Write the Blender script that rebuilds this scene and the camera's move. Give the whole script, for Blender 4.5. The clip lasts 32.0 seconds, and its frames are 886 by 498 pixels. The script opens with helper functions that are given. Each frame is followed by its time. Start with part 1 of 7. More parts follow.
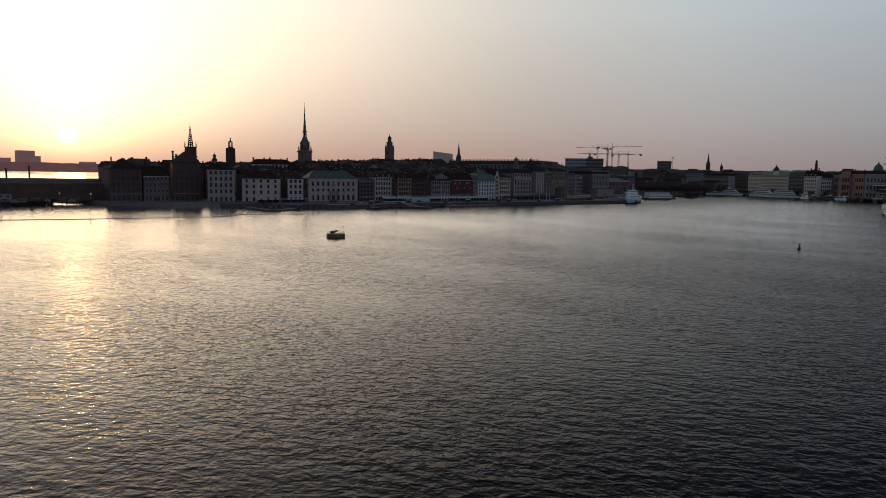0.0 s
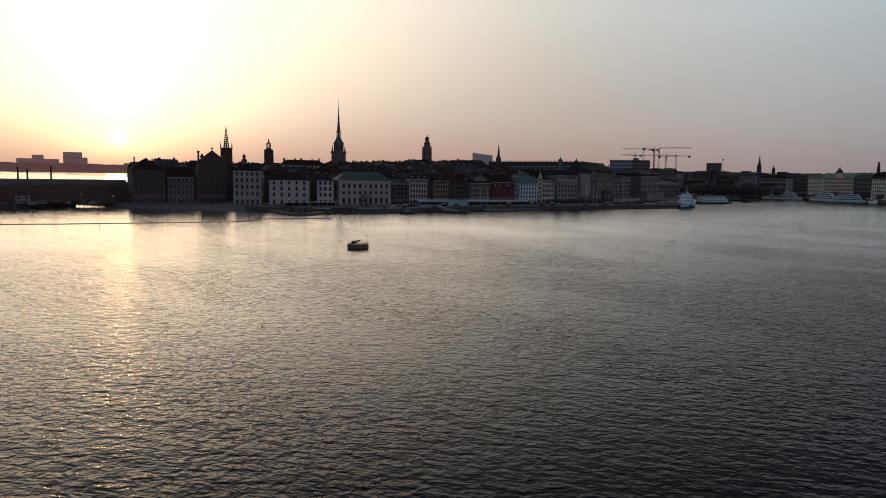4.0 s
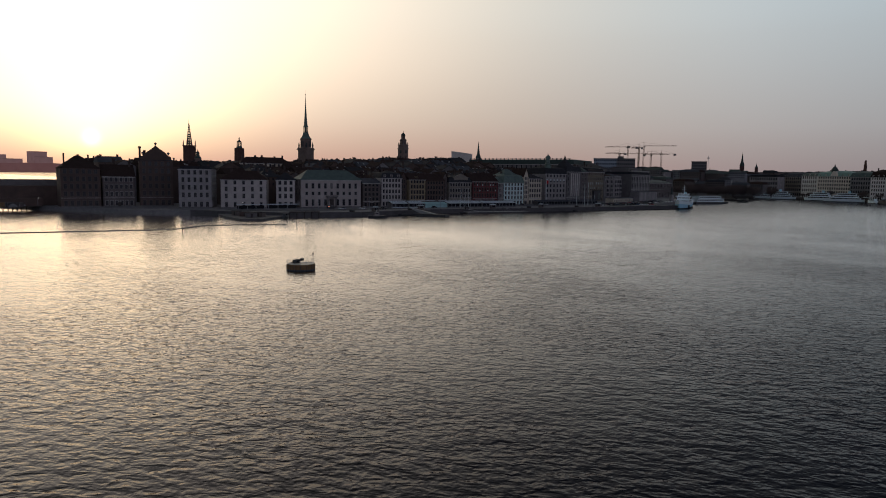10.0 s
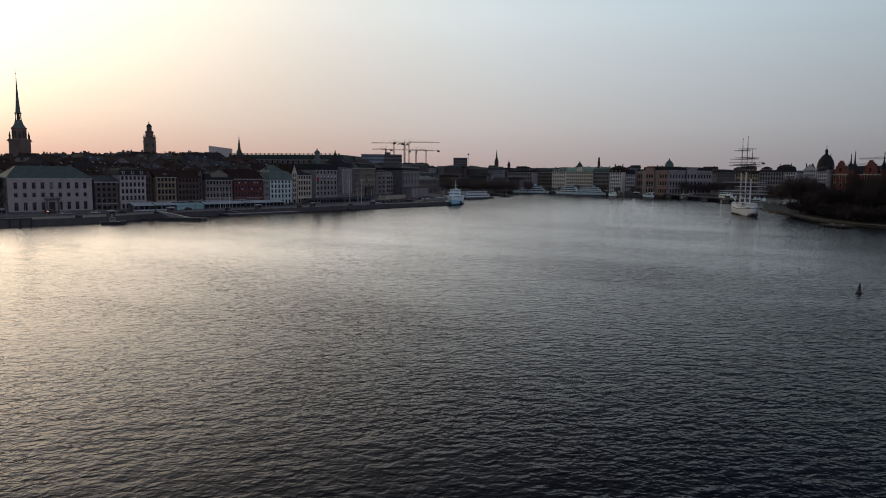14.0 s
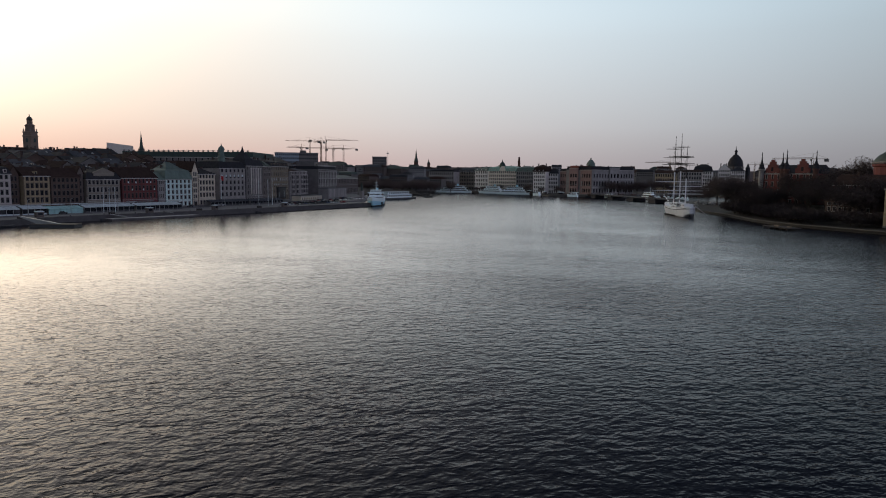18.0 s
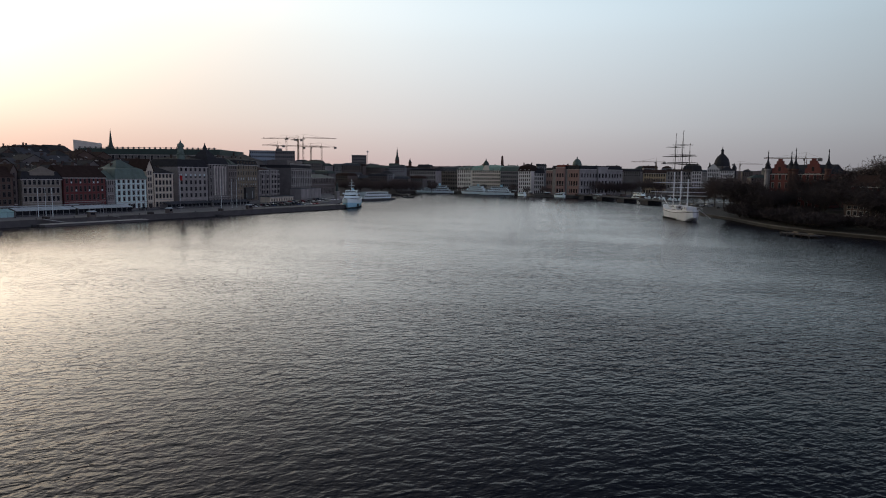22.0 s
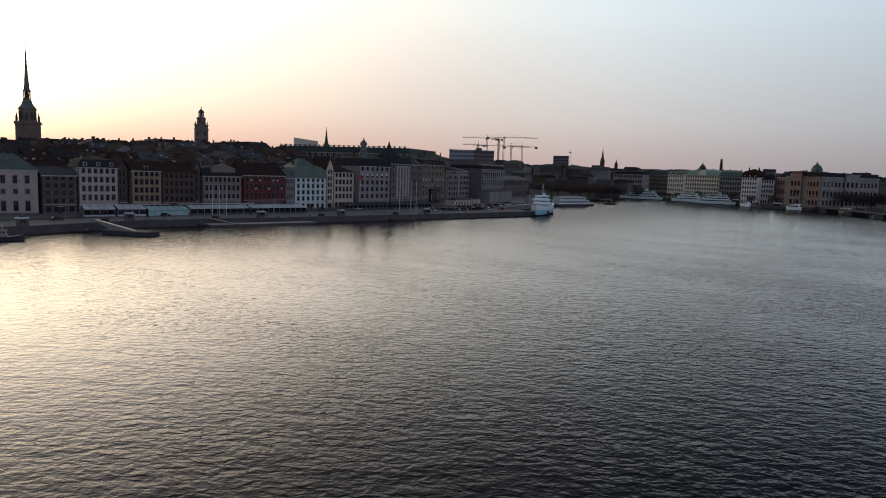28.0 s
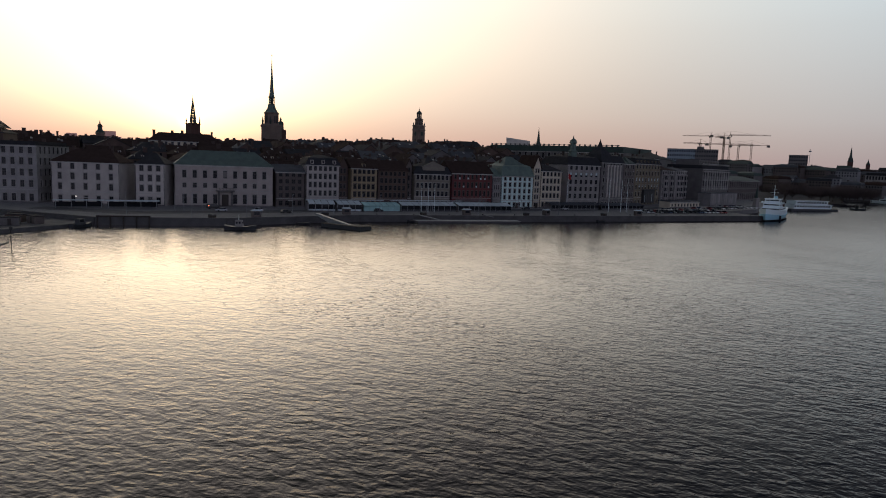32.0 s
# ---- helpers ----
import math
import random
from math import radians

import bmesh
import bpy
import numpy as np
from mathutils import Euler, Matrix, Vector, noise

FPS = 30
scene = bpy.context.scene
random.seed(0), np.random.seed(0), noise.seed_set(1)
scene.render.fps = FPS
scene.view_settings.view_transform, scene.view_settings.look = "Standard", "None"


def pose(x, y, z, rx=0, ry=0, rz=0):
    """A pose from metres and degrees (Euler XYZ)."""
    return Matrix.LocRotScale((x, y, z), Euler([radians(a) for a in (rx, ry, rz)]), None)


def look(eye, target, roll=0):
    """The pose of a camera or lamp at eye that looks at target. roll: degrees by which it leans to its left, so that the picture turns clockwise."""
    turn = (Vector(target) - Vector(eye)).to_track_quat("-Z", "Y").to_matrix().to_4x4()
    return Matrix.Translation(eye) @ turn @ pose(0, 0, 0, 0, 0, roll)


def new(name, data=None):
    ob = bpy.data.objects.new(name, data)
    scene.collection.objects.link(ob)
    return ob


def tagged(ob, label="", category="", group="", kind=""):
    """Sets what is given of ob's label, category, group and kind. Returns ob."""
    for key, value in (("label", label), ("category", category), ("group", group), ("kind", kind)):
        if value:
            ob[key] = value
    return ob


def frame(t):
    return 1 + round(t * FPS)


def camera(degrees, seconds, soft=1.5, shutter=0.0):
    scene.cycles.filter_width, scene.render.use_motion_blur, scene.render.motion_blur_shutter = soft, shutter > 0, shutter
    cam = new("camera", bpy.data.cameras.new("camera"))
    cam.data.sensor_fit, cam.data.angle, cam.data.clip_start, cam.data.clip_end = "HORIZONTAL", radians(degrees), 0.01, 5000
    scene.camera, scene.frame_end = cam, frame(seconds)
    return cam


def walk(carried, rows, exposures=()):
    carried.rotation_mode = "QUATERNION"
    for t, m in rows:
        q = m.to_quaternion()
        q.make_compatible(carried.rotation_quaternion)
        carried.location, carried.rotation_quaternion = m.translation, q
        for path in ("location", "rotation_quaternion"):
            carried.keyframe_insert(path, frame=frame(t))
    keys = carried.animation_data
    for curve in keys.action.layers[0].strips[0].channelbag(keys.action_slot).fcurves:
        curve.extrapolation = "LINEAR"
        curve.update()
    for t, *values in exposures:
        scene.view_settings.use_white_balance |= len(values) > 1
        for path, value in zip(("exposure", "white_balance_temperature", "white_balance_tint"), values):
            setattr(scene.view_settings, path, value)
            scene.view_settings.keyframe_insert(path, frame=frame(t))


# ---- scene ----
# -- camera --
cam = camera(66.21, 32.0, 1.0)
PATH = [
    # seconds, east, north, height, heading, tilt, lean
    (0, 167.02, -267.38, 23.07, -46.962, -6.108, 0.700),
    (0.5, 163.88, -264.48, 22.97, -47.438, -6.095, 0.676),
    (1, 160.68, -261.38, 22.97, -47.464, -6.079, 0.682),
    (1.5, 157.73, -258.00, 23.16, -47.790, -6.053, 0.735),
    (2, 154.53, -255.10, 23.22, -48.263, -6.046, 0.767),
    (2.5, 151.28, -252.07, 23.12, -49.143, -6.033, 0.777),
    (3, 147.87, -249.28, 22.98, -49.184, -6.026, 0.761),
    (3.5, 144.56, -246.34, 22.95, -49.755, -5.999, 0.815),
    (5.5, 131.41, -234.09, 23.09, -50.628, -5.984, 0.826),
    (6, 127.91, -231.01, 23.06, -50.651, -5.993, 0.807),
    (6.5, 124.38, -228.08, 22.98, -50.654, -5.992, 0.835),
    (7, 121.06, -225.21, 22.84, -50.667, -5.989, 0.847),
    (7.5, 117.72, -222.25, 22.76, -50.697, -5.993, 0.863),
    (8, 114.32, -219.21, 22.69, -50.725, -6.002, 0.852),
    (8.5, 110.93, -216.29, 22.62, -50.728, -5.999, 0.854),
    (9, 107.44, -213.29, 22.51, -50.651, -6.003, 0.819),
    (9.5, 104.15, -210.25, 22.48, -49.905, -5.986, 0.778),
    (10, 100.72, -207.25, 22.46, -48.485, -5.997, 0.722),
    (10.5, 97.52, -203.95, 22.46, -45.872, -6.008, 0.630),
    (11, 94.05, -201.07, 22.46, -42.716, -6.030, 0.570),
    (11.5, 90.61, -197.81, 22.47, -39.912, -6.031, 0.583),
    (12, 87.06, -194.47, 22.51, -36.810, -6.066, 0.489),
    (12.5, 83.76, -191.15, 22.53, -33.882, -6.081, 0.454),
    (13, 80.71, -187.97, 22.53, -30.886, -6.102, 0.439),
    (13.5, 77.77, -184.68, 22.58, -29.946, -6.107, 0.419),
    (14, 74.80, -181.51, 22.60, -29.038, -6.113, 0.442),
    (14.5, 72.07, -178.01, 22.59, -27.649, -6.110, 0.426),
    (16.5, 62.43, -162.04, 22.51, -24.465, -6.116, 0.424),
    (17, 60.11, -158.09, 22.43, -23.718, -6.115, 0.443),
    (17.5, 58.05, -153.98, 22.35, -22.847, -6.106, 0.448),
    (18, 56.19, -149.79, 22.27, -22.214, -6.092, 0.486),
    (18.5, 54.40, -145.79, 22.24, -21.643, -6.084, 0.486),
    (19, 52.79, -141.80, 22.25, -21.130, -6.086, 0.466),
    (19.5, 51.06, -137.77, 22.37, -20.731, -6.098, 0.489),
    (20, 49.26, -133.55, 22.55, -20.124, -6.127, 0.523),
    (20.5, 47.55, -129.22, 22.68, -19.845, -6.139, 0.483),
    (21, 45.86, -124.69, 22.76, -19.863, -6.158, 0.515),
    (21.5, 44.42, -120.31, 22.82, -19.896, -6.172, 0.570),
    (22, 43.06, -115.92, 22.85, -20.680, -6.168, 0.589),
    (22.5, 41.84, -111.53, 22.89, -21.794, -6.166, 0.647),
    (23, 40.53, -107.17, 23.05, -22.883, -6.182, 0.732),
    (23.5, 39.45, -103.20, 23.33, -24.245, -6.216, 0.872),
    (24, 38.25, -99.38, 23.60, -25.570, -6.237, 0.959),
    (24.5, 37.15, -95.45, 23.83, -26.859, -6.277, 1.053),
    (25, 36.12, -91.29, 24.04, -28.704, -6.298, 1.167),
    (25.5, 34.93, -87.28, 24.27, -31.365, -6.369, 1.387),
    (27.5, 28.21, -71.46, 24.94, -36.611, -6.616, 1.906),
    (28, 26.48, -68.17, 24.94, -37.573, -6.515, 1.901),
    (28.5, 24.89, -65.40, 24.88, -38.935, -6.451, 2.020),
    (29, 23.72, -63.15, 24.73, -41.786, -6.420, 2.019),
    (29.5, 22.85, -61.75, 24.58, -42.982, -6.419, 2.071),
    (30, 22.34, -61.03, 24.44, -44.607, -6.447, 1.949),
    (30.5, 22.16, -60.70, 24.45, -47.036, -6.588, 2.124),
    (31, 22.21, -60.69, 24.49, -50.199, -6.833, 2.170),
    (31.5, 22.34, -60.93, 24.47, -52.676, -7.004, 2.234),
    (32, 22.52, -61.17, 24.35, -55.154, -7.128, 2.127),
]


def aim(x, y, z, heading, tilt, lean):
    h, v = radians(heading), radians(tilt)
    return look((x, y, z), (x + 9 * math.sin(h) * math.cos(v), y + 9 * math.cos(h) * math.cos(v), z + 9 * math.sin(v)), lean)


EXPOSURES = [(0, -0.45), (8, -0.43), (11, -0.34), (13, -0.12), (17, 0.26), (21, 0.36), (25, 0.33), (28, 0.2), (30, 0.0), (32, -0.12)]
walk(cam, [(row[0], aim(*row[1:])) for row in PATH], EXPOSURES)
# -- end of camera --

# -- world and sun --
SUN_AZ, SUN_EL = -75.7, 2.6
world = bpy.data.worlds.new("evening_sky")
scene.world = world
world.use_nodes = True
wt = world.node_tree
sky = wt.nodes.new("ShaderNodeTexSky")
sky.sky_type = "NISHITA"
sky.sun_disc = False
sky.sun_elevation = radians(SUN_EL)
sky.sun_rotation = radians(SUN_AZ)
sky.altitude = 20
sky.air_density = 1.0
sky.dust_density = 2.6
sky.ozone_density = 1.6
soft_sky = wt.nodes.new("ShaderNodeHueSaturation")
soft_sky.inputs["Saturation"].default_value = 1.0
wt.links.new(sky.outputs[0], soft_sky.inputs["Color"])
back = wt.nodes["Background"]
back.inputs["Strength"].default_value = 0.006
wt.links.new(soft_sky.outputs[0], back.inputs["Color"])


def evening_haze():
    """Thin bright haze: cool and paling overhead, warmer and brighter towards the low sun, by smooth gradients alone."""
    N, L = wt.nodes, wt.links
    tc, nrm, sep = N.new("ShaderNodeTexCoord"), N.new("ShaderNodeVectorMath"), N.new("ShaderNodeSeparateXYZ")
    nrm.operation = "NORMALIZE"
    L.new(tc.outputs["Generated"], nrm.inputs[0])
    L.new(nrm.outputs[0], sep.inputs[0])

    def ramp(stops):
        r = N.new("ShaderNodeValToRGB")
        e = r.color_ramp.elements
        while len(e) < len(stops):
            e.new(0.5)
        for k, (p, c) in enumerate(stops):
            e[k].position, e[k].color = p, (*c, 1)
        r.color_ramp.interpolation = "B_SPLINE"
        L.new(sep.outputs["Z"], r.inputs[0])
        return r.outputs[0]

    def power(source, k):
        n = N.new("ShaderNodeMath")
        n.operation = "POWER"
        n.inputs[1].default_value = k
        L.new(source, n.inputs[0])
        return n.outputs[0]

    def times(a, b):
        n = N.new("ShaderNodeMath")
        n.operation = "MULTIPLY"
        L.new(a, n.inputs[0])
        L.new(b, n.inputs[1])
        return n.outputs[0]

    def spread(source, a, b, low, high):
        n = N.new("ShaderNodeMapRange")
        n.interpolation_type = "SMOOTHSTEP"
        for k, value in zip((1, 2, 3, 4), (a, b, low, high)):
            n.inputs[k].default_value = value
        L.new(source, n.inputs[0])
        return n.outputs[0]

    def scaled(color, k):
        n = N.new("ShaderNodeVectorMath")
        n.operation = "SCALE"
        if isinstance(color, tuple):
            n.inputs[0].default_value = color
        else:
            L.new(color, n.inputs[0])
        L.new(k, n.inputs["Scale"])
        return n.outputs[0]

    def plus(a, b):
        n = N.new("ShaderNodeVectorMath")
        L.new(a, n.inputs[0])
        L.new(b, n.inputs[1])
        return n.outputs[0]

    cool = ramp(SKY_COOL)
    warm = ramp(SKY_WARM)
    dot = N.new("ShaderNodeVectorMath")
    dot.operation = "DOT_PRODUCT"
    h, v = radians(SUN_AZ), radians(SUN_EL)
    dot.inputs[1].default_value = (math.sin(h) * math.cos(v), math.cos(h) * math.cos(v), math.sin(v))
    L.new(nrm.outputs[0], dot.inputs[0])
    half = N.new("ShaderNodeMath")
    half.operation = "MULTIPLY_ADD"
    half.inputs[1].default_value = half.inputs[2].default_value = 0.5
    L.new(dot.outputs["Value"], half.inputs[0])
    near = half.outputs[0]
    # the thick air low down dims what comes from the sun
    thin = spread(sep.outputs["Z"], 0.0, 0.19, 0.03, 1.0)
    low = spread(sep.outputs["Z"], -0.01, 0.11, 0.05, 1.0)
    clear = spread(sep.outputs["Z"], -0.01, 0.055, 0.05, 1.0)
    light = plus(scaled(cool, times(spread(near, 0.17, 0.78, 0.3, 1.0), spread(near, 0.8, 0.98, 1.0, 0.68))), scaled(warm, power(near, 6.0)))
    light = plus(light, scaled(ramp(SKY_HIGH), power(near, 10.0)))
    light = plus(light, scaled(AUREOLE, times(power(near, 24.0), thin)))
    light = plus(light, scaled(HALO, times(power(near, 160.0), low)))
    light = plus(light, scaled(RING, times(power(near, 1200.0), clear)))
    light = plus(light, scaled(DISC, times(power(near, 50000.0), clear)))
    # pale twilight band opposite the sun
    light = plus(light, scaled(TWILIGHT, spread(near, 0.36, 0.02, 0.0, 1.0)))
    glow = N.new("ShaderNodeBackground")
    glow.inputs["Strength"].default_value = 1.0
    L.new(light, glow.inputs["Color"])
    both = N.new("ShaderNodeAddShader")
    L.new(back.outputs[0], both.inputs[0])
    L.new(glow.outputs[0], both.inputs[1])
    L.new(both.outputs[0], N["World Output"].inputs["Surface"])


# height of the direction, colour
SKY_COOL = ((0.0, (0.235, 0.235, 0.26)), (0.07, (0.36, 0.375, 0.405)), (0.19, (0.455, 0.55, 0.62)), (0.26, (0.49, 0.625, 0.72)),
            (0.35, (0.095, 0.135, 0.185)), (0.5, (0.045, 0.068, 0.105)), (0.7, (0.035, 0.055, 0.09)), (1.0, (0.03, 0.05, 0.085)))
SKY_WARM = ((0.0, (0.58, 0.22, 0.14)), (0.035, (0.61, 0.335, 0.205)), (0.09, (0.61, 0.43, 0.28)), (0.25, (0.57, 0.435, 0.27)),
            (0.4, (0.35, 0.28, 0.2)), (0.6, (0.2, 0.16, 0.12)), (1.0, (0.06, 0.05, 0.03)))
SKY_HIGH = ((0.0, (0, 0, 0)), (0.25, (0, 0, 0)), (0.4, (2.9, 2.35, 1.6)), (0.6, (1.9, 1.52, 1.06)), (1.0, (0.03, 0.025, 0.02)))
AUREOLE, HALO, RING, DISC = (1.05, 0.76, 0.49), (1.6, 1.1, 0.5), (0.95, 0.64, 0.25), (2.8, 1.9, 0.85)
TWILIGHT = (0.435, 0.44, 0.61)
evening_haze()

sun_data = bpy.data.lights.new("sun", "SUN")
sun_data.energy, sun_data.angle, sun_data.color = 0.052, radians(2.0), (1.0, 0.58, 0.26)
sun = new("sun", sun_data)
_h, _v = radians(SUN_AZ), radians(SUN_EL)
sun.matrix_world = look((0, 0, 300), (-math.sin(_h) * math.cos(_v), -math.cos(_h) * math.cos(_v), 300 - math.sin(_v)))


# -- materials --
def mat(name, color, rough=0.8, scale=1.0, vary=0.25, bump=0.1, metal=0.0, each=0.12, fine=8.0, spec=0.5):
    """A weathered surface: stains at one scale, grain at another, each object a little different."""
    m = bpy.data.materials.new(name)
    m.use_nodes = True
    nt, N = m.node_tree, m.node_tree.nodes
    bsdf = N["Principled BSDF"]
    geo = N.new("ShaderNodeNewGeometry")
    big, small = N.new("ShaderNodeTexNoise"), N.new("ShaderNodeTexNoise")
    big.inputs["Scale"].default_value, big.inputs["Detail"].default_value = scale * 0.25, 4
    small.inputs["Scale"].default_value, small.inputs["Detail"].default_value = scale * fine * 0.25, 3
    nt.links.new(geo.outputs["Position"], big.inputs["Vector"])
    nt.links.new(geo.outputs["Position"], small.inputs["Vector"])
    mix = N.new("ShaderNodeMix")
    mix.data_type = "RGBA"
    mix.inputs[6].default_value = (*[c * (1 - vary) for c in color], 1)
    mix.inputs[7].default_value = (*[min(1, c * (1 + vary)) for c in color], 1)
    add = N.new("ShaderNodeMath")
    add.operation = "MULTIPLY_ADD"
    add.inputs[1].default_value, add.inputs[2].default_value = 0.35, 0.0
    nt.links.new(small.outputs["Fac"], add.inputs[0])
    nt.links.new(big.outputs["Fac"], add.inputs[2])
    ramp = N.new("ShaderNodeMapRange")
    ramp.inputs[1].default_value, ramp.inputs[2].default_value = 0.4, 0.95
    nt.links.new(add.outputs[0], ramp.inputs[0])
    nt.links.new(ramp.outputs[0], mix.inputs[0])
    info, val, hsv = N.new("ShaderNodeObjectInfo"), N.new("ShaderNodeMapRange"), N.new("ShaderNodeHueSaturation")
    val.inputs[3].default_value, val.inputs[4].default_value = 1 - each, 1 + each
    nt.links.new(info.outputs["Random"], val.inputs[0])
    nt.links.new(val.outputs[0], hsv.inputs["Value"])
    nt.links.new(mix.outputs[2], hsv.inputs["Color"])
    nt.links.new(hsv.outputs[0], bsdf.inputs["Base Color"])
    bsdf.inputs["Roughness"].default_value, bsdf.inputs["Metallic"].default_value = rough, metal
    bsdf.inputs["Specular IOR Level"].default_value = spec
    if bump:
        b = N.new("ShaderNodeBump")
        b.inputs["Strength"].default_value, b.inputs["Distance"].default_value = 0.6, bump
        nt.links.new(small.outputs["Fac"], b.inputs["Height"])
        nt.links.new(b.outputs[0], bsdf.inputs["Normal"])
    return m


def wave_group():
    """The height of the water, in metres, at a place."""
    g = bpy.data.node_groups.new("wave_height", "ShaderNodeTree")
    g.interface.new_socket("Place", in_out="INPUT", socket_type="NodeSocketVector")
    g.interface.new_socket("Height", in_out="OUTPUT", socket_type="NodeSocketFloat")
    N, L = g.nodes, g.links
    place, out = N.new("NodeGroupInput"), N.new("NodeGroupOutput")
    total = None
    for scale, turn, stretch, detail, distort, amount in WAVES:
        mp, n, k = N.new("ShaderNodeMapping"), N.new("ShaderNodeTexNoise"), N.new("ShaderNodeMath")
        mp.vector_type = "TEXTURE"
        mp.inputs["Rotation"].default_value = (0, 0, radians(turn))
        mp.inputs["Scale"].default_value = (1 / (scale * stretch), 1 / scale, 1 / scale)
        n.inputs["Scale"].default_value, n.inputs["Detail"].default_value, n.inputs["Distortion"].default_value = 1.0, detail, distort
        L.new(place.outputs[0], mp.inputs["Vector"])
        L.new(mp.outputs[0], n.inputs["Vector"])
        k.operation = "MULTIPLY_ADD"
        k.inputs[1].default_value, k.inputs[2].default_value = amount, 0.0
        L.new(n.outputs["Fac"], k.inputs[0])
        if total:
            L.new(total, k.inputs[2])
        total = k.outputs[0]
    L.new(total, out.inputs[0])
    return g


def water_mat():
    """Dark water: its slopes are taken from the height of the waves over a hand's width."""
    m = bpy.data.materials.new("harbour_water")
    m.use_nodes = True
    nt, N = m.node_tree, m.node_tree.nodes
    bsdf = N["Principled BSDF"]
    bsdf.inputs["Base Color"].default_value = WATER_COLOR
    bsdf.inputs["Roughness"].default_value = 0.5
    bsdf.inputs["Specular IOR Level"].default_value = 0.0
    geo = N.new("ShaderNodeNewGeometry")
    place = geo.outputs["Position"]
    group = wave_group()

    def number(op, a, b):
        n = N.new("ShaderNodeMath")
        n.operation = op
        for k, x in enumerate((a, b)):
            if isinstance(x, (int, float)):
                n.inputs[k].default_value = x
            else:
                nt.links.new(x, n.inputs[k])
        return n.outputs[0]

    def height(dx, dy):
        at, g = N.new("ShaderNodeVectorMath"), N.new("ShaderNodeGroup")
        at.inputs[1].default_value = (dx, dy, 0)
        nt.links.new(place, at.inputs[0])
        g.node_tree = group
        nt.links.new(at.outputs[0], g.inputs[0])
        return g.outputs[0]

    def spread(source, a, b, low, high):
        n = N.new("ShaderNodeMapRange")
        n.interpolation_type = "SMOOTHSTEP"
        for k, value in zip((1, 2, 3, 4), (a, b, low, high)):
            n.inputs[k].default_value = value
        nt.links.new(source, n.inputs[0])
        return n.outputs[0]

    def along(x, y):
        q = N.new("ShaderNodeVectorMath")
        q.operation = "DOT_PRODUCT"
        q.inputs[1].default_value = (x, y, 0.0)
        nt.links.new(place, q.inputs[0])
        return q.outputs["Value"]

    # gusts roughen the water in long patches, the basin behind the boom lies still
    mp, gust = N.new("ShaderNodeMapping"), N.new("ShaderNodeTexNoise")
    mp.inputs["Rotation"].default_value, mp.inputs["Scale"].default_value = (0, 0, radians(-25)), (0.012, 0.03, 0.03)
    gust.inputs["Scale"].default_value, gust.inputs["Detail"].default_value, gust.inputs["Distortion"].default_value = 1.0, 4, 0.5
    nt.links.new(place, mp.inputs["Vector"])
    nt.links.new(mp.outputs[0], gust.inputs["Vector"])
    # the lee of the town and the inner harbour are calmer than the open water
    force = number("MULTIPLY", spread(gust.outputs["Fac"], 0.35, 0.65, 0.6, 1.0), spread(along(1.0, 0.0), -150, 60, 0.4, 1.05))
    force = number("MULTIPLY", force, spread(along(0.0, 1.0), 0, 250, 1.0, 0.85))
    e = 0.1
    here = height(0, 0)
    slopes = []
    for there, lean in ((height(e, 0), 0.6), (height(0, e), -0.8)):
        # the steep lee faces of the waves look south-east
        rise = number("MULTIPLY", number("MULTIPLY", number("SUBTRACT", here, there), 1 / e), force)
        slopes.append(number("ADD", rise, lean * WAVE_LEAN))

    def normal(k):
        nrm, unit = N.new("ShaderNodeCombineXYZ"), N.new("ShaderNodeVectorMath")
        for q in (0, 1):
            nt.links.new(number("MULTIPLY", slopes[q], k), nrm.inputs[q])
        nrm.inputs[2].default_value = 1.0
        unit.operation = "NORMALIZE"
        nt.links.new(nrm.outputs[0], unit.inputs[0])
        return unit.outputs[0]

    # the gloss grows towards grazing sight
    facing, gloss, mix = N.new("ShaderNodeLayerWeight"), N.new("ShaderNodeBsdfGlossy"), N.new("ShaderNodeMixShader")
    facing.inputs["Blend"].default_value = 0.5
    gloss.inputs["Roughness"].default_value = 0.1
    gloss.inputs["Color"].default_value = WATER_GLOSS
    nt.links.new(normal(1.0), gloss.inputs["Normal"])
    nt.links.new(normal(0.5), facing.inputs["Normal"])
    strength = number("MINIMUM", number("MULTIPLY", number("POWER", facing.outputs["Facing"], 5.2), 1.3), 1.0)
    # brightness painted into the gloss: darker eastward and off the islet, lighter north
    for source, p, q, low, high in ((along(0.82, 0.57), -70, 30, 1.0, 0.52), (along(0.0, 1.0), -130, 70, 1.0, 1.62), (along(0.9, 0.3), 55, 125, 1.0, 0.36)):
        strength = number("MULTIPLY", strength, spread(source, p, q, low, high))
    # the town's dark reflection painted into the gloss by the old quay, none southward
    quay_dim = number("MULTIPLY", spread(along(1.0, 0.0), -190, 0, 0.64, 0.0), spread(along(0.0, 1.0), -50, 60, 0.0, 1.0))
    strength = number("MULTIPLY", strength, number("SUBTRACT", 1.0, quay_dim))
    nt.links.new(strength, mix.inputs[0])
    nt.links.new(bsdf.outputs[0], mix.inputs[1])
    nt.links.new(gloss.outputs[0], mix.inputs[2])
    nt.links.new(mix.outputs[0], N["Material Output"].inputs["Surface"])
    return m


def glass_mat(name, color, rough=0.08):
    m = bpy.data.materials.new(name)
    m.use_nodes = True
    b = m.node_tree.nodes["Principled BSDF"]
    b.inputs["Base Color"].default_value = (*color, 1)
    b.inputs["Roughness"].default_value = rough
    b.inputs["IOR"].default_value = 1.38
    return m


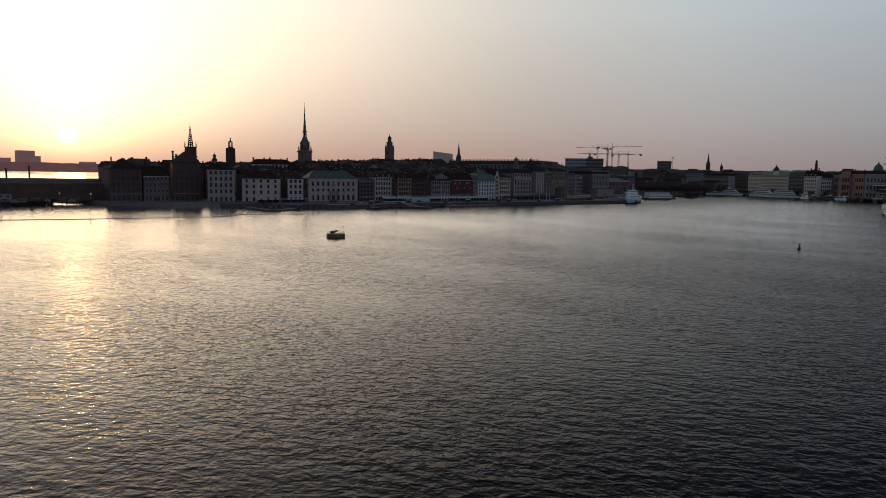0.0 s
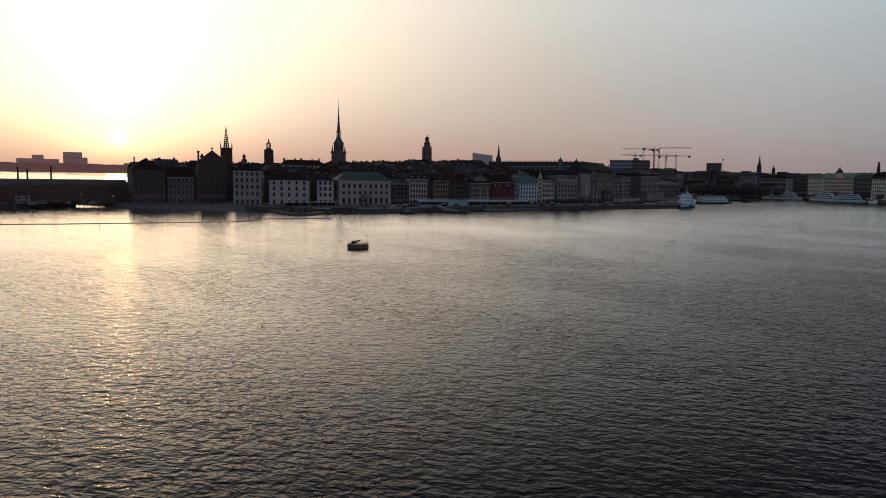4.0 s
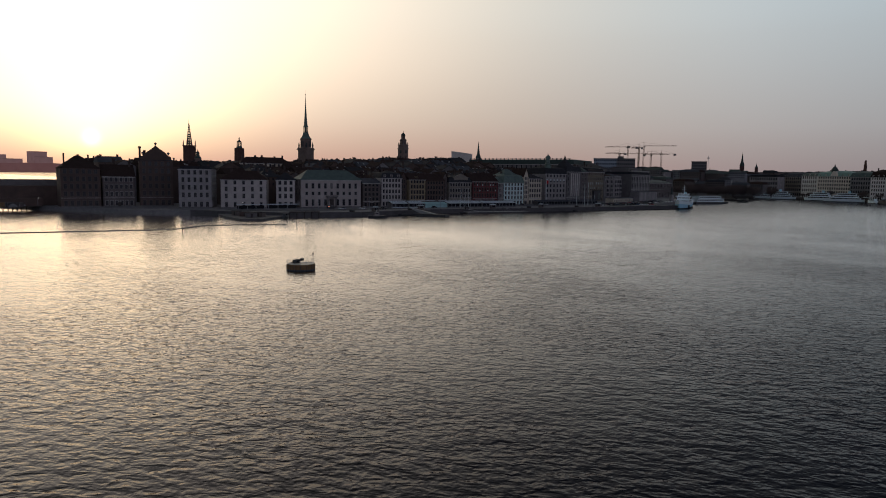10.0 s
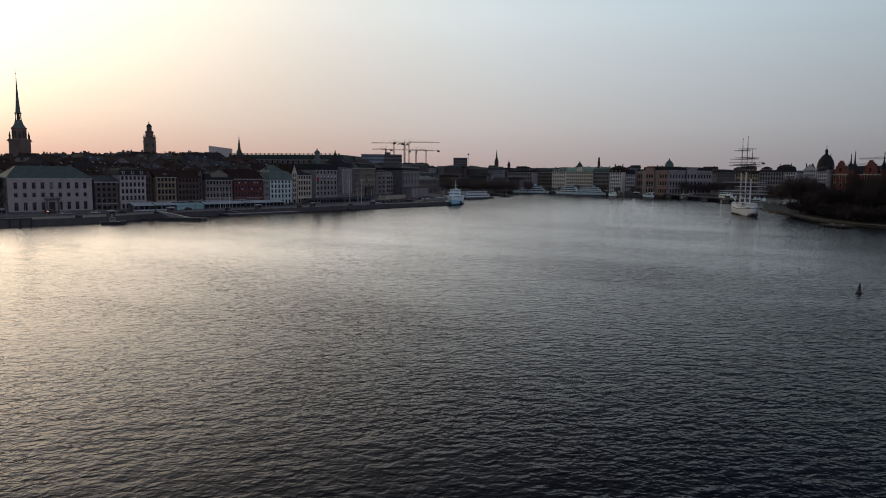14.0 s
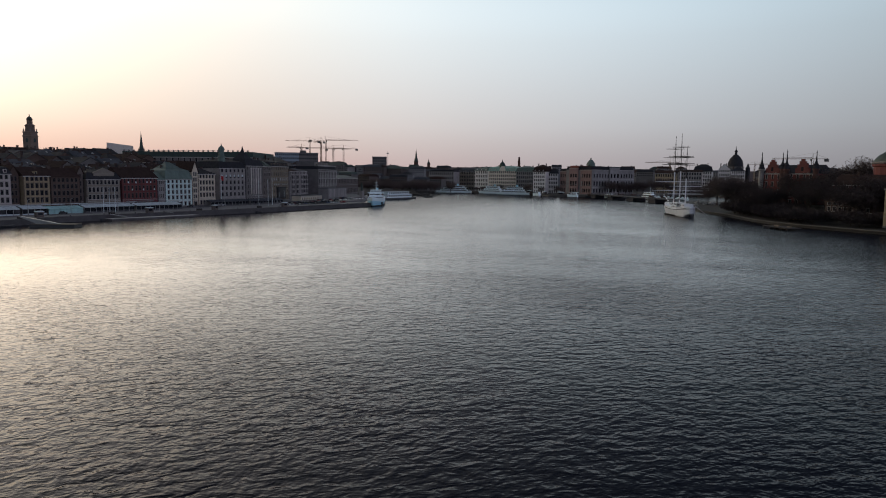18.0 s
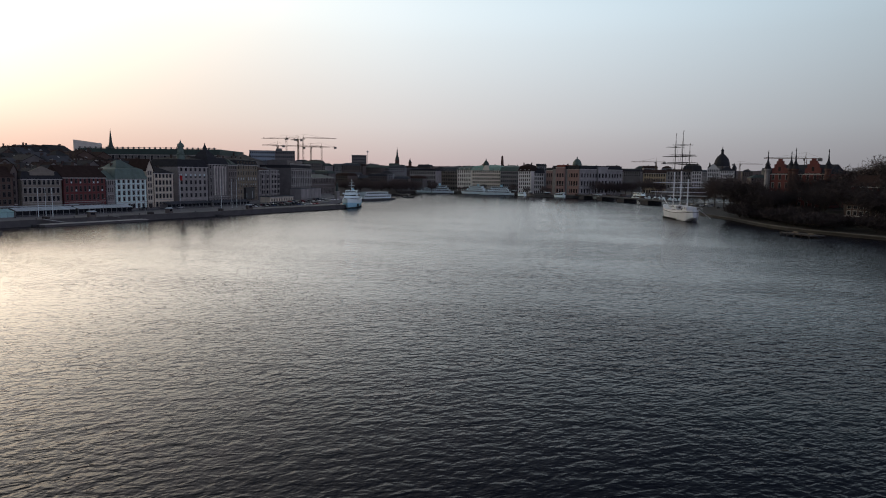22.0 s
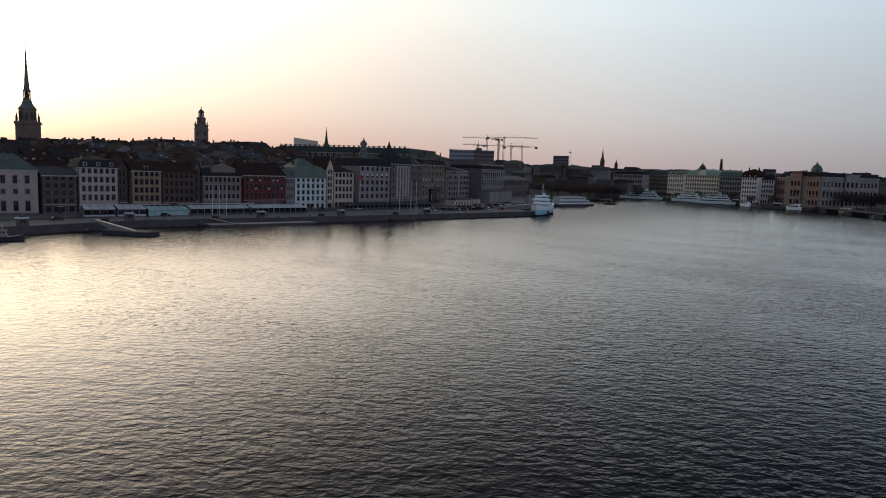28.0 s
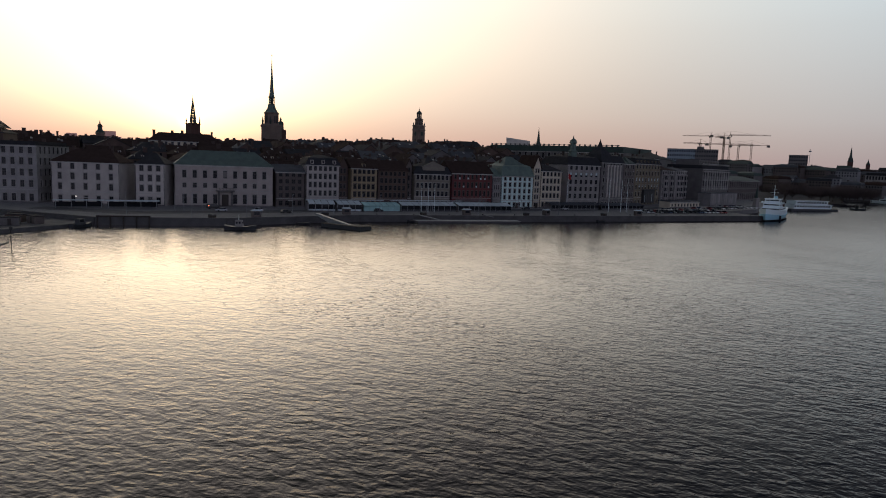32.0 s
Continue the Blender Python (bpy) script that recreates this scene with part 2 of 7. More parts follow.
def glow_mat(name, color, strength):
    m = bpy.data.materials.new(name)
    m.use_nodes = True
    b = m.node_tree.nodes["Principled BSDF"]
    b.inputs["Emission Color"].default_value = (*color, 1)
    b.inputs["Emission Strength"].default_value = strength
    return m


# scale, turn, stretch, detail, distortion, height
WAVES = ((0.3, 24, 0.62, 1, 0.3, 0.26), (1.0, 40, 0.66, 2, 0.35, 0.29), (2.7, 28, 0.7, 1, 0.3, 0.055))
WAVE_LEAN = 0.05
WATER_GLOSS = (1.0, 0.972, 0.955, 1)
WATER_COLOR = (0.006, 0.007, 0.013, 1)
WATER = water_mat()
PANE = glass_mat("window_glass", (0.012, 0.014, 0.018))
LAMP = glow_mat("lamp_glow", (1.0, 0.93, 0.8), 3.0)
TAIL = glow_mat("tail_light", (1.0, 0.22, 0.06), 3.0)
W = {
    "grey": mat("grey_plaster", (0.20, 0.19, 0.19)),
    "greybrown": mat("grey_brown_plaster", (0.09, 0.073, 0.067)),
    "white": mat("white_plaster", (0.41, 0.375, 0.355), vary=0.18),
    "customs": mat("weathered_customs_plaster", (0.34, 0.3, 0.28), vary=0.18),
    "cream": mat("cream_plaster", (0.52, 0.46, 0.36), vary=0.15),
    "yellow": mat("yellow_ochre_plaster", (0.31, 0.245, 0.155)),
    "brown": mat("dark_brown_plaster", (0.075, 0.048, 0.038)),
    "ornate": mat("beige_stone", (0.17, 0.15, 0.125)),
    "red": mat("red_plaster", (0.12, 0.027, 0.028)),
    "mint": mat("pale_mint_plaster", (0.47, 0.6, 0.59), vary=0.1),
    "stone": mat("grey_sandstone", (0.25, 0.235, 0.23)),
    "palestone": mat("pale_stone", (0.54, 0.5, 0.455), vary=0.12),
    "blueglass": mat("blue_grey_cladding", (0.17, 0.215, 0.26), rough=0.4),
    "museumstone": mat("weathered_museum_stone", (0.22, 0.21, 0.21)),
    "darkstone": mat("dark_stone", (0.12, 0.112, 0.11)),
    "pink": mat("pink_sandstone", (0.24, 0.155, 0.145), vary=0.15),
    "brick": mat("red_brick", (0.115, 0.026, 0.024), bump=0.05),
    "churchbrick": mat("weathered_church_brick", (0.15, 0.11, 0.092)),
    "darkbrick": mat("dark_brick", (0.07, 0.03, 0.024)),
    "olive": mat("olive_plaster", (0.15, 0.12, 0.08)),
    "hotel": mat("pale_hotel_plaster", (0.64, 0.58, 0.5), vary=0.1),
    "shore": mat("off_white_plaster", (0.62, 0.6, 0.585), vary=0.1),
    "far": mat("distant_plaster", (0.2, 0.2, 0.215)),
}
R = {
    "tile": mat("dark_clay_tile", (0.04, 0.026, 0.023), spec=0.08, rough=0.95, scale=2),
    "black": mat("black_sheet_metal", (0.03, 0.031, 0.036), spec=0.12, rough=0.8, scale=2),
    "green": mat("verdigris_copper", (0.085, 0.125, 0.11), rough=0.65, scale=1.5),
    "palegreen": mat("pale_verdigris_copper", (0.2, 0.32, 0.27), rough=0.65, scale=1.5),
    "darkgreen": mat("dark_copper", (0.026, 0.045, 0.04), rough=0.65, scale=1.5),
    "greyroof": mat("grey_sheet_metal", (0.065, 0.07, 0.08), spec=0.15, rough=0.8),
    "sheet": mat("bare_sheet_metal", (0.30, 0.31, 0.33), metal=0.7, rough=0.4, scale=1.5),
    "redtile": mat("red_clay_tile", (0.22, 0.07, 0.05), rough=0.85),
}
FRAME = mat("painted_window_frame", (0.27, 0.255, 0.245), vary=0.1)
SASH = mat("weathered_window_sash", (0.10, 0.09, 0.085), vary=0.1)
DARKFRAME = mat("dark_window_frame", (0.085, 0.072, 0.066), vary=0.1)
STONE_TRIM = mat("stone_trim", (0.34, 0.33, 0.315))
BRICK_CHIM = mat("sooty_brick", (0.05, 0.032, 0.027))
ASPHALT = mat("asphalt", (0.07, 0.07, 0.074), scale=0.5, bump=0.02)
QUAY = mat("quay_granite", (0.075, 0.073, 0.075), scale=1.5)
SETT = mat("granite_setts", (0.16, 0.155, 0.155), scale=2)
SOIL = mat("town_ground", (0.06, 0.055, 0.05))
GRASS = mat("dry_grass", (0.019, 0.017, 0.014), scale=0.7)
GRAVEL = mat("pale_gravel", (0.10, 0.092, 0.08), scale=1)
SHIP_WHITE = mat("old_ship_white", (0.70, 0.72, 0.75), rough=0.4, vary=0.12, bump=0.0)
WHITE_PAINT = mat("white_ship_paint", (0.74, 0.85, 0.87), rough=0.35, vary=0.06, bump=0.0)
BLUE_PAINT = mat("pale_blue_paint", (0.34, 0.62, 0.74), rough=0.4, vary=0.06, bump=0.0)
BLACK_PAINT = mat("black_paint", (0.02, 0.02, 0.022), rough=0.5, bump=0.0)
STEEL = mat("galvanised_steel", (0.26, 0.27, 0.28), rough=0.45, metal=0.6, bump=0.0)
RUST = mat("rusty_ochre_steel", (0.16, 0.095, 0.04), rough=0.8, scale=3)
RUBBER = mat("black_rubber", (0.02, 0.02, 0.02), rough=0.85, bump=0.0)
WOOD = mat("weathered_timber", (0.13, 0.105, 0.08), scale=2)
PALE_DECK = mat("pale_bleached_deck", (0.36, 0.35, 0.34), scale=2)
DARKWOOD = mat("tarred_timber", (0.035, 0.028, 0.024), scale=2)
BARK = mat("dark_bark", (0.05, 0.038, 0.032), scale=4)
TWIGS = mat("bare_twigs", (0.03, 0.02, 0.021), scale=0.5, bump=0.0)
CRANE_Y = mat("crane_yellow", (0.09, 0.05, 0.026), rough=0.6, bump=0.0)
CANVAS = mat("white_canvas", (0.46, 0.53, 0.56), rough=0.8, vary=0.08, bump=0.0)
TEAL = mat("pale_turquoise_canvas", (0.30, 0.50, 0.50), rough=0.8, vary=0.1, bump=0.0)
HULL_DARK = mat("dark_hull_paint", (0.03, 0.034, 0.04), rough=0.5, bump=0.0)
CLOTH_RED = mat("red_banner_cloth", (0.45, 0.03, 0.03), rough=0.9, bump=0.0)
CARS = [mat("car_paint_" + n, c, rough=0.3, vary=0.03, bump=0.0, spec=0.6) for n, c in (
    ("silver", (0.40, 0.41, 0.43)), ("black", (0.02, 0.02, 0.022)), ("white", (0.7, 0.7, 0.7)), ("blue", (0.05, 0.08, 0.16)), ("red", (0.25, 0.03, 0.03)))]


# -- mesh tools --
class MB:
    """Collects faces for one mesh."""

    def __init__(self):
        self.v, self.f = [], []

    def poly(self, pts):
        n = len(self.v)
        self.v += [tuple(p) for p in pts]
        self.f.append(tuple(range(n, n + len(pts))))
        return self

    def solid(self, rings, caps=True):
        """Skins rings of equal length, bottom to top, each counter-clockwise seen from above."""
        n, k = len(self.v), len(rings[0])
        for r in rings:
            self.v += [tuple(p) for p in r]
        for i in range(len(rings) - 1):
            for j in range(k):
                a, b = n + i * k + j, n + i * k + (j + 1) % k
                self.f.append((a, b, b + k, a + k))
        if caps:
            self.f.append(tuple(range(n + k - 1, n - 1, -1)))
            t = n + (len(rings) - 1) * k
            self.f.append(tuple(range(t, t + k)))
        return self

    def box(self, x0, x1, y0, y1, z0, z1):
        return self.solid([[(x0, y0, z), (x1, y0, z), (x1, y1, z), (x0, y1, z)] for z in (z0, z1)])

    def rings(self, cx, cy, prof, n=8, turn=0.0, sx=1.0, sy=1.0):
        """A turned shape: prof is rows of (z, radius)."""
        out = []
        for z, r in prof:
            out.append([(cx + sx * r * math.cos(turn + 2 * math.pi * i / n), cy + sy * r * math.sin(turn + 2 * math.pi * i / n), z) for i in range(n)])
        return self.solid(out)

    def tube(self, p, q, r, r2=None, n=6):
        p, q = Vector(p), Vector(q)
        d = (q - p).normalized()
        u = d.orthogonal().normalized()
        w = d.cross(u)
        r2 = r if r2 is None else r2
        return self.solid([[c + rr * (math.cos(2 * math.pi * i / n) * u + math.sin(2 * math.pi * i / n) * w) for i in range(n)] for c, rr in ((p, r), (q, r2))])

    def mesh(self, name, material):
        me = bpy.data.meshes.new(name)
        me.from_pydata(self.v, [], self.f)
        me.validate()
        if material:
            me.materials.append(material)
        return me


def part(name, mb, material, parent, label="", m=None):
    ob = new(name, mb if isinstance(mb, bpy.types.Mesh) else mb.mesh(name, material))
    ob.parent = parent
    if m is not None:
        ob.matrix_basis = m
    return tagged(ob, label)


def thing(name, label, category, m=None, group="", kind=""):
    ob = new(name)
    if m is not None:
        ob.matrix_basis = m
    return tagged(ob, label, category, group, kind)


def solo(name, mb, material, label, category, kind="", group="", m=None):
    ob = new(name, mb.mesh(name, material))
    if m is not None:
        ob.matrix_basis = m
    return tagged(ob, label, category, group, kind)


def slab(poly, z0, z1, mb=None):
    """A flat plate over a plan outline, counter-clockwise."""
    mb = mb or MB()
    return mb.solid([[(x, y, z) for x, y in poly] for z in (z0, z1)])


# -- windows, doors and house fronts --
SHARED = {}


def lattice(mb, xs, zs, y0, y1, holes):
    """Bars in one piece: a grid of cells between xs and zs, solid but for the holes, from y0 back to y1."""
    n, nx, nz = len(mb.v), len(xs), len(zs)
    for y in (y0, y1):
        mb.v += [(x, y, z) for z in zs for x in xs]

    def at(i, k, back=0):
        return n + back * nx * nz + k * nx + i

    solid = {(i, k) for i in range(nx - 1) for k in range(nz - 1)} - set(holes)
    for i, k in solid:
        a, b, c, d = at(i, k), at(i + 1, k), at(i + 1, k + 1), at(i, k + 1)
        mb.f.append((a, b, c, d))
        for di, dk, p, q in ((0, -1, a, b), (1, 0, b, c), (0, 1, c, d), (-1, 0, d, a)):
            if (i + di, k + dk) not in solid:
                mb.f.append((q, p, p + nx * nz, q + nx * nz))
    return mb


def window_meshes(w, h, style):
    key = (round(w, 1), round(h, 1), style)
    if key not in SHARED:
        w, h = key[:2]
        sash, trim, pane, bar = MB(), MB(), MB(), 0.06
        if style == "plain":
            lattice(sash, (-w / 2, bar - w / 2, -0.03, 0.03, w / 2 - bar, w / 2), (0, bar, h - bar, h), 0, 0.08, ((1, 1), (3, 1)))
        else:
            lattice(sash, (-w / 2, bar - w / 2, -0.03, 0.03, w / 2 - bar, w / 2), (0, bar, h * 0.62, h * 0.62 + bar, h - bar, h), 0, 0.08, ((1, 1), (3, 1), (1, 3), (3, 3)))
        if style == "sill":
            lattice(trim, (-w / 2 - 0.2, -w / 2 - 0.01, w / 2 + 0.01, w / 2 + 0.2), (-0.14, -0.01, h + 0.01, h + 0.24), -0.27, -0.174, ((1, 1),))
            trim.box(-w / 2 - 0.32, w / 2 + 0.32, -0.42, -0.174, h + 0.245, h + 0.36)
        pane.poly([(-w / 2 + 0.05, 0.05, 0.05), (w / 2 - 0.05, 0.05, 0.05), (w / 2 - 0.05, 0.05, h - 0.05), (-w / 2 + 0.05, 0.05, h - 0.05)])
        SHARED[key] = {"pane": pane.mesh("pane", PANE), "sash": sash, "trim": trim, "glass": pane}
    return SHARED[key]


def window(parent, m, w, h, style="sill", dark=False, pane=True):
    s = window_meshes(w, h, style)
    k = ("dark" if dark else "pale") + ("" if pane else "_glazed")
    if k not in s:
        both = MB()
        for piece in (s["sash"], s["trim"]) + (() if pane else (s["glass"],)):
            n = len(both.v)
            both.v += piece.v
            both.f += [tuple(n + q for q in f) for f in piece.f]
        s[k] = both.mesh("window", DARKFRAME if dark else SASH)
        s[k].materials.append(DARKFRAME if dark else FRAME)
        s[k].materials.append(PANE)
        for q, face in enumerate(s[k].polygons):
            face.material_index = 0 if q < len(s["sash"].f) else 1 if q < len(s["sash"].f) + len(s["trim"].f) else 2
    ob = part("window", s[k], None, parent, m=m)
    if pane:
        part("pane", s["pane"], None, ob, "dark reflecting pane")
    return ob


def front(mb, parent, m, width, z0, z1, rows, style="sill", dark=False, pane=True, reveal=0.22):
    """A wall with openings on the local plane y=0, seen from -y. rows: (sill height, opening height, opening width, count, margin)."""
    def P(x, y, z):
        return m @ Vector((x, y, z))

    z = z0
    for zs, h, w, n, margin in sorted(rows):
        if zs > z:
            mb.poly([P(0, 0, z), P(width, 0, z), P(width, 0, zs), P(0, 0, zs)])
        step = (width - 2 * margin) / n
        x = 0.0
        for i in range(n):
            c = margin + (i + 0.5) * step
            a, b = c - w / 2, c + w / 2
            mb.poly([P(x, 0, zs), P(a, 0, zs), P(a, 0, zs + h), P(x, 0, zs + h)])
            mb.poly([P(a, 0, zs), P(b, 0, zs), P(b, reveal, zs), P(a, reveal, zs)])
            mb.poly([P(b, 0, zs), P(b, 0, zs + h), P(b, reveal, zs + h), P(b, reveal, zs)])
            mb.poly([P(b, 0, zs + h), P(a, 0, zs + h), P(a, reveal, zs + h), P(b, reveal, zs + h)])
            mb.poly([P(a, 0, zs + h), P(a, 0, zs), P(a, reveal, zs), P(a, reveal, zs + h)])
            window(parent, m @ Matrix.Translation((c, reveal - 0.05, zs)), w, h, style, dark, pane)
            x = b
        mb.poly([P(x, 0, zs), P(width, 0, zs), P(width, 0, zs + h), P(x, 0, zs + h)])
        z = zs + h
    mb.poly([P(0, 0, z), P(width, 0, z), P(width, 0, z1), P(0, 0, z1)])


def storeys(width, z0, eave, floors, cols, w=None, margin=0.8, first=None, attic=False):
    """Rows of openings for a plain front."""
    ground = first or 1.15 * (eave - z0) / floors
    step = (eave - z0 - ground) / (floors - 1)
    bay = (width - 2 * margin) / cols
    w = w or min(1.7, bay * 0.56)
    rows = [(z0 + 0.9, ground * 0.55, w * 1.05, cols, margin)]
    for i in range(floors - 1):
        last = attic and i == floors - 2
        h = step * (0.36 if last else 0.62)
        rows.append((z0 + ground + i * step + step * 0.26, h, w, cols, margin))
    return rows


def roof_mesh(kind, w, d, e, r, over=0.45):
    """Roof over a plan w by d (y inward), eaves at e, ridge at r."""
    mb, o, t = MB(), over, 0.25
    x0, x1, y0, y1 = -o, w + o, -o, d + o
    if kind == "flat":
        mb.box(x0, x1, y0, y1, e, e + 0.4)
        mb.box(x0 + 1.2, x1 - 1.2, y0 + 1.2, y1 - 1.2, e + 0.4, r)
    elif kind == "cross":
        mx = w / 2
        prof = [(x0, e - 0.1), (mx, r), (x1, e - 0.1), (x1, e - 0.1 - t), (mx, r - t - 0.1), (x0, e - 0.1 - t)]
        a = [(x, y0, z) for x, z in prof]
        b = [(x, y1, z) for x, z in prof]
        for i in range(6):
            j = (i + 1) % 6
            mb.poly([a[i], a[j], b[j], b[i]])
        mb.poly(a[::-1]).poly(b)
    else:
        my = (y0 + y1) / 2
        if kind == "gable":
            ins = 0.0
        elif kind == "hip":
            ins = min(w / 2 - 0.3, (y1 - y0) / 2 * 0.85)
        else:
            ins = 0.0
        base = [(x0, y0, e), (x1, y0, e), (x1, y1, e), (x0, y1, e)]
        low = [(x, y, e - t) for x, y, _ in base]
        if kind == "mansard":
            k, mid = 1.7, e + (r - e) * 0.66
            m4 = [(x0 + k, y0 + k, mid), (x1 - k, y0 + k, mid), (x1 - k, y1 - k, mid), (x0 + k, y1 - k, mid)]
            mb.solid([low, base, m4], caps=False)
            mb.poly(low[::-1])
            ins = min(w / 2 - k - 0.3, (y1 - y0) / 3)
            p, q = (x0 + k + ins, my, r), (x1 - k - ins, my, r)
            A, B, C, D = m4
        else:
            mb.solid([low, base], caps=False)
            mb.poly(low[::-1])
            p, q = (x0 + ins, my, r), (x1 - ins, my, r)
            A, B, C, D = base
        mb.poly([A, B, q, p]).poly([C, D, p, q]).poly([B, C, q]).poly([D, A, p])
    return mb


def chimney(parent, x, y, z0, z1, w=0.9, d=0.7):
    mb = MB().box(x - w / 2, x + w / 2, y - d / 2, y + d / 2, z0, z1 - 0.25)
    mb.box(x - w / 2 - 0.1, x + w / 2 + 0.1, y - d / 2 - 0.1, y + d / 2 + 0.1, z1 - 0.25, z1)
    return part("chimney", mb, BRICK_CHIM, parent)


def dormer(parent, x, y, z, w=1.5, h=1.7, d=2.2, wall=None, roof=None):
    mb = MB().box(x - w / 2, x + w / 2, y, y + d, z, z + h)
    ob = part("dormer", mb, wall or W["grey"], parent)
    rf = MB()
    a = [(x - w / 2 - 0.15, y - 0.15, z + h), (x + w / 2 + 0.15, y - 0.15, z + h), (x, y - 0.15, z + h + 0.6)]
    b = [(px, y + d, pz) for px, _, pz in a]
    rf.poly(a).poly(b[::-1]).poly([a[0], b[0], b[1], a[1]]).poly([a[1], b[1], b[2], a[2]]).poly([a[2], b[2], b[0], a[0]])
    part("dormer_roof", rf, roof or R["black"], ob)
    window(parent, Matrix.Translation((x, y - 0.1, z + 0.25)), w * 0.62, h * 0.72, "plain", pane=False)
    return ob


def placed(a, b, z=0.0):
    """The frame of a front from plan point a to b, seen from the right of that way: x along it, y inward."""
    return Matrix.Translation((a[0], a[1], z)) @ Matrix.Rotation(math.atan2(b[1] - a[1], b[0] - a[0]), 4, "Z")


RNG = random.Random(7)


def house(name, label, a, b, depth, eave, ridge, roof, wall, rmat, floors, cols, z0=2.2, side=True, dormers=0, chims=2, style="sill", dark=False,
          first=None, attic=False, w=None, pane=True, bands=True, side_cols=0, margin=0.8, category="house", rows=None, other_cols=0):
    M = placed(a, b)
    width = math.hypot(b[0] - a[0], b[1] - a[1])
    h = thing(name, label, category, M)
    mb = MB()
    rows = rows or storeys(width, z0, eave, floors, cols, w, margin, first, attic)
    front(mb, h, Matrix(), width, z0, eave, rows, style, dark, pane)
    for m, length, n in ((Matrix.Translation((0, depth, 0)) @ Matrix.Rotation(radians(-90), 4, "Z"), depth, side_cols),
                         (Matrix.Translation((width, 0, 0)) @ Matrix.Rotation(radians(90), 4, "Z"), depth, other_cols)):
        srows = storeys(length, z0, eave, floors, n, w, 1.2, first, attic) if n else []
        front(mb, h, m, length, z0, eave, srows, style, dark, pane)
    mb.poly([(width, depth, z0), (0, depth, z0), (0, depth, eave), (width, depth, eave)])
    if roof == "cross":
        mb.poly([(0, 0, eave), (width, 0, eave), (width / 2, 0, ridge - 0.4)])
        mb.poly([(width, depth, eave), (0, depth, eave), (width / 2, depth, ridge - 0.4)])
    if roof == "gable":
        for x in (0, width):
            mb.poly([(x, 0, eave), (x, depth, eave), (x, depth / 2, ridge - 0.4)])
    part("wall", mb, wall, h)
    part("roof", roof_mesh(roof, width, depth, eave, ridge), rmat, h)
    if roof != "cross":
        part("cornice", MB().box(-0.3, width + 0.3, -0.42, -0.003, eave - 0.75, eave - 0.27), STONE_TRIM if wall is not W["brown"] else wall, h)
    part("plinth", MB().box(-0.06, width + 0.06, -0.16, -0.003, z0, z0 + 0.75), W["darkstone"], h)
    if bands:
        zb = z0 + (first or 1.15 * (eave - z0) / floors)
        part("string_course", MB().box(0, width, -0.13, -0.003, zb + 0.02, zb + 0.3), STONE_TRIM, h)
    if pane and floors >= 4:
        part("door", MB().box(width * 0.5 - 0.75, width * 0.5 + 0.75, -0.19, -0.004, z0, z0 + 2.9), DARKWOOD, h, "dark street door")
        part("door_hood", MB().box(width * 0.5 - 1.1, width * 0.5 + 1.1, -0.6, -0.004, z0 + 2.95, z0 + 3.15), STONE_TRIM, h)
        for x in (0.12, width - 0.12):
            part("downpipe", MB().tube((x, -0.14, z0 + 0.8), (x, -0.14, eave - 0.8), 0.09, n=5), R["black"], h)
    for i in range(dormers):
        x = width * (i + 0.5) / dormers
        dormer(h, x, -0.25 if roof == "mansard" else 0.8, eave + 0.3, wall=wall, roof=rmat)
    for i in range(chims):
        x = width * (i + RNG.uniform(0.3, 0.7)) / chims
        y = depth * RNG.uniform(0.4, 0.6)
        chimney(h, x, y, eave, ridge + RNG.uniform(0.6, 1.6), RNG.uniform(0.8, 1.6))
    return h


# -- water and land --
sheet = MB()
sheet.poly([(-4800, -4800, 0), (4800, -4800, 0), (4800, 4800, 0), (-4800, 4800, 0)])
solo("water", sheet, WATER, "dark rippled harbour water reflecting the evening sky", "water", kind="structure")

OLD_TOWN = [(-228, -28), (-216, 12), (-222, 67), (-208, 134), (-197, 194), (-182, 293), (-186, 297), (-214, 304), (-226, 360), (-262, 440), (-330, 520), (-520, 560),
            (-760, 420), (-760, 60), (-600, -120), (-420, -135), (-352, -112), (-300, -85), (-278, -61)]
SOUTH = [(-420, -135), (-384, -138), (-362, -172), (-345, -260), (-210, -430), (-400, -900), (-1500, -900), (-1500, -500), (-600, -300)]
NORTH = [(-363, 717), (-260, 735), (-170, 705), (-132, 640), (-69, 627), (-28, 708), (8, 790), (60, 720), (300, 760), (900, 900), (1500, 2400), (-2600, 2400), (-2600, 1000), (-1300, 640), (-600, 620)]
ISLE = [(40, 352), (50, 312), (60, 286), (67, 258), (73, 238), (80, 221), (89, 207), (114, 179), (142, 150), (190, 112), (300, 60), (420, 220), (320, 420), (130, 540), (30, 520), (16, 450)]
solo("ground", slab(OLD_TOWN, -3, 2.4), SETT, "stone-paved ground of the old town island", "ground", "structure")
solo("ground", slab(SOUTH, -3, 2.6), ASPHALT, "dark ground of the road junction by the lock", "ground", "structure")
solo("ground", slab(NORTH, -3, 2.2), SOIL, "ground of the northern city shore", "ground", "structure")
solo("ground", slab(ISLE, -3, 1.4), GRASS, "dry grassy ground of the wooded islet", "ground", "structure")


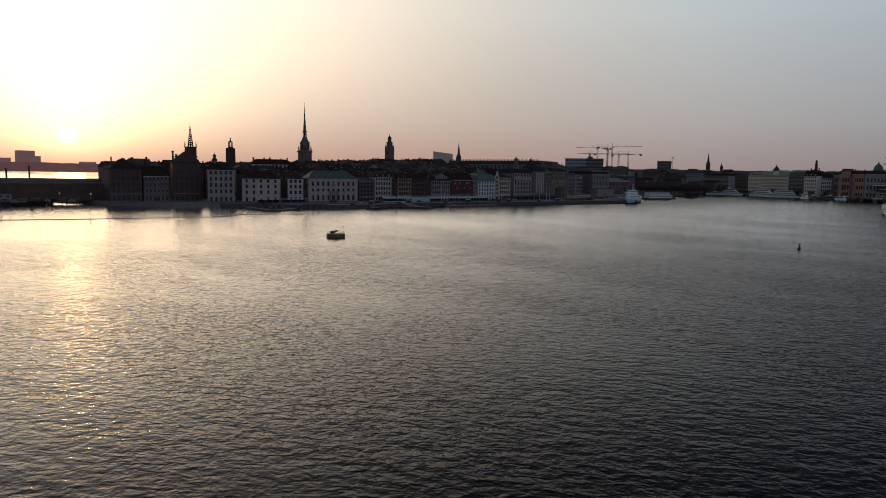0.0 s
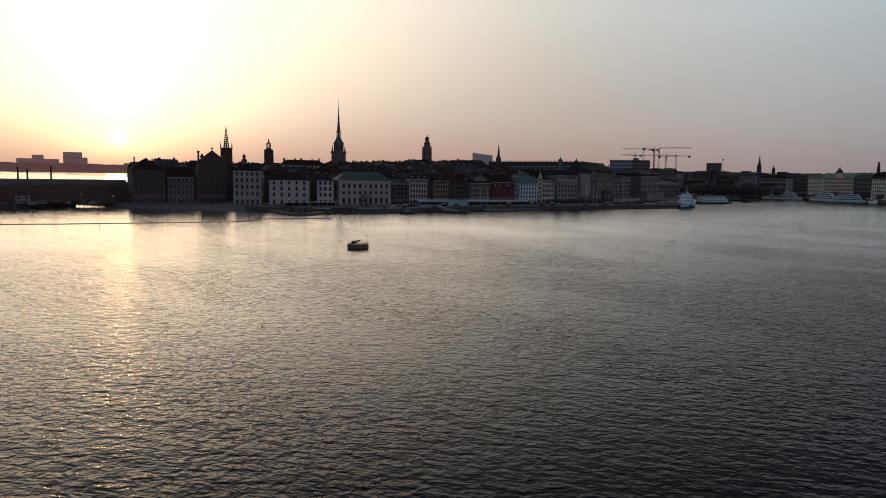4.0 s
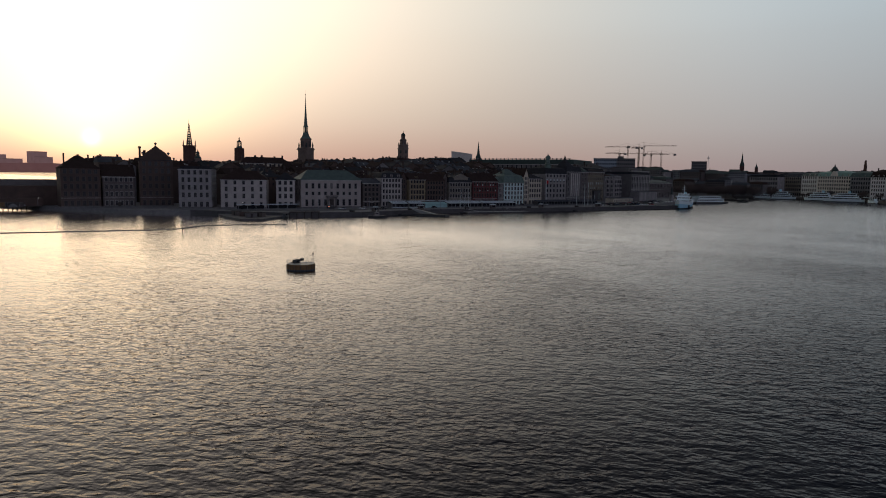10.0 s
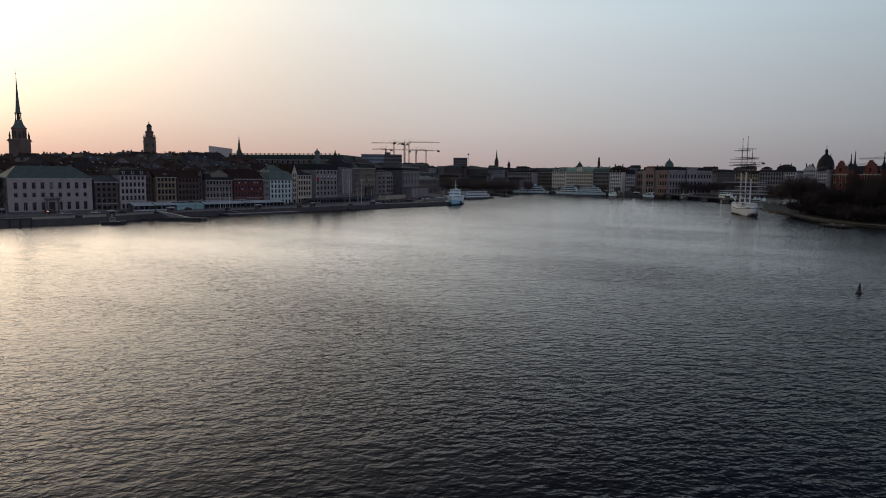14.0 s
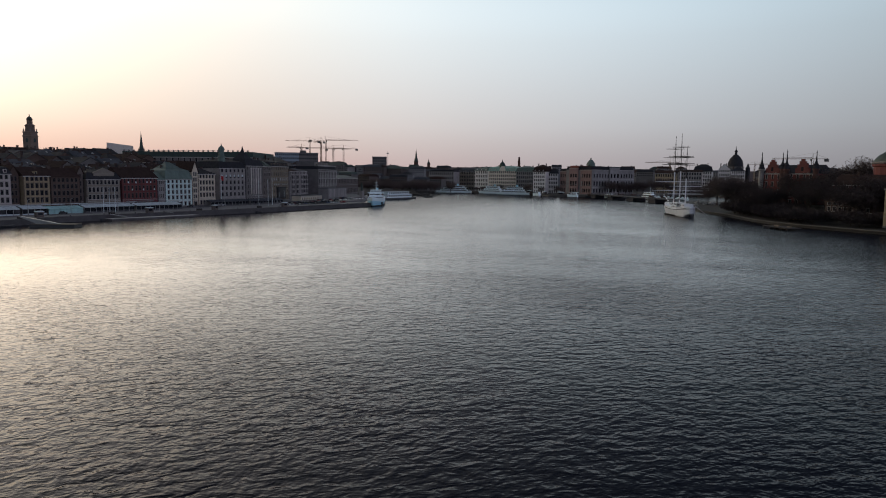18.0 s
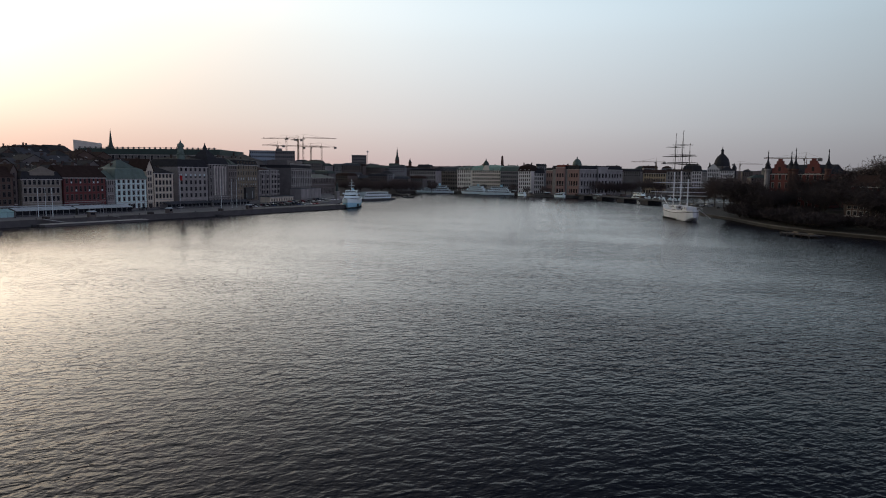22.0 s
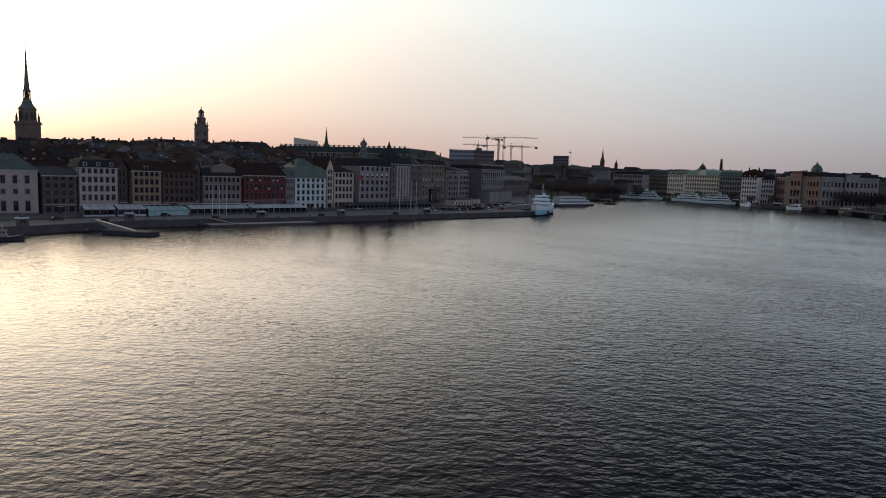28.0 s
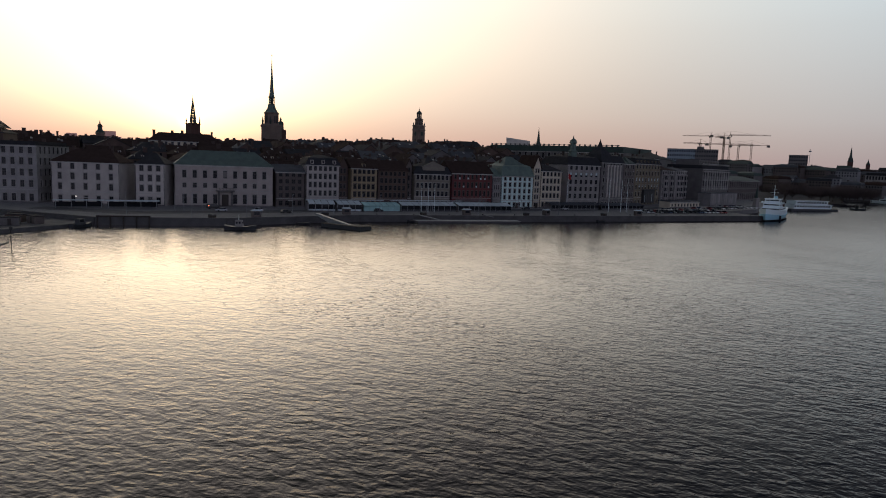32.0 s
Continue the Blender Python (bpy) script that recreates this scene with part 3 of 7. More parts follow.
def quay(line, z, label):
    """A granite quay wall of capping stones along a shoreline."""
    q = thing("quay_wall", label, "quay", kind="structure")
    wall = MB()
    cap = MB().box(0, 3.94, -0.55, 0.35, z - 0.02, z + 0.34).mesh("capstone", QUAY)
    for a, b in zip(line, line[1:]):
        d = Vector((b[0] - a[0], b[1] - a[1], 0))
        L = d.length
        m = placed(a, b)
        wall.solid([[m @ Vector((x, y, zz)) for x, y in ((0, -0.35), (L, -0.35), (L, 0.6), (0, 0.6))] for zz in (-2, z - 0.03)])
        n = int(L / 4)
        for i in range(n):
            part("capstone", cap, None, q, m=m @ Matrix.Translation((i * L / n, 0, 0)) @ Matrix.Diagonal((L / n / 4, 1, 1, 1)))
    part("wall", wall, QUAY, q)


quay([(-278, -61), (-228, -28), (-216, 12), (-222, 67), (-208, 134), (-197, 194), (-182, 293)], 2.4, "long dark granite quay wall with worn capstones")
quay([(-170, 705), (-132, 640), (-69, 627), (-28, 708)], 2.2, "granite quay below the museum")

# road along the quay, raised on a kerb
ROAD = [(-272, -45), (-243, -18), (-240, 30), (-242, 70), (-236, 130), (-234, 190), (-232, 250), (-250, 330), (-253, 330), (-246, 250), (-246, 190), (-249, 130), (-253, 70), (-252, 20), (-255, -12), (-280, -38)]
solo("road", slab(ROAD, 2.41, 2.45), ASPHALT, "asphalt street behind the quay", "road", "structure")
solo("pavement", slab([(-253, 70), (-249, 130), (-246, 190), (-246, 250), (-249, 250), (-249, 190), (-252.5, 130), (-256.5, 70)], 2.4, 2.58), SETT, "raised stone pavement before the house fronts", "pavement", "structure")

# the lake beyond the lock, and the far shore
lake = MB().poly([(-560, -420, 14.6), (-2500, -900, 24.2), (-2500, 1000, 24.2), (-560, 60, 14.6)])
solo("lake", lake, WATER, "bright lake water beyond the lock", "water", "structure")


def ridge(name, label, pts, depth, seed, mat_, rough=3.0):
    """A long low hill: pts are rows of (x, y, height)."""
    rng, mb, step = random.Random(seed), MB(), 26
    prev = None
    for (x0, y0, z0), (x1, y1, z1) in zip(pts, pts[1:]):
        n = max(2, int(math.hypot(x1 - x0, y1 - y0) / step))
        nx, ny = (y1 - y0), -(x1 - x0)
        L = math.hypot(nx, ny)
        nx, ny = nx / L, ny / L
        for i in range(n + 1):
            u = i / n
            x, y, z = x0 + (x1 - x0) * u, y0 + (y1 - y0) * u, z0 + (z1 - z0) * u + rng.uniform(-rough, rough) * 0.5
            cur = [(x + nx * 40, y + ny * 40, 0), (x + nx * 18, y + ny * 18, z * 0.55 + rng.uniform(-rough, rough)), (x, y, z), (x - nx * depth, y - ny * depth, z * 0.9), (x - nx * depth, y - ny * depth, 0)]
            if prev:
                for k in range(4):
                    mb.poly([prev[k], cur[k], cur[k + 1], prev[k + 1]])
            prev = cur
    return solo(name, mb, mat_, label, "hill", "structure")


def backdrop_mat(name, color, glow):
    """Distant ground and buildings whose faint emission stands in for the bright evening haze."""
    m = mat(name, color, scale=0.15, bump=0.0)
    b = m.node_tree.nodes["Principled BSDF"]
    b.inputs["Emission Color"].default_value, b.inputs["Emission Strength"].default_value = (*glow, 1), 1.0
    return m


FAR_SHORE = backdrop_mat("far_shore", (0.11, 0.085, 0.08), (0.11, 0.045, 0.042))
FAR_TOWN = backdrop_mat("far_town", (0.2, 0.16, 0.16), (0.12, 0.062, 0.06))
HILL = mat("wooded_hill", (0.11, 0.085, 0.08), scale=0.15, bump=0.0)
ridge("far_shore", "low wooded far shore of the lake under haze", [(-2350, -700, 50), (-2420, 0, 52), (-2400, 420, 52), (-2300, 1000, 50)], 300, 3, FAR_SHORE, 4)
ridge("north_hill", "distant built-up ridge of the northern city", [(-1700, 1300, 46), (-1000, 1500, 52), (-500, 1560, 46), (0, 1750, 42), (600, 1900, 44), (1200, 1900, 44)], 200, 5, HILL, 4)


def block(name, label, cx, cy, w, d, z0, z1, turn, wall, extra=(), cols=0, rows=0, category="building"):
    """A distant plain building with rows of window bands and stepped top boxes."""
    b = thing(name, label, category, pose(cx, cy, 0, 0, 0, turn))
    part("wall", MB().box(-w / 2, w / 2, -d / 2, d / 2, z0, z1), wall, b)
    part("roof", MB().box(-w / 2 - 0.4, w / 2 + 0.4, -d / 2 - 0.4, d / 2 + 0.4, z1, z1 + 0.8), R["greyroof"], b)
    for x, y, ww, dd, h in extra:
        part("roof_house", MB().box(x - ww / 2, x + ww / 2, y - dd / 2, y + dd / 2, z1 + 0.8, z1 + 0.8 + h), wall, b)
    for r in range(rows):
        z = z0 + (z1 - z0) * (r + 0.35) / rows
        mb = MB()
        for c in range(cols):
            x = -w / 2 + w * (c + 0.5) / cols
            mb.box(x - w / cols * 0.28, x + w / cols * 0.28, -d / 2 - 0.15, -d / 2 + 0.05, z, z + (z1 - z0) / rows * 0.45)
        if cols:
            tagged(part("glazing", mb, PANE, b), kind="stuff")
    return b


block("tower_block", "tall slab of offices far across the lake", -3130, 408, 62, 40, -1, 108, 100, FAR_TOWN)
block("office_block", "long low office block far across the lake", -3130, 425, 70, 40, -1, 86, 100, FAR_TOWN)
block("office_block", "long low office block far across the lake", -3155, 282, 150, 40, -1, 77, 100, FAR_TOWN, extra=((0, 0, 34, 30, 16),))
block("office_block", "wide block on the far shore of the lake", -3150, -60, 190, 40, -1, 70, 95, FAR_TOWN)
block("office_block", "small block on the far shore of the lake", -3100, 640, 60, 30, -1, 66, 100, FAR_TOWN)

# -- the row of houses on the quay --
house("corner_house", "old dark plastered corner house with a tall curved roof", (-347, -110.6), (-344.5, -89.6), 22, 25.4, 33.0, "hip", W["brown"], R["tile"], 5, 6, pane=False, chims=3, dark=True)
house("town_house", "low dark house with pale window surrounds and a tall roof", (-345, -88.4), (-342, -70.6), 18, 20.8, 28.0, "gable", W["greybrown"], R["tile"], 4, 6, chims=3)
house("guild_house", "tall dark baroque house with a curved gable and finials", (-343, -67.4), (-337.5, -48.8), 22, 31.0, 36.5, "hip", W["brown"], R["black"], 6, 5, pane=False, chims=2, dark=True)
house("office_house", "grey five-storey house with a flat roof", (-310.8, -55.3), (-301.8, -38.9), 30, 25.8, 27.4, "flat", W["museumstone"], R["black"], 5, 5, pane=False, chims=3, other_cols=7, w=1.6)
house("white_house", "white plastered house with a dark hipped roof", (-299.9, -34.1), (-285.4, -10.9), 16, 19.9, 25.2, "hip", W["white"], R["tile"], 4, 5, chims=2, w=1.5)
house("narrow_house", "narrow white house with rich window surrounds", (-285.3, -4.8), (-279.6, 5.5), 14, 20.0, 24.4, "hip", W["white"], R["black"], 4, 3, chims=1, w=1.6)
house("town_house", "grey-brown plastered house with a low roof", (-272.0, 51.2), (-270.2, 64.2), 15, 18.4, 21.6, "gable", W["greybrown"], R["greyroof"], 5, 4, chims=2, dark=True)
house("town_house", "white plastered house with arched dormers on a black roof", (-270.0, 64.8), (-267.3, 80.2), 15, 22.0, 26.6, "mansard", W["white"], R["black"], 5, 6, dormers=3, chims=2)
house("town_house", "narrow dark brown house set back between its neighbours", (-269.4, 80.5), (-268.4, 85.2), 15, 21.0, 26.2, "cross", W["brown"], R["tile"], 5, 2, chims=1, dark=True)
house("town_house", "ochre house with a small stepped gable", (-265.7, 85.5), (-263.4, 98.1), 15, 21.1, 25.4, "gable", W["yellow"], R["tile"], 5, 5, chims=2, dormers=1, dark=True)
house("town_house", "dark brown plastered house with a tiled roof", (-263.2, 98.4), (-260.8, 113.6), 15, 20.4, 25.2, "gable", W["brown"], R["tile"], 5, 6, chims=2, dark=True)
house("town_house", "narrow grey house with a pale pointed gable", (-262.6, 113.8), (-262.0, 116.7), 15, 22.5, 26.4, "cross", W["greybrown"], R["tile"], 5, 1, chims=1, dark=True)
house("ornate_house", "beige stone house with tall framed windows and an attic gable", (-260.2, 117.0), (-257.0, 136.4), 16, 19.4, 24.6, "mansard", W["ornate"], R["black"], 4, 8, chims=2, w=1.35)
house("red_house", "deep red plastered house with a dark gabled roof", (-256.8, 137.2), (-255.0, 161.6), 16, 20.2, 26.2, "gable", W["red"], R["tile"], 4, 9, chims=3, w=1.1, dark=True)
house("town_house", "narrow grey house beside the mint one", (-254.9, 161.8), (-254.6, 167.3), 14, 19.1, 23.4, "gable", W["grey"], R["green"], 4, 3, chims=1)
house("mint_house", "pale mint house under a green copper roof", (-254.5, 167.5), (-253.4, 188.6), 17, 19.5, 27.2, "mansard", W["mint"], R["green"], 5, 6, chims=2, dormers=0, w=1.4)
house("gable_house", "pale narrow house with a tall pointed gable", (-253.5, 188.8), (-253.1, 193.7), 15, 24.0, 30.6, "cross", W["cream"], R["tile"], 6, 2, chims=0, w=1.0)
house("town_house", "pale plastered house with a black roof", (-253.1, 193.9), (-252.2, 208.6), 15, 22.8, 26.4, "hip", W["cream"], R["black"], 5, 5, chims=2)
house("bank_house", "wide grey stone bank house with tall windows", (-252.6, 213.2), (-252.1, 239), 22, 26.8, 33.2, "mansard", W["stone"], R["black"], 6, 6, chims=3, w=1.9)
house("column_house", "stone house with tall white pilasters", (-252.0, 239.8), (-254.3, 261.6), 22, 28.9, 34.8, "mansard", W["darkstone"], R["black"], 6, 6, chims=2, w=1.4, pane=False)
house("corner_house", "dark corner house with a pale central bay", (-254.6, 262.2), (-259.6, 278.4), 20, 28.8, 34.2, "hip", W["greybrown"], R["darkgreen"], 6, 4, chims=2, pane=False)
house("yellow_house", "large olive-yellow house with a row of lit-looking windows", (-262.6, 282), (-273.8, 321), 20, 29.4, 34.0, "mansard", W["olive"], R["black"], 6, 8, chims=4, dormers=7, w=1.9, pane=False)
house("town_house", "dark grey house with a flat roof by the palace slope", (-276, 326), (-280.6, 345), 18, 25.8, 28.8, "hip", W["grey"], R["tile"], 5, 5, chims=2, pane=False)
house("town_house", "light grey house by the palace slope", (-281.2, 348), (-287, 368), 18, 26.0, 28.4, "hip", W["stone"], R["greyroof"], 5, 5, chims=1, pane=False)

# customs house: three tall storeys, arched ground floor, portal
ch = house("customs_house", "long pale customs house with a green hipped copper roof", (-280.1, 9.9), (-272.0, 49.7), 16, 20.3, 26.4, "hip", W["customs"], R["green"], 3, 10, chims=0, w=1.7,
           rows=[(3.6, 4.0, 1.7, 9, 1.6), (10.4, 2.0, 1.6, 9, 1.6), (14.6, 3.2, 1.6, 9, 1.6)], side_cols=4, other_cols=4)
portal = MB()
for x in (17.6, 23.0):
    portal.rings(x, -1.1, [(2.6, 0.55), (3.0, 0.45), (8.6, 0.38), (9.0, 0.6)], 10)
portal.box(16.4, 24.2, -1.9, -0.01, 9.0, 9.5)
for i_ in range(14):
    portal.box(16.5 + i_ * 0.585, 16.62 + i_ * 0.585, -1.85, -1.7, 9.5, 10.4)
portal.box(16.4, 24.2, -1.9, -1.65, 10.4, 10.55)
part("portal", portal, W["darkstone"], ch, "columned stone portal")
part("portal_door", MB().box(18.9, 21.7, -0.2, -0.01, 2.6, 7.6), DARKWOOD, ch, "dark timber door")
part("relief", MB().box(19.6, 21.0, -0.25, -0.01, 15.0, 17.6), W["darkstone"], ch, "dark carved coat of arms")

# large gable and finials of the baroque guild house
gh = [o for o in scene.objects if o.name.startswith("guild_house")][0]
gab = MB()
prof = [(0.6, 31.0), (0.9, 33.2), (2.6, 34.0), (4.4, 36.0), (7.4, 38.2), (9.7, 40.2), (12.0, 38.2), (15.0, 36.0), (16.8, 34.0), (18.5, 33.2), (18.8, 31.0)]
gab.poly([(x, 0.1, z) for x, z in prof][::-1]).poly([(x, 1.4, z) for x, z in prof])
for (x0, z0), (x1, z1) in zip(prof, prof[1:]):
    gab.poly([(x0, 0.1, z0), (x0, 1.4, z0), (x1, 1.4, z1), (x1, 0.1, z1)])
part("gable", gab, W["brown"], gh, "curved baroque gable")
part("roof_crest", roof_mesh("cross", 15, 18, 33.5, 39.6).mesh("roof_crest", R["black"]), None, gh, m=Matrix.Translation((2.2, 1.5, 0)))
for x, z in ((2.2, 34.2), (9.7, 40.2), (17.0, 34.2)):
    part("finial", MB().rings(x, 0.75, [(z, 0.5), (z + 0.5, 0.3), (z + 0.9, 0.8), (z + 1.5, 0.8), (z + 2.0, 0.1)], 8), W["darkstone"], gh)
part("chimney", MB().rings(0.6, 4, [(30, 0.7), (38.4, 0.6), (38.4, 0.9), (39.6, 0.9)], 10), BRICK_CHIM, gh, "slim round chimney with a cap")


def cupola(parent, x, y, prof, material, n=8, name="cupola"):
    return part(name, MB().rings(x, y, prof, n, math.pi / n), material, parent)


def named(prefix, i=0):
    return [o for o in scene.objects if o.name.split(".")[0] == prefix and o.parent is None][i]


bh = named("bank_house")
cupola(bh, 6.5, 3.5, [(31.0, 2.6), (34.0, 2.4), (34.2, 2.9), (35.0, 1.9), (38.6, 1.8), (38.8, 2.4), (40.2, 1.9), (41.4, 0.5), (43.0, 0.08)], R["green"])
part("parapet", MB().box(1.0, 24.8, 0.2, 1.0, 26.9, 28.2), W["stone"], bh)
coh = named("column_house")
cupola(coh, 5.5, 6.0, [(30.0, 8.2), (33.4, 6.6), (36.4, 3.4), (38.4, 1.4), (40.8, 0.5), (42.4, 0.06)], R["black"], 4, "tent_roof")
for i in range(5):
    x = 6.2 + i * 3.05
    part("pilaster", MB().box(x - 0.5, x + 0.5, -0.55, -0.004, 8.5, 26.5).box(x - 0.75, x + 0.75, -0.7, -0.004, 26.5, 27.4), W["white"], coh, "tall white pilaster")
part("wing_roof", roof_mesh("hip", 9, 9, 28.9, 32.6).mesh("wing_roof", R["darkgreen"]), None, named("corner_house", 1), m=Matrix.Translation((6, -0.3, 0)))
oh = named("ornate_house")
part("attic_gable", MB().box(4.5, 16.4, 0.3, 1.3, 19.6, 22.6), W["ornate"], oh)
g2 = MB()
for y in (0.25, 1.35):
    g2.poly([(3.9, y, 22.6), (17, y, 22.6), (10.4, y, 25.4)])
g2.poly([(3.9, 0.25, 22.6), (10.4, 0.25, 25.4), (10.4, 1.35, 25.4), (3.9, 1.35, 22.6)]).poly([(10.4, 0.25, 25.4), (17, 0.25, 22.6), (17, 1.35, 22.6), (10.4, 1.35, 25.4)])
part("pediment", g2, W["ornate"], oh)
part("balcony_band", MB().box(0.4, 19.2, -0.35, -0.004, 8.0, 8.35), W["white"], oh, "pale stone balcony band")
mh = named("mint_house")
part("roof_pavilion", roof_mesh("hip", 12, 10, 25.4, 29.6).mesh("roof_pavilion", R["green"]), None, mh, m=Matrix.Translation((4, 3.5, 0)))
rh = named("red_house")
part("sign_band", MB().box(2.5, 21.5, -0.25, -0.004, 6.3, 6.9), W["darkstone"], rh)
part("awning", MB().box(2, 18, -2.6, -0.02, 5.2, 5.5), CANVAS, rh, "pale awning over the entrance")


# pale panels in some openings stand in for sky reflected by the panes
def blind(parent, x, z, w, h):
    part("blind", MB().box(x - w / 2, x + w / 2, 0.12, 0.15, z, z + h), CANVAS, parent, "pale panel painted as sky reflected in the window")


def bays(width, cols, margin=0.8):
    return [margin + (i + 0.5) * (width - 2 * margin) / cols for i in range(cols)]


for x in bays(25.8, 6):
    blind(bh, x, 20.9, 1.5, 1.35)
yh = named("yellow_house")
for i, x in enumerate(bays(40.58, 8)):
    if i != 3:
        blind(yh, x, 18.0, 1.6, 1.9)
    if i not in (0, 4):
        blind(yh, x, 14.4, 1.5, 0.9)
part("entrance_screen", MB().box(12.5, 30, -1.6, -0.01, 4.2, 12.4), BLACK_PAINT, yh, "dark boarded entrance front")
part("entrance_canopy", MB().box(11.8, 30.7, -2.6, -0.01, 12.41, 12.8), R["black"], yh)
for i in range(6):
    part("banner", MB().box(13.6 + i * 2.9, 14.2 + i * 2.9, -1.7, -1.605, 5.0, 9.0 + (i % 3)), CANVAS if i % 4 == 0 else W["darkstone"], yh)
for i, x in enumerate(bays(24.46, 9)):
    if i in (1, 3, 6, 7):
        blind(rh, x, 17.0, 0.95, 0.9)
    if i in (2, 5, 8):
        blind(rh, x, 12.9, 0.95, 0.9)
tw_ = [o for o in scene.objects if o.name.split(".")[0] == "town_house" and o.parent is None]
for o, n, width in ((tw_[-2], 2, 19.55), (tw_[-1], 3, 20.8)):
    for i in range(n):
        x = width * (i + 0.5) / n
        part("bay_window", MB().rings(x, -0.3, [(5.2, 0.2), (6.0, 1.9), (22.2, 1.9), (22.8, 2.2), (23.4, 0.5)], 10), W["stone"], o, "pale rounded bay")
        for k in range(4):
            for turn in (-50, 0, 50):
                m = Matrix.Translation((x, -0.3, 0)) @ Matrix.Rotation(radians(turn), 4, "Z")
                part("bay_window_pane", MB().box(-0.42, 0.42, -1.98, -1.84, 7.4 + k * 4, 9.9 + k * 4), PANE, o, m=m)

# -- the roofs of the old town behind --
def back_house(x, y, w, d, turn, z0, eave, ridge_z, wall, rmat, rng):
    h = thing("old_town_house", "dark old town house with a tiled roof and chimneys", "house", pose(x, y, 0, 0, 0, turn), group="roofs of the old town")
    mb = MB()
    cross = rng.random() < 0.3
    kind = "cross" if cross else ("gable" if rng.random() < 0.7 else "hip")
    n = max(2, int(w / 3.2))
    step = 3.3
    rows = [(eave - step * (k + 1) + 0.9, 1.6, 1.1, n, 0.8) for k in range(2)]
    if x > -345:
        front(mb, h, Matrix(), w, z0, eave, rows, "plain", rng.random() < 0.6, pane=False)
    else:
        mb.poly([(0, 0, z0), (w, 0, z0), (w, 0, eave), (0, 0, eave)])
    mb.poly([(w, 0, z0), (w, d, z0), (w, d, eave), (w, 0, eave)]).poly([(w, d, z0), (0, d, z0), (0, d, eave), (w, d, eave)]).poly([(0, d, z0), (0, 0, z0), (0, 0, eave), (0, d, eave)])
    if kind == "cross":
        mb.poly([(0, 0, eave), (w, 0, eave), (w / 2, 0, ridge_z - 0.4)])
    elif kind == "gable":
        for xx in (0, w):
            mb.poly([(xx, 0, eave), (xx, d, eave), (xx, d / 2, ridge_z - 0.4)])
    part("wall", mb, wall, h)
    part("roof", roof_mesh(kind, w, d, eave, ridge_z, 0.35), rmat, h)
    for i in range(rng.randint(1, 3)):
        chimney(h, rng.uniform(1, w - 1), rng.uniform(d * 0.3, d * 0.7), eave + 0.5, ridge_z + rng.uniform(0.3, 1.5), rng.uniform(0.7, 2.0), rng.uniform(0.6, 1.0))
    if kind != "cross":
        n = int(w / 3.4)
        for i in range(n):
            if x > -345 and rng.random() < 0.6:
                dormer(h, w * (i + 0.5) / n, d * 0.1, eave + 0.3, w=1.2, h=1.5, wall=rng.choice([W["greybrown"], W["brown"], W["cream"], W["white"], W["darkstone"]]), roof=rmat)
        slope = math.atan2(ridge_z - eave, d / 2)
        for i in range(rng.randint(0, 2) if x > -420 else 0):
            x_, u = rng.uniform(1.5, w - 1.5), rng.uniform(0.45, 0.75)
            m = Matrix.Translation((x_, u * d / 2, eave + u * (ridge_z - eave) + 0.12)) @ Matrix.Rotation(slope, 4, "X")
            part("skylight", MB().box(-0.55, 0.55, -0.8, 0.8, 0, 0.12), R["sheet"], h, "pale tilted roof light", m=m)


rng = random.Random(11)
for i, x in enumerate((-292, -312, -333, -356, -380, -404, -430, -458, -488, -520)):
    y = -70 + rng.uniform(0, 10)
    while y < 300:
        w, d = rng.uniform(10, 17), rng.uniform(13, 17)
        near_church = math.hypot(x + 467, y + w / 2 - 122) < 22 or math.hypot(x + 553, y + w / 2 - 305) < 26
        inside = x < -330 or y > 30 or (x < -300 and y > -4)
        if y < -25 and x > -385 + 0.2 * (y + 70):
            inside = False
        if y > 230 and x > -300:
            inside = False
        if -410 < x < -376 and 6 < y < 62:
            inside = False
        if y > 262 and x > -440:
            inside = False
        base = {0: 24.0, 1: 26.6, 2: 29.0, 3: 31.0, 4: 32.6, 5: 33.6, 6: 34.4, 7: 34.4, 8: 34.0, 9: 33.6}[i]
        base += max(-0.3, min(9.0, (y - 30) * 0.036)) * min(1.0, 0.35 + 0.13 * i)
        if inside and not near_church:
            rz = base + rng.uniform(-1.8, 1.1)
            wall = rng.choice([W["greybrown"], W["brown"], W["brown"], W["darkstone"], W["darkstone"], W["greybrown"], W["brown"], W["grey"]])
            back_house(x, y, w, d, 90 + rng.uniform(-5, 5), 2.3, rz - rng.uniform(3.6, 5.2), rz, wall, rng.choice([R["tile"], R["tile"], R["tile"], R["black"], R["black"], R["greyroof"]]), rng)
        y += w + rng.uniform(0.0, 3.5)


# -- towers --
def pinnacle(parent, x, y, z, h, r, material):
    part("pinnacle", MB().rings(x, y, [(z, r), (z + h * 0.35, r), (z + h * 0.38, r * 1.4), (z + h * 0.45, r * 0.9), (z + h, 0.04)], 6), material, parent)


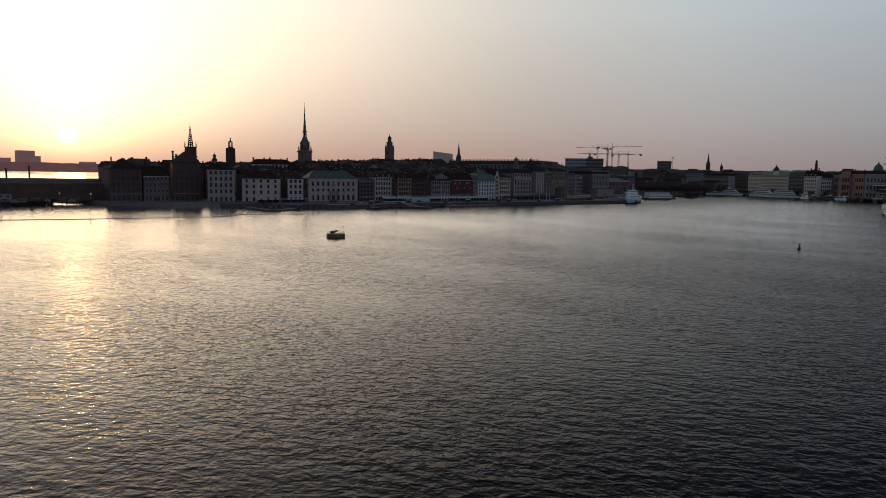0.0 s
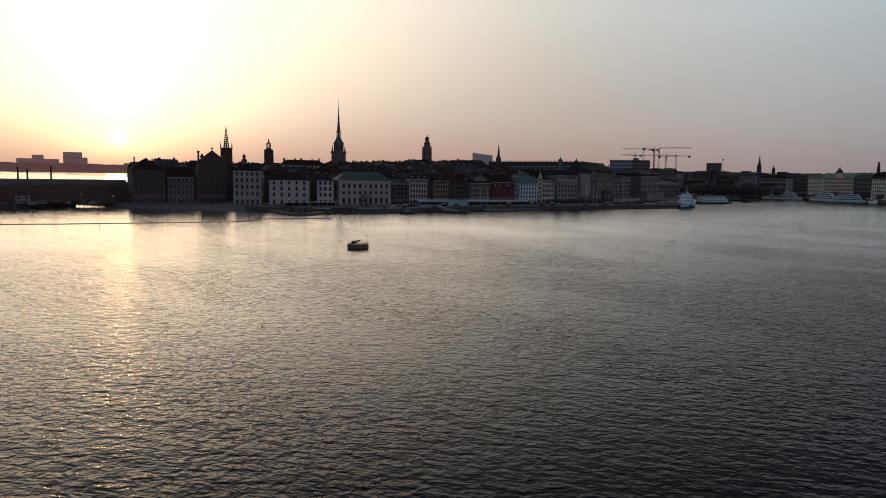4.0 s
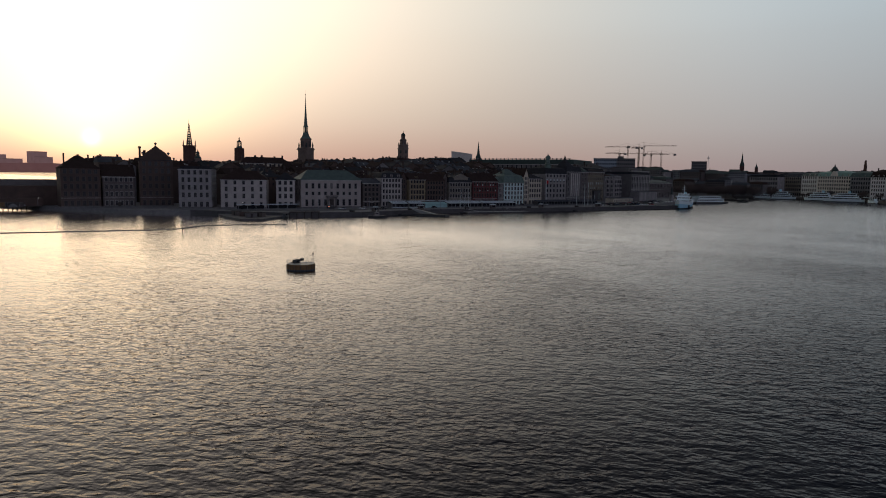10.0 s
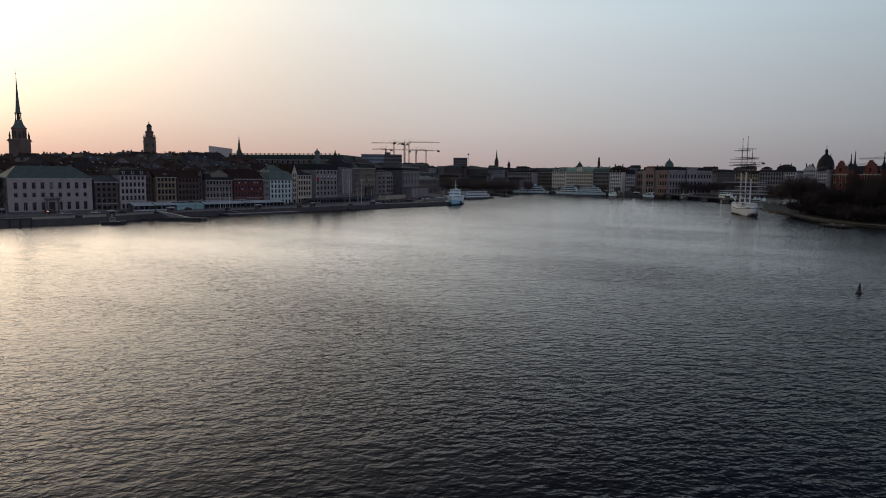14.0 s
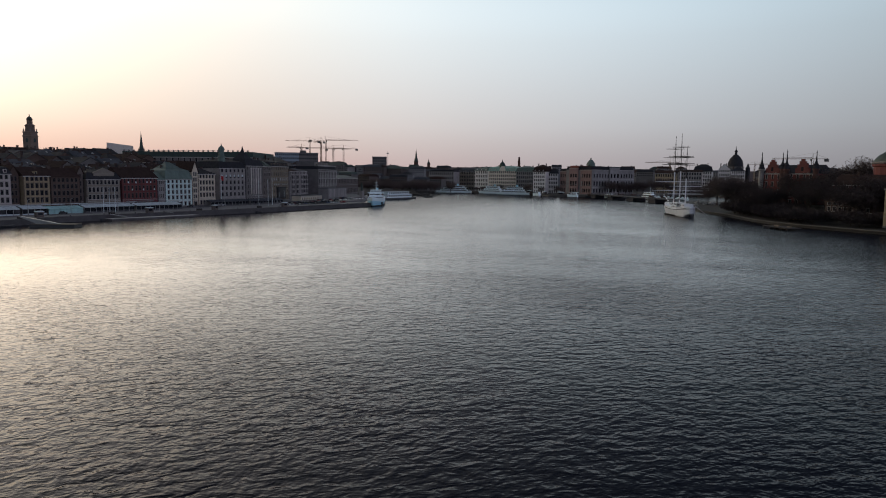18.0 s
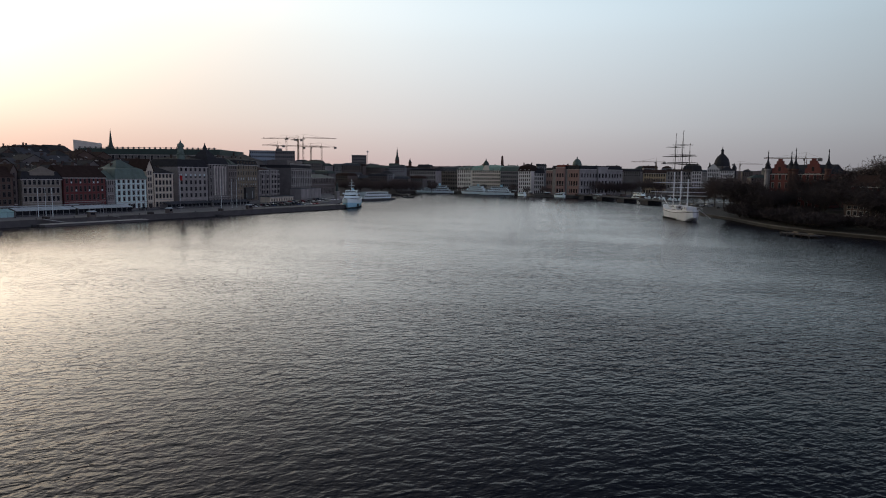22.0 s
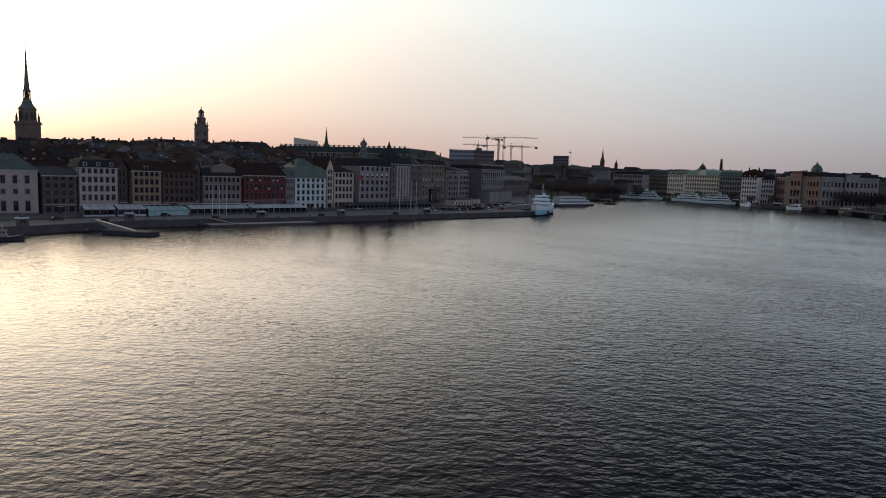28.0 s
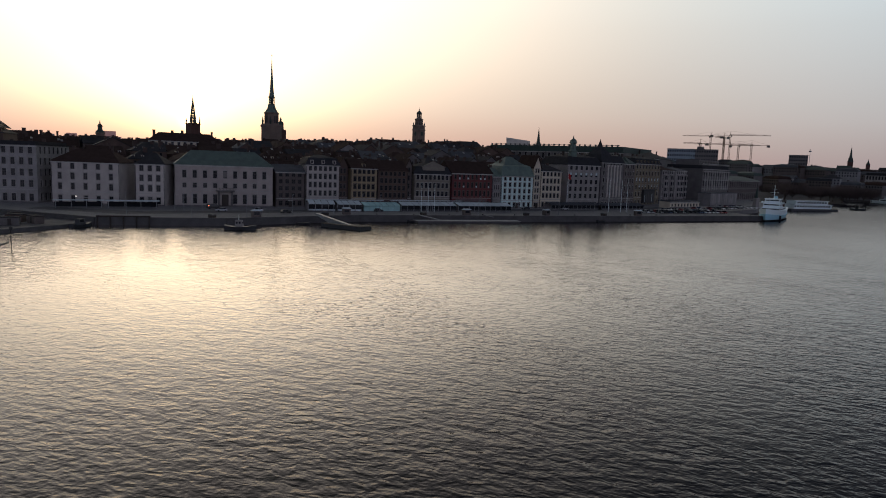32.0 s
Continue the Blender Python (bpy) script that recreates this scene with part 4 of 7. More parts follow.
def german_church():
    t = thing("church_tower", "tall dark brick church tower with a needle copper spire", "church tower", pose(-467, 122, 0, 0, 0, 18) @ Matrix.Diagonal((0.70, 0.70, 1, 1)))
    part("tower", MB().rings(0, 0, [(3, 10.6), (46.4, 10.4), (46.4, 11.2), (47.8, 11.4), (48.6, 10.6)], 4, math.pi / 4), W["churchbrick"], t)
    part("belfry", MB().rings(0, 0, [(48.6, 7.6), (56.0, 7.5), (56.2, 8.2), (57.0, 8.2)], 8, math.pi / 8), W["churchbrick"], t, "octagonal belfry")
    for i in range(4):
        a = math.pi / 4 + i * math.pi / 2
        pinnacle(t, 9.0 * math.cos(a), 9.0 * math.sin(a), 48.6, 6.0, 1.0, R["darkgreen"])
        part("gargoyle", MB().tube((10 * math.cos(a), 10 * math.sin(a), 47.2), (12.4 * math.cos(a), 12.4 * math.sin(a), 47.0), 0.35, 0.15), R["darkgreen"], t)
        b = i * math.pi / 2
        mb = MB()
        for s in (-1.5, 1.5):
            c = Vector((7.15 * math.cos(b) - s * math.sin(b), 7.15 * math.sin(b) + s * math.cos(b), 0))
            mb.tube(c + Vector((0, 0, 49.4)), c + Vector((0, 0, 54.6)), 0.75, n=8)
        part("louvre", mb, BLACK_PAINT, t, "dark belfry opening")
    part("lower_spire", MB().rings(0, 0, [(57, 7.6), (58.5, 5.8), (60.4, 4.4), (62.6, 3.5), (63.0, 3.8)], 8, math.pi / 8), R["green"], t)
    mb = MB()
    for i in range(8):
        a = math.pi / 8 + i * math.pi / 4
        mb.tube((2.7 * math.cos(a), 2.7 * math.sin(a), 63), (2.6 * math.cos(a), 2.6 * math.sin(a), 67.8), 0.45)
    mb.rings(0, 0, [(63, 1.5), (67.8, 1.4)], 8)
    part("lantern", mb, R["darkgreen"], t, "open lantern")
    part("spire", MB().rings(0, 0, [(67.8, 3.5), (68.6, 3.5), (69.0, 2.6), (76, 1.75), (86, 0.85), (97, 0.16), (98, 0.5), (98.6, 0.1), (102, 0.05)], 8, math.pi / 8), R["green"], t, "needle spire of green copper")
    part("nave_roof", roof_mesh("gable", 40, 22, 24, 32).mesh("nave_roof", R["tile"]), None, t, m=pose(-8, 8, 0, 0, 0, 70))


def cathedral_tower():
    t = thing("church_tower", "baroque church tower of pale plaster with an open lantern", "church tower", pose(-553, 305, 0, 0, 0, 12) @ Matrix.Diagonal((0.66, 0.66, 1, 1)))
    part("tower", MB().rings(0, 0, [(5, 9.6), (56.4, 9.4), (56.4, 10.2), (57.0, 10.4), (57.6, 9.2), (60.2, 9.0), (60.2, 9.9), (61.0, 10.0), (61.4, 8.6)], 4, math.pi / 4), W["churchbrick"], t)
    part("upper_stage", MB().rings(0, 0, [(61.4, 7.0), (62.2, 6.6), (66.2, 6.2), (66.4, 7.0), (67.2, 6.8), (68.2, 4.4)], 8, math.pi / 8), W["churchbrick"], t, "tapering octagonal stage")
    for i in range(4):
        a = math.pi / 4 + i * math.pi / 2
        pinnacle(t, 8.0 * math.cos(a), 8.0 * math.sin(a), 61.2, 3.4, 0.9, W["darkstone"])
        b = i * math.pi / 2
        part("clock_face", MB().tube((6.75 * math.cos(b), 6.75 * math.sin(b), 53), (6.95 * math.cos(b), 6.95 * math.sin(b), 53), 2.1, n=20), R["darkgreen"], t, "round clock face")
        part("sound_opening", MB().box(-1.1, 1.1, -0.1, 0.1, 43, 48), BLACK_PAINT, t, "dark belfry opening", m=Matrix.Rotation(b + math.pi / 2, 4, "Z") @ Matrix.Translation((0, -6.72, 0)))
    mb = MB()
    for i in range(8):
        a = math.pi / 8 + i * math.pi / 4
        mb.tube((3.2 * math.cos(a), 3.2 * math.sin(a), 68.0), (3.1 * math.cos(a), 3.1 * math.sin(a), 72.2), 0.75)
    mb.rings(0, 0, [(68.0, 4.0), (68.6, 3.8), (68.8, 1.4), (72.2, 1.3)], 8, math.pi / 8)
    part("lantern", mb, W["churchbrick"], t, "open lantern of columns")
    part("dome", MB().rings(0, 0, [(72.2, 4.0), (72.7, 4.2), (73.9, 3.4), (75.0, 1.8), (75.6, 0.7), (76.6, 0.5), (76.9, 0.9), (77.4, 0.2), (79, 0.05)], 10), R["darkgreen"], t, "dark copper dome")
    part("nave_roof", roof_mesh("gable", 50, 30, 34, 43).mesh("nave_roof", R["tile"]), None, t, m=pose(-2, -15, 0, 0, 0, -75))


def island_church():
    t = thing("church_tower", "brick church tower with an openwork iron spire", "church tower", pose(-890.6, 176, 0, 0, 0, 20))
    part("tower", MB().rings(0, 0, [(3, 9), (63, 8.8), (63.4, 9.6), (64.4, 9.6)], 4, math.pi / 4), W["darkbrick"], t)
    for i in range(4):
        a = math.pi / 4 + i * math.pi / 2
        pinnacle(t, 8.2 * math.cos(a), 8.2 * math.sin(a), 64.4, 9, 0.8, BLACK_PAINT)
    mb = MB()
    for i in range(8):
        a = i * math.pi / 4
        mb.tube((4.0 * math.cos(a), 4.0 * math.sin(a), 64.4), (0.2 * math.cos(a), 0.2 * math.sin(a), 97), 0.5, 0.15)
    for k in range(9):
        z = 66.5 + k * 3.3
        r = 4.0 * (97 - z) / 32.6
        mb.rings(0, 0, [(z, r + 0.15), (z + 1.5, r - 0.1)], 8)
    mb.rings(0, 0, [(97, 0.3), (101, 0.05)], 6)
    part("spire", mb, BLACK_PAINT, t, "openwork cast-iron spire in bands")


def city_hall():
    t = thing("city_hall_tower", "massive brick tower with an open crowned lantern", "tower", pose(-1446, 510, 0, 0, 0, 15) @ Matrix.Diagonal((0.82, 0.82, 1, 1)))
    part("tower", MB().rings(0, 0, [(-1, 15.6), (84, 13.6), (86.5, 13.8), (86.5, 12.4)], 4, math.pi / 4), W["darkbrick"], t)
    mb = MB()
    for i in range(8):
        a = math.pi / 8 + i * math.pi / 4
        mb.tube((6.6 * math.cos(a), 6.6 * math.sin(a), 86.5), (6.0 * math.cos(a), 6.0 * math.sin(a), 101), 1.0)
    mb.rings(0, 0, [(86.5, 8.6), (90, 7.9), (90.2, 5.0)], 8, math.pi / 8).rings(0, 0, [(101, 7.2), (102.4, 6.4), (104.5, 2.4), (108, 1.2), (108.4, 2.2), (109.6, 2.0), (113, 0.1)], 8, math.pi / 8)
    part("lantern", mb, R["darkgreen"], t, "open copper lantern")


def spire_church(label, x, y, zb, top, w, mid):
    t = thing("church_tower", label, "church tower", pose(x, y, 0, 0, 0, 30))
    part("tower", MB().rings(0, 0, [(3, w * 0.75), (zb, w * 0.72)], 4, math.pi / 4), W["darkbrick"], t)
    part("spire", MB().rings(0, 0, [(zb, w * 0.62), (zb + (top - zb) * 0.3, w * mid), (top - 4, 0.35), (top, 0.05)], 8), R["darkgreen"], t, "slender copper spire")
    for i in range(4):
        a = math.pi / 4 + i * math.pi / 2
        pinnacle(t, w * 0.55 * math.cos(a), w * 0.55 * math.sin(a), zb, (top - zb) * 0.25, w * 0.07, R["darkgreen"])


def little_tower():
    t = thing("bell_turret", "slim baroque bell turret above the southern roofs", "tower", pose(-424, 2, 0, 0, 0, 10))
    part("tower", MB().rings(0, 0, [(2.3, 2.6), (34.4, 2.3), (34.6, 2.8), (35.2, 2.6)], 8, math.pi / 8), W["churchbrick"], t)
    part("cap", MB().rings(0, 0, [(35.2, 2.4), (36.0, 2.3), (36.8, 1.3), (38.6, 1.2), (38.8, 1.6), (39.6, 1.2), (40.4, 0.4), (42.4, 0.06)], 8, math.pi / 8), R["darkgreen"], t, "domed copper cap")


german_church()
little_tower()
house("tall_house", "pale tall house rising among the old town roofs", (-392, 22), (-384, 60), 13, 32.0, 36.6, "hip", W["cream"], R["tile"], 7, 11, chims=5, pane=False, bands=False, w=1.3)
house("tall_house", "tall dark roofed house below the baroque tower", (-436, 196), (-432, 214), 16, 35.5, 41.7, "gable", W["greybrown"], R["tile"], 4, 5, chims=2, pane=False, bands=False)
cathedral_tower()
island_church()
city_hall()
spire_church("slender dark church spire rising behind the palace", -1049.6, 918, 66, 110, 11, 0.3)
spire_church("dark pointed church spire on the northern ridge", -795, 1716, 66, 106, 11, 0.3)
spire_church("small turret spire beside the northern church", -760, 1730, 60, 76, 8, 0.3)


def dome_church():
    t = thing("domed_church", "large dark domed church with a lantern on top", "church", pose(78, 1299, 0, 0, 0, 10))
    part("drum", MB().rings(0, 0, [(2, 15), (44, 15), (44.4, 16), (46, 15.8)], 16), W["darkstone"], t)
    part("dome", MB().rings(0, 0, [(46, 14.6), (52, 14.2), (58, 12.4), (64, 8.8), (68, 4.6), (69.5, 2.8)], 16), R["black"], t)
    part("lantern", MB().rings(0, 0, [(69.5, 2.6), (74.5, 2.4), (75, 3.2), (77, 2.2), (79, 0.7), (86, 0.08)], 10), R["black"], t)
    for s in (-1, 1):
        part("turret", MB().rings(s * 22, -4, [(2, 4), (42, 4), (43, 4.6), (48, 1.5), (52, 0.1)], 8), R["black"], t)


dome_church()

# -- the palace --
pal = house("palace", "broad royal palace of brown-grey stone with a flat balustraded roof", (-430, 297), (-322, 339), 70, 37.5, 42.0, "flat", W["darkstone"], R["darkgreen"], 4, 22, z0=8, chims=0, pane=False, w=1.7, category="palace")
for i in range(26):
    x = 1.5 + i * 4.35
    part("baluster_block", MB().box(x - 0.5, x + 0.5, 2.0, 3.0, 42.0, 43.4), W["darkstone"], pal)
part("balustrade", MB().box(1, 112, 2.2, 2.8, 42.7, 43.0), W["darkstone"], pal)
house("palace_wing", "lower east wing of the palace", (-322, 340), (-300, 352), 60, 34.0, 39.2, "hip", W["darkstone"], R["black"], 4, 5, z0=6, chims=2, pane=False, category="palace")
pw = house("palace_wing", "stone palace wing with tall arcaded windows", (-293, 396), (-311, 458), 30, 28.2, 30.8, "flat", W["darkstone"], R["black"], 3, 11, z0=3, chims=0, pane=False, w=2.4, category="palace")
for x in bays(64.56, 11):
    part("pilaster", MB().box(x + 2.2, x + 3.2, -0.5, -0.004, 11.5, 25.5), STONE_TRIM, pw, "pale stone pilaster")
    part("window_hood", MB().box(x - 1.6, x + 1.6, -0.45, -0.004, 19.2, 19.7), STONE_TRIM, pw)
part("upper_cornice", MB().box(-0.6, 65.2, -1.0, -0.004, 25.5, 26.6), W["stone"], pw)
part("attic", MB().box(8, 56, 6, 24, 30.8, 35.0), W["darkstone"], pw)
part("roof_balustrade", MB().box(-0.4, 65, 0.2, 0.6, 31.6, 32.0), STONE_TRIM, pw)
for k in range(33):
    part("baluster", MB().box(k * 2 - 0.15, k * 2 + 0.15, 0.25, 0.55, 30.8, 31.6), STONE_TRIM, pw)
for x in bays(48, 12):
    part("attic_window", MB().box(8 + x - 0.9, 8 + x + 0.9, 5.9, 6.0, 31.6, 34.0), PANE, pw)
house("palace_terrace", "long low stone terrace building below the palace", (-314, 464), (-332, 540), 24, 19.6, 23.0, "hip", W["greybrown"], R["darkgreen"], 2, 14, chims=0, pane=False, w=2.2, category="palace")

# -- the northern shore --


def shore_house(*row, **more):
    kw = dict(chims=2, pane=False, bands=True, style="plain", dark=True)
    kw.update(more)
    return house(*row, **kw)


shore_house("ministry", "wide dark stone office with three rows of arches", (-351.5, 790.8), (-312.2, 793.0), 26, 29.4, 32.2, "flat", W["stone"], R["black"], 4, 12)
shore_house("town_house", "brown apartment house with domed roof corner", (-316.6, 827.9), (-289.4, 824.6), 22, 30.0, 36.6, "mansard", W["ornate"], R["greyroof"], 5, 9, dormers=4)
shore_house("town_house", "pale narrow town house by the hotel", (-268.7, 762.5), (-245.8, 753.7), 20, 31.0, 35.4, "mansard", W["shore"], R["green"], 5, 7, dormers=3)
shore_house("grand_hotel", "large cream waterfront hotel with a green copper roof", (-241.4, 741.7), (-200.0, 736.3), 26, 30.6, 37.4, "mansard", W["hotel"], R["palegreen"], 6, 14, dormers=6)
shore_house("stone_house", "grey stone palace-like house beside the hotel", (-195.6, 718.9), (-170.6, 718.9), 24, 29.6, 36.8, "mansard", W["museumstone"], R["green"], 5, 9, dormers=4)
shore_house("corner_house", "pale rounded corner house with a dark roof", (-162.9, 682.9), (-146.6, 679.6), 18, 29.4, 38.0, "mansard", W["shore"], R["tile"], 6, 6, dormers=3)
shore_house("town_house", "small pale house beside the museum", (-145.5, 688.3), (-133.5, 692.7), 16, 27.3, 32.7, "gable", W["shore"], R["black"], 5, 5)
shore_house("museum_wing", "pink stone end of the museum with arched windows", (-131.3, 692.7), (-111.7, 670.9), 20, 30.5, 32.9, "flat", W["pink"], R["black"], 3, 6, rows=[(5.0, 4.4, 2.4, 6, 0.9), (12.6, 5.6, 2.5, 6, 0.9), (22.4, 4.4, 2.4, 6, 0.9)])
shore_house("museum_bay", "projecting pink corner bay of the museum under a red-edged roof", (-113.9, 664.4), (-103.0, 660.0), 24, 33.8, 36.4, "flat", W["pink"], R["redtile"], 3, 3, rows=[(5.0, 4.4, 2.4, 3, 0.8), (12.6, 5.6, 2.5, 3, 0.8), (22.4, 4.4, 2.4, 3, 0.8)])
shore_house("museum_wing", "pink stone front of the museum with arched windows", (-99.7, 660.0), (-85.5, 651.3), 24, 31.6, 34.9, "flat", W["pink"], R["black"], 3, 5, rows=[(5.0, 4.4, 2.4, 4, 0.9), (12.6, 5.6, 2.5, 4, 0.9), (22.4, 4.4, 2.4, 4, 0.9)])
shore_house("museum", "long grey stone museum with three rows of arched windows", (-84.4, 651.3), (-45.2, 718.9), 40, 31.8, 35.6, "flat", W["museumstone"], R["black"], 3, 14, rows=[(5.0, 4.4, 2.4, 15, 1.6), (12.6, 5.6, 2.5, 15, 1.6), (22.4, 4.4, 2.4, 15, 1.6)])
shore_house("town_house", "row of low ochre houses behind the bridge", (-28, 807), (0, 808), 20, 29.0, 33.0, "gable", W["yellow"], R["tile"], 4, 9)
shore_house("town_house", "pale apartment house behind the bridge", (1, 808), (31, 809), 20, 31.0, 34.0, "gable", W["stone"], R["tile"], 5, 9)
shore_house("tall_house", "pale apartment house with a high dark mansard roof", (19, 845), (43, 845), 22, 32.0, 42.0, "mansard", W["shore"], R["black"], 6, 8)
shore_house("gable_house", "pale ornate house with stepped gables", (50, 930), (66, 930), 20, 36.0, 44.0, "cross", W["shore"], R["black"], 6, 6)
shore_house("town_house", "pale apartment house below the dome", (67, 935), (86, 935), 20, 34.0, 40.0, "hip", W["shore"], R["black"], 6, 7)
hot = named("grand_hotel")
cupola(hot, 18, 6, [(35, 4.2), (37.5, 4.0), (38, 4.4), (41.5, 2.4), (43, 0.8), (46, 0.1)], R["darkgreen"])
for x in range(6):
    part("awning", MB().solid([[(2 + 6.6 * x, -0.05, 5.6), (7 + 6.6 * x, -0.05, 5.6), (7 + 6.6 * x, -3.2, 4.6), (2 + 6.6 * x, -3.2, 4.6)], [(2 + 6.6 * x, -0.05, 6.8), (7 + 6.6 * x, -0.05, 6.8), (7 + 6.6 * x, -3.2, 4.9), (2 + 6.6 * x, -3.2, 4.9)]]), R["black"], hot, "dark canvas awning")
part("balcony", MB().box(4, 38, -1.2, -0.004, 8.2, 8.5).box(4, 38, -1.2, -1.1, 8.5, 9.4), STONE_TRIM, hot, "long stone balcony")
part("gable_front", MB().solid([[(16, -0.5, 30.6), (26, -0.5, 30.6), (26, 3, 30.6), (16, 3, 30.6)], [(19, -0.5, 36.6), (23, -0.5, 36.6), (23, 3, 36.6), (19, 3, 36.6)]]), W["hotel"], hot, "pale gable above the cornice")
mus = named("museum")
for z in (10.4, 20.4):
    part("string_course", MB().box(-0.3, 78.5, -0.35, -0.004, z, z + 0.6), STONE_TRIM, mus)
part("risalit", MB().box(30, 48, -1.6, -0.004, 2.2, 33.6).box(29.4, 48.6, -2.1, -0.004, 33.6, 34.6), W["museumstone"], mus, "projecting centre of the museum front")
for x in (33, 39, 45):
    for z, h in ((5.0, 4.6), (12.4, 6.2), (22.2, 4.8)):
        part("centre_window", MB().box(x - 1.4, x + 1.4, -1.72, -1.604, z, z + h), PANE, mus)
gd = thing("glass_dome", "ribbed green dome on a drum behind the museum", "dome", pose(-118, 829, 0))
part("drum", MB().rings(0, 0, [(2.2, 7.0), (38, 6.6), (38.5, 7.2)], 12), R["darkgreen"], gd)
part("dome", MB().rings(0, 0, [(38.5, 6.4), (42, 6.0), (45, 4.4), (47, 2.2), (47.8, 1.0), (49.6, 0.8), (50.4, 0.1)], 12), R["green"], gd)
ct = thing("brick_tower", "slim dark brick tower above the hotel roofs", "tower", pose(-372, 1350, 0))
part("tower", MB().rings(0, 0, [(2.2, 3.4), (58, 3.0), (59, 2.5), (66, 2.1), (68, 1.2)], 4, 0.6), W["darkbrick"], ct)

FAR = random.Random(23)
for x0, y0, x1, y1, zlo, zhi, n in ((-560, 640, -330, 760, 22, 30, 14), (-660, 790, -540, 840, 42, 48, 9), (-540, 835, -410, 880, 37, 43, 9), (-410, 860, -250, 900, 30, 38, 10), (-700, 1000, -120, 1010, 34, 44, 30), (-120, 900, 20, 1000, 30, 36, 12), (90, 820, 420, 900, 28, 36, 18),
                                    (-900, 1200, 100, 1260, 38, 46, 36), (-1100, 900, -700, 1150, 36, 46, 20), (100, 1150, 700, 1300, 36, 46, 24), (-640, 560, -420, 640, 20, 30, 12)):
    for i in range(n):
        u = (i + FAR.uniform(0.2, 0.8)) / n
        w, d, z = FAR.uniform(14, 30), FAR.uniform(14, 20), FAR.uniform(zlo, zhi)
        x, y = x0 + (x1 - x0) * u, y0 + (y1 - y0) * u + FAR.uniform(-25, 25)
        b = thing("city_house", "distant city house with a dark roof", "house", pose(x, y, 0, 0, 0, FAR.uniform(-20, 20)), group="houses of the northern city")
        mb = MB().box(0, w, 0, d, -0.5, z - 4)
        part("wall", mb, FAR.choice([W["far"], W["darkstone"], W["stone"], W["greybrown"], W["greybrown"], W["darkstone"]]), b)
        part("roof", roof_mesh(FAR.choice(["gable", "hip", "mansard"]), w, d, z - 4, z), FAR.choice([R["black"], R["tile"], R["darkgreen"], R["greyroof"]]), b)
        nwin = int(w / 3)
        wr = MB()
        for k in range(2):
            for c in range(nwin):
                xx = w * (c + 0.5) / nwin
                wr.box(xx - 0.6, xx + 0.6, -0.08, 0.04, z - 7.2 - k * 3.4, z - 5.4 - k * 3.4)
        tagged(part("glazing", wr, PANE, b), kind="stuff")
        stack = (FAR.uniform(2, w - 2), d / 2, z - 2, z + FAR.uniform(0.4, 1.6), 1.6, 1.0)
        if i % 3 == 0:
            chimney(b, *stack)

block("office_block", "blue-grey glass office block under construction", -640, 840, 40, 30, 2, 60, 36, W["blueglass"], cols=12, rows=9)
block("office_block", "dark half-built concrete block with scaffolds", -612, 862, 34, 30, 2, 60, 36, W["darkstone"], extra=((-8, 0, 10, 12, 4),), cols=10, rows=9)
block("tower_block", "dark office tower on the northern ridge", -620, 1145, 30, 24, 2, 62, 28, W["darkstone"], cols=8, rows=10)
tm = thing("radio_mast", "thin radio mast on the ridge", "mast", pose(-604, 1152, 0))
part("pole", MB().tube((0, 0, 2), (0, 0, 74), 0.6, 0.3), STEEL, tm)
part("antenna_ring", MB().rings(0, 0, [(69, 2.4), (71, 2.4)], 8), STEEL, tm)
# sloping pale building beside the slender spire
sl = thing("concert_hall", "pale modern building with a sloping top", "building", pose(-1014, 832, 0, 0, 0, 40))
sm = MB()
pr = [(-22, 2), (22, 2), (22, 75.5), (-22, 81)]
sm.poly([(x, -10, z) for x, z in pr]).poly([(x, 10, z) for x, z in pr][::-1])
for (xa, za), (xb, zb) in zip(pr, pr[1:] + pr[:1]):
    sm.poly([(xa, -10, za), (xa, 10, za), (xb, 10, zb), (xb, -10, zb)])
part("wall", sm, W["palestone"], sl)


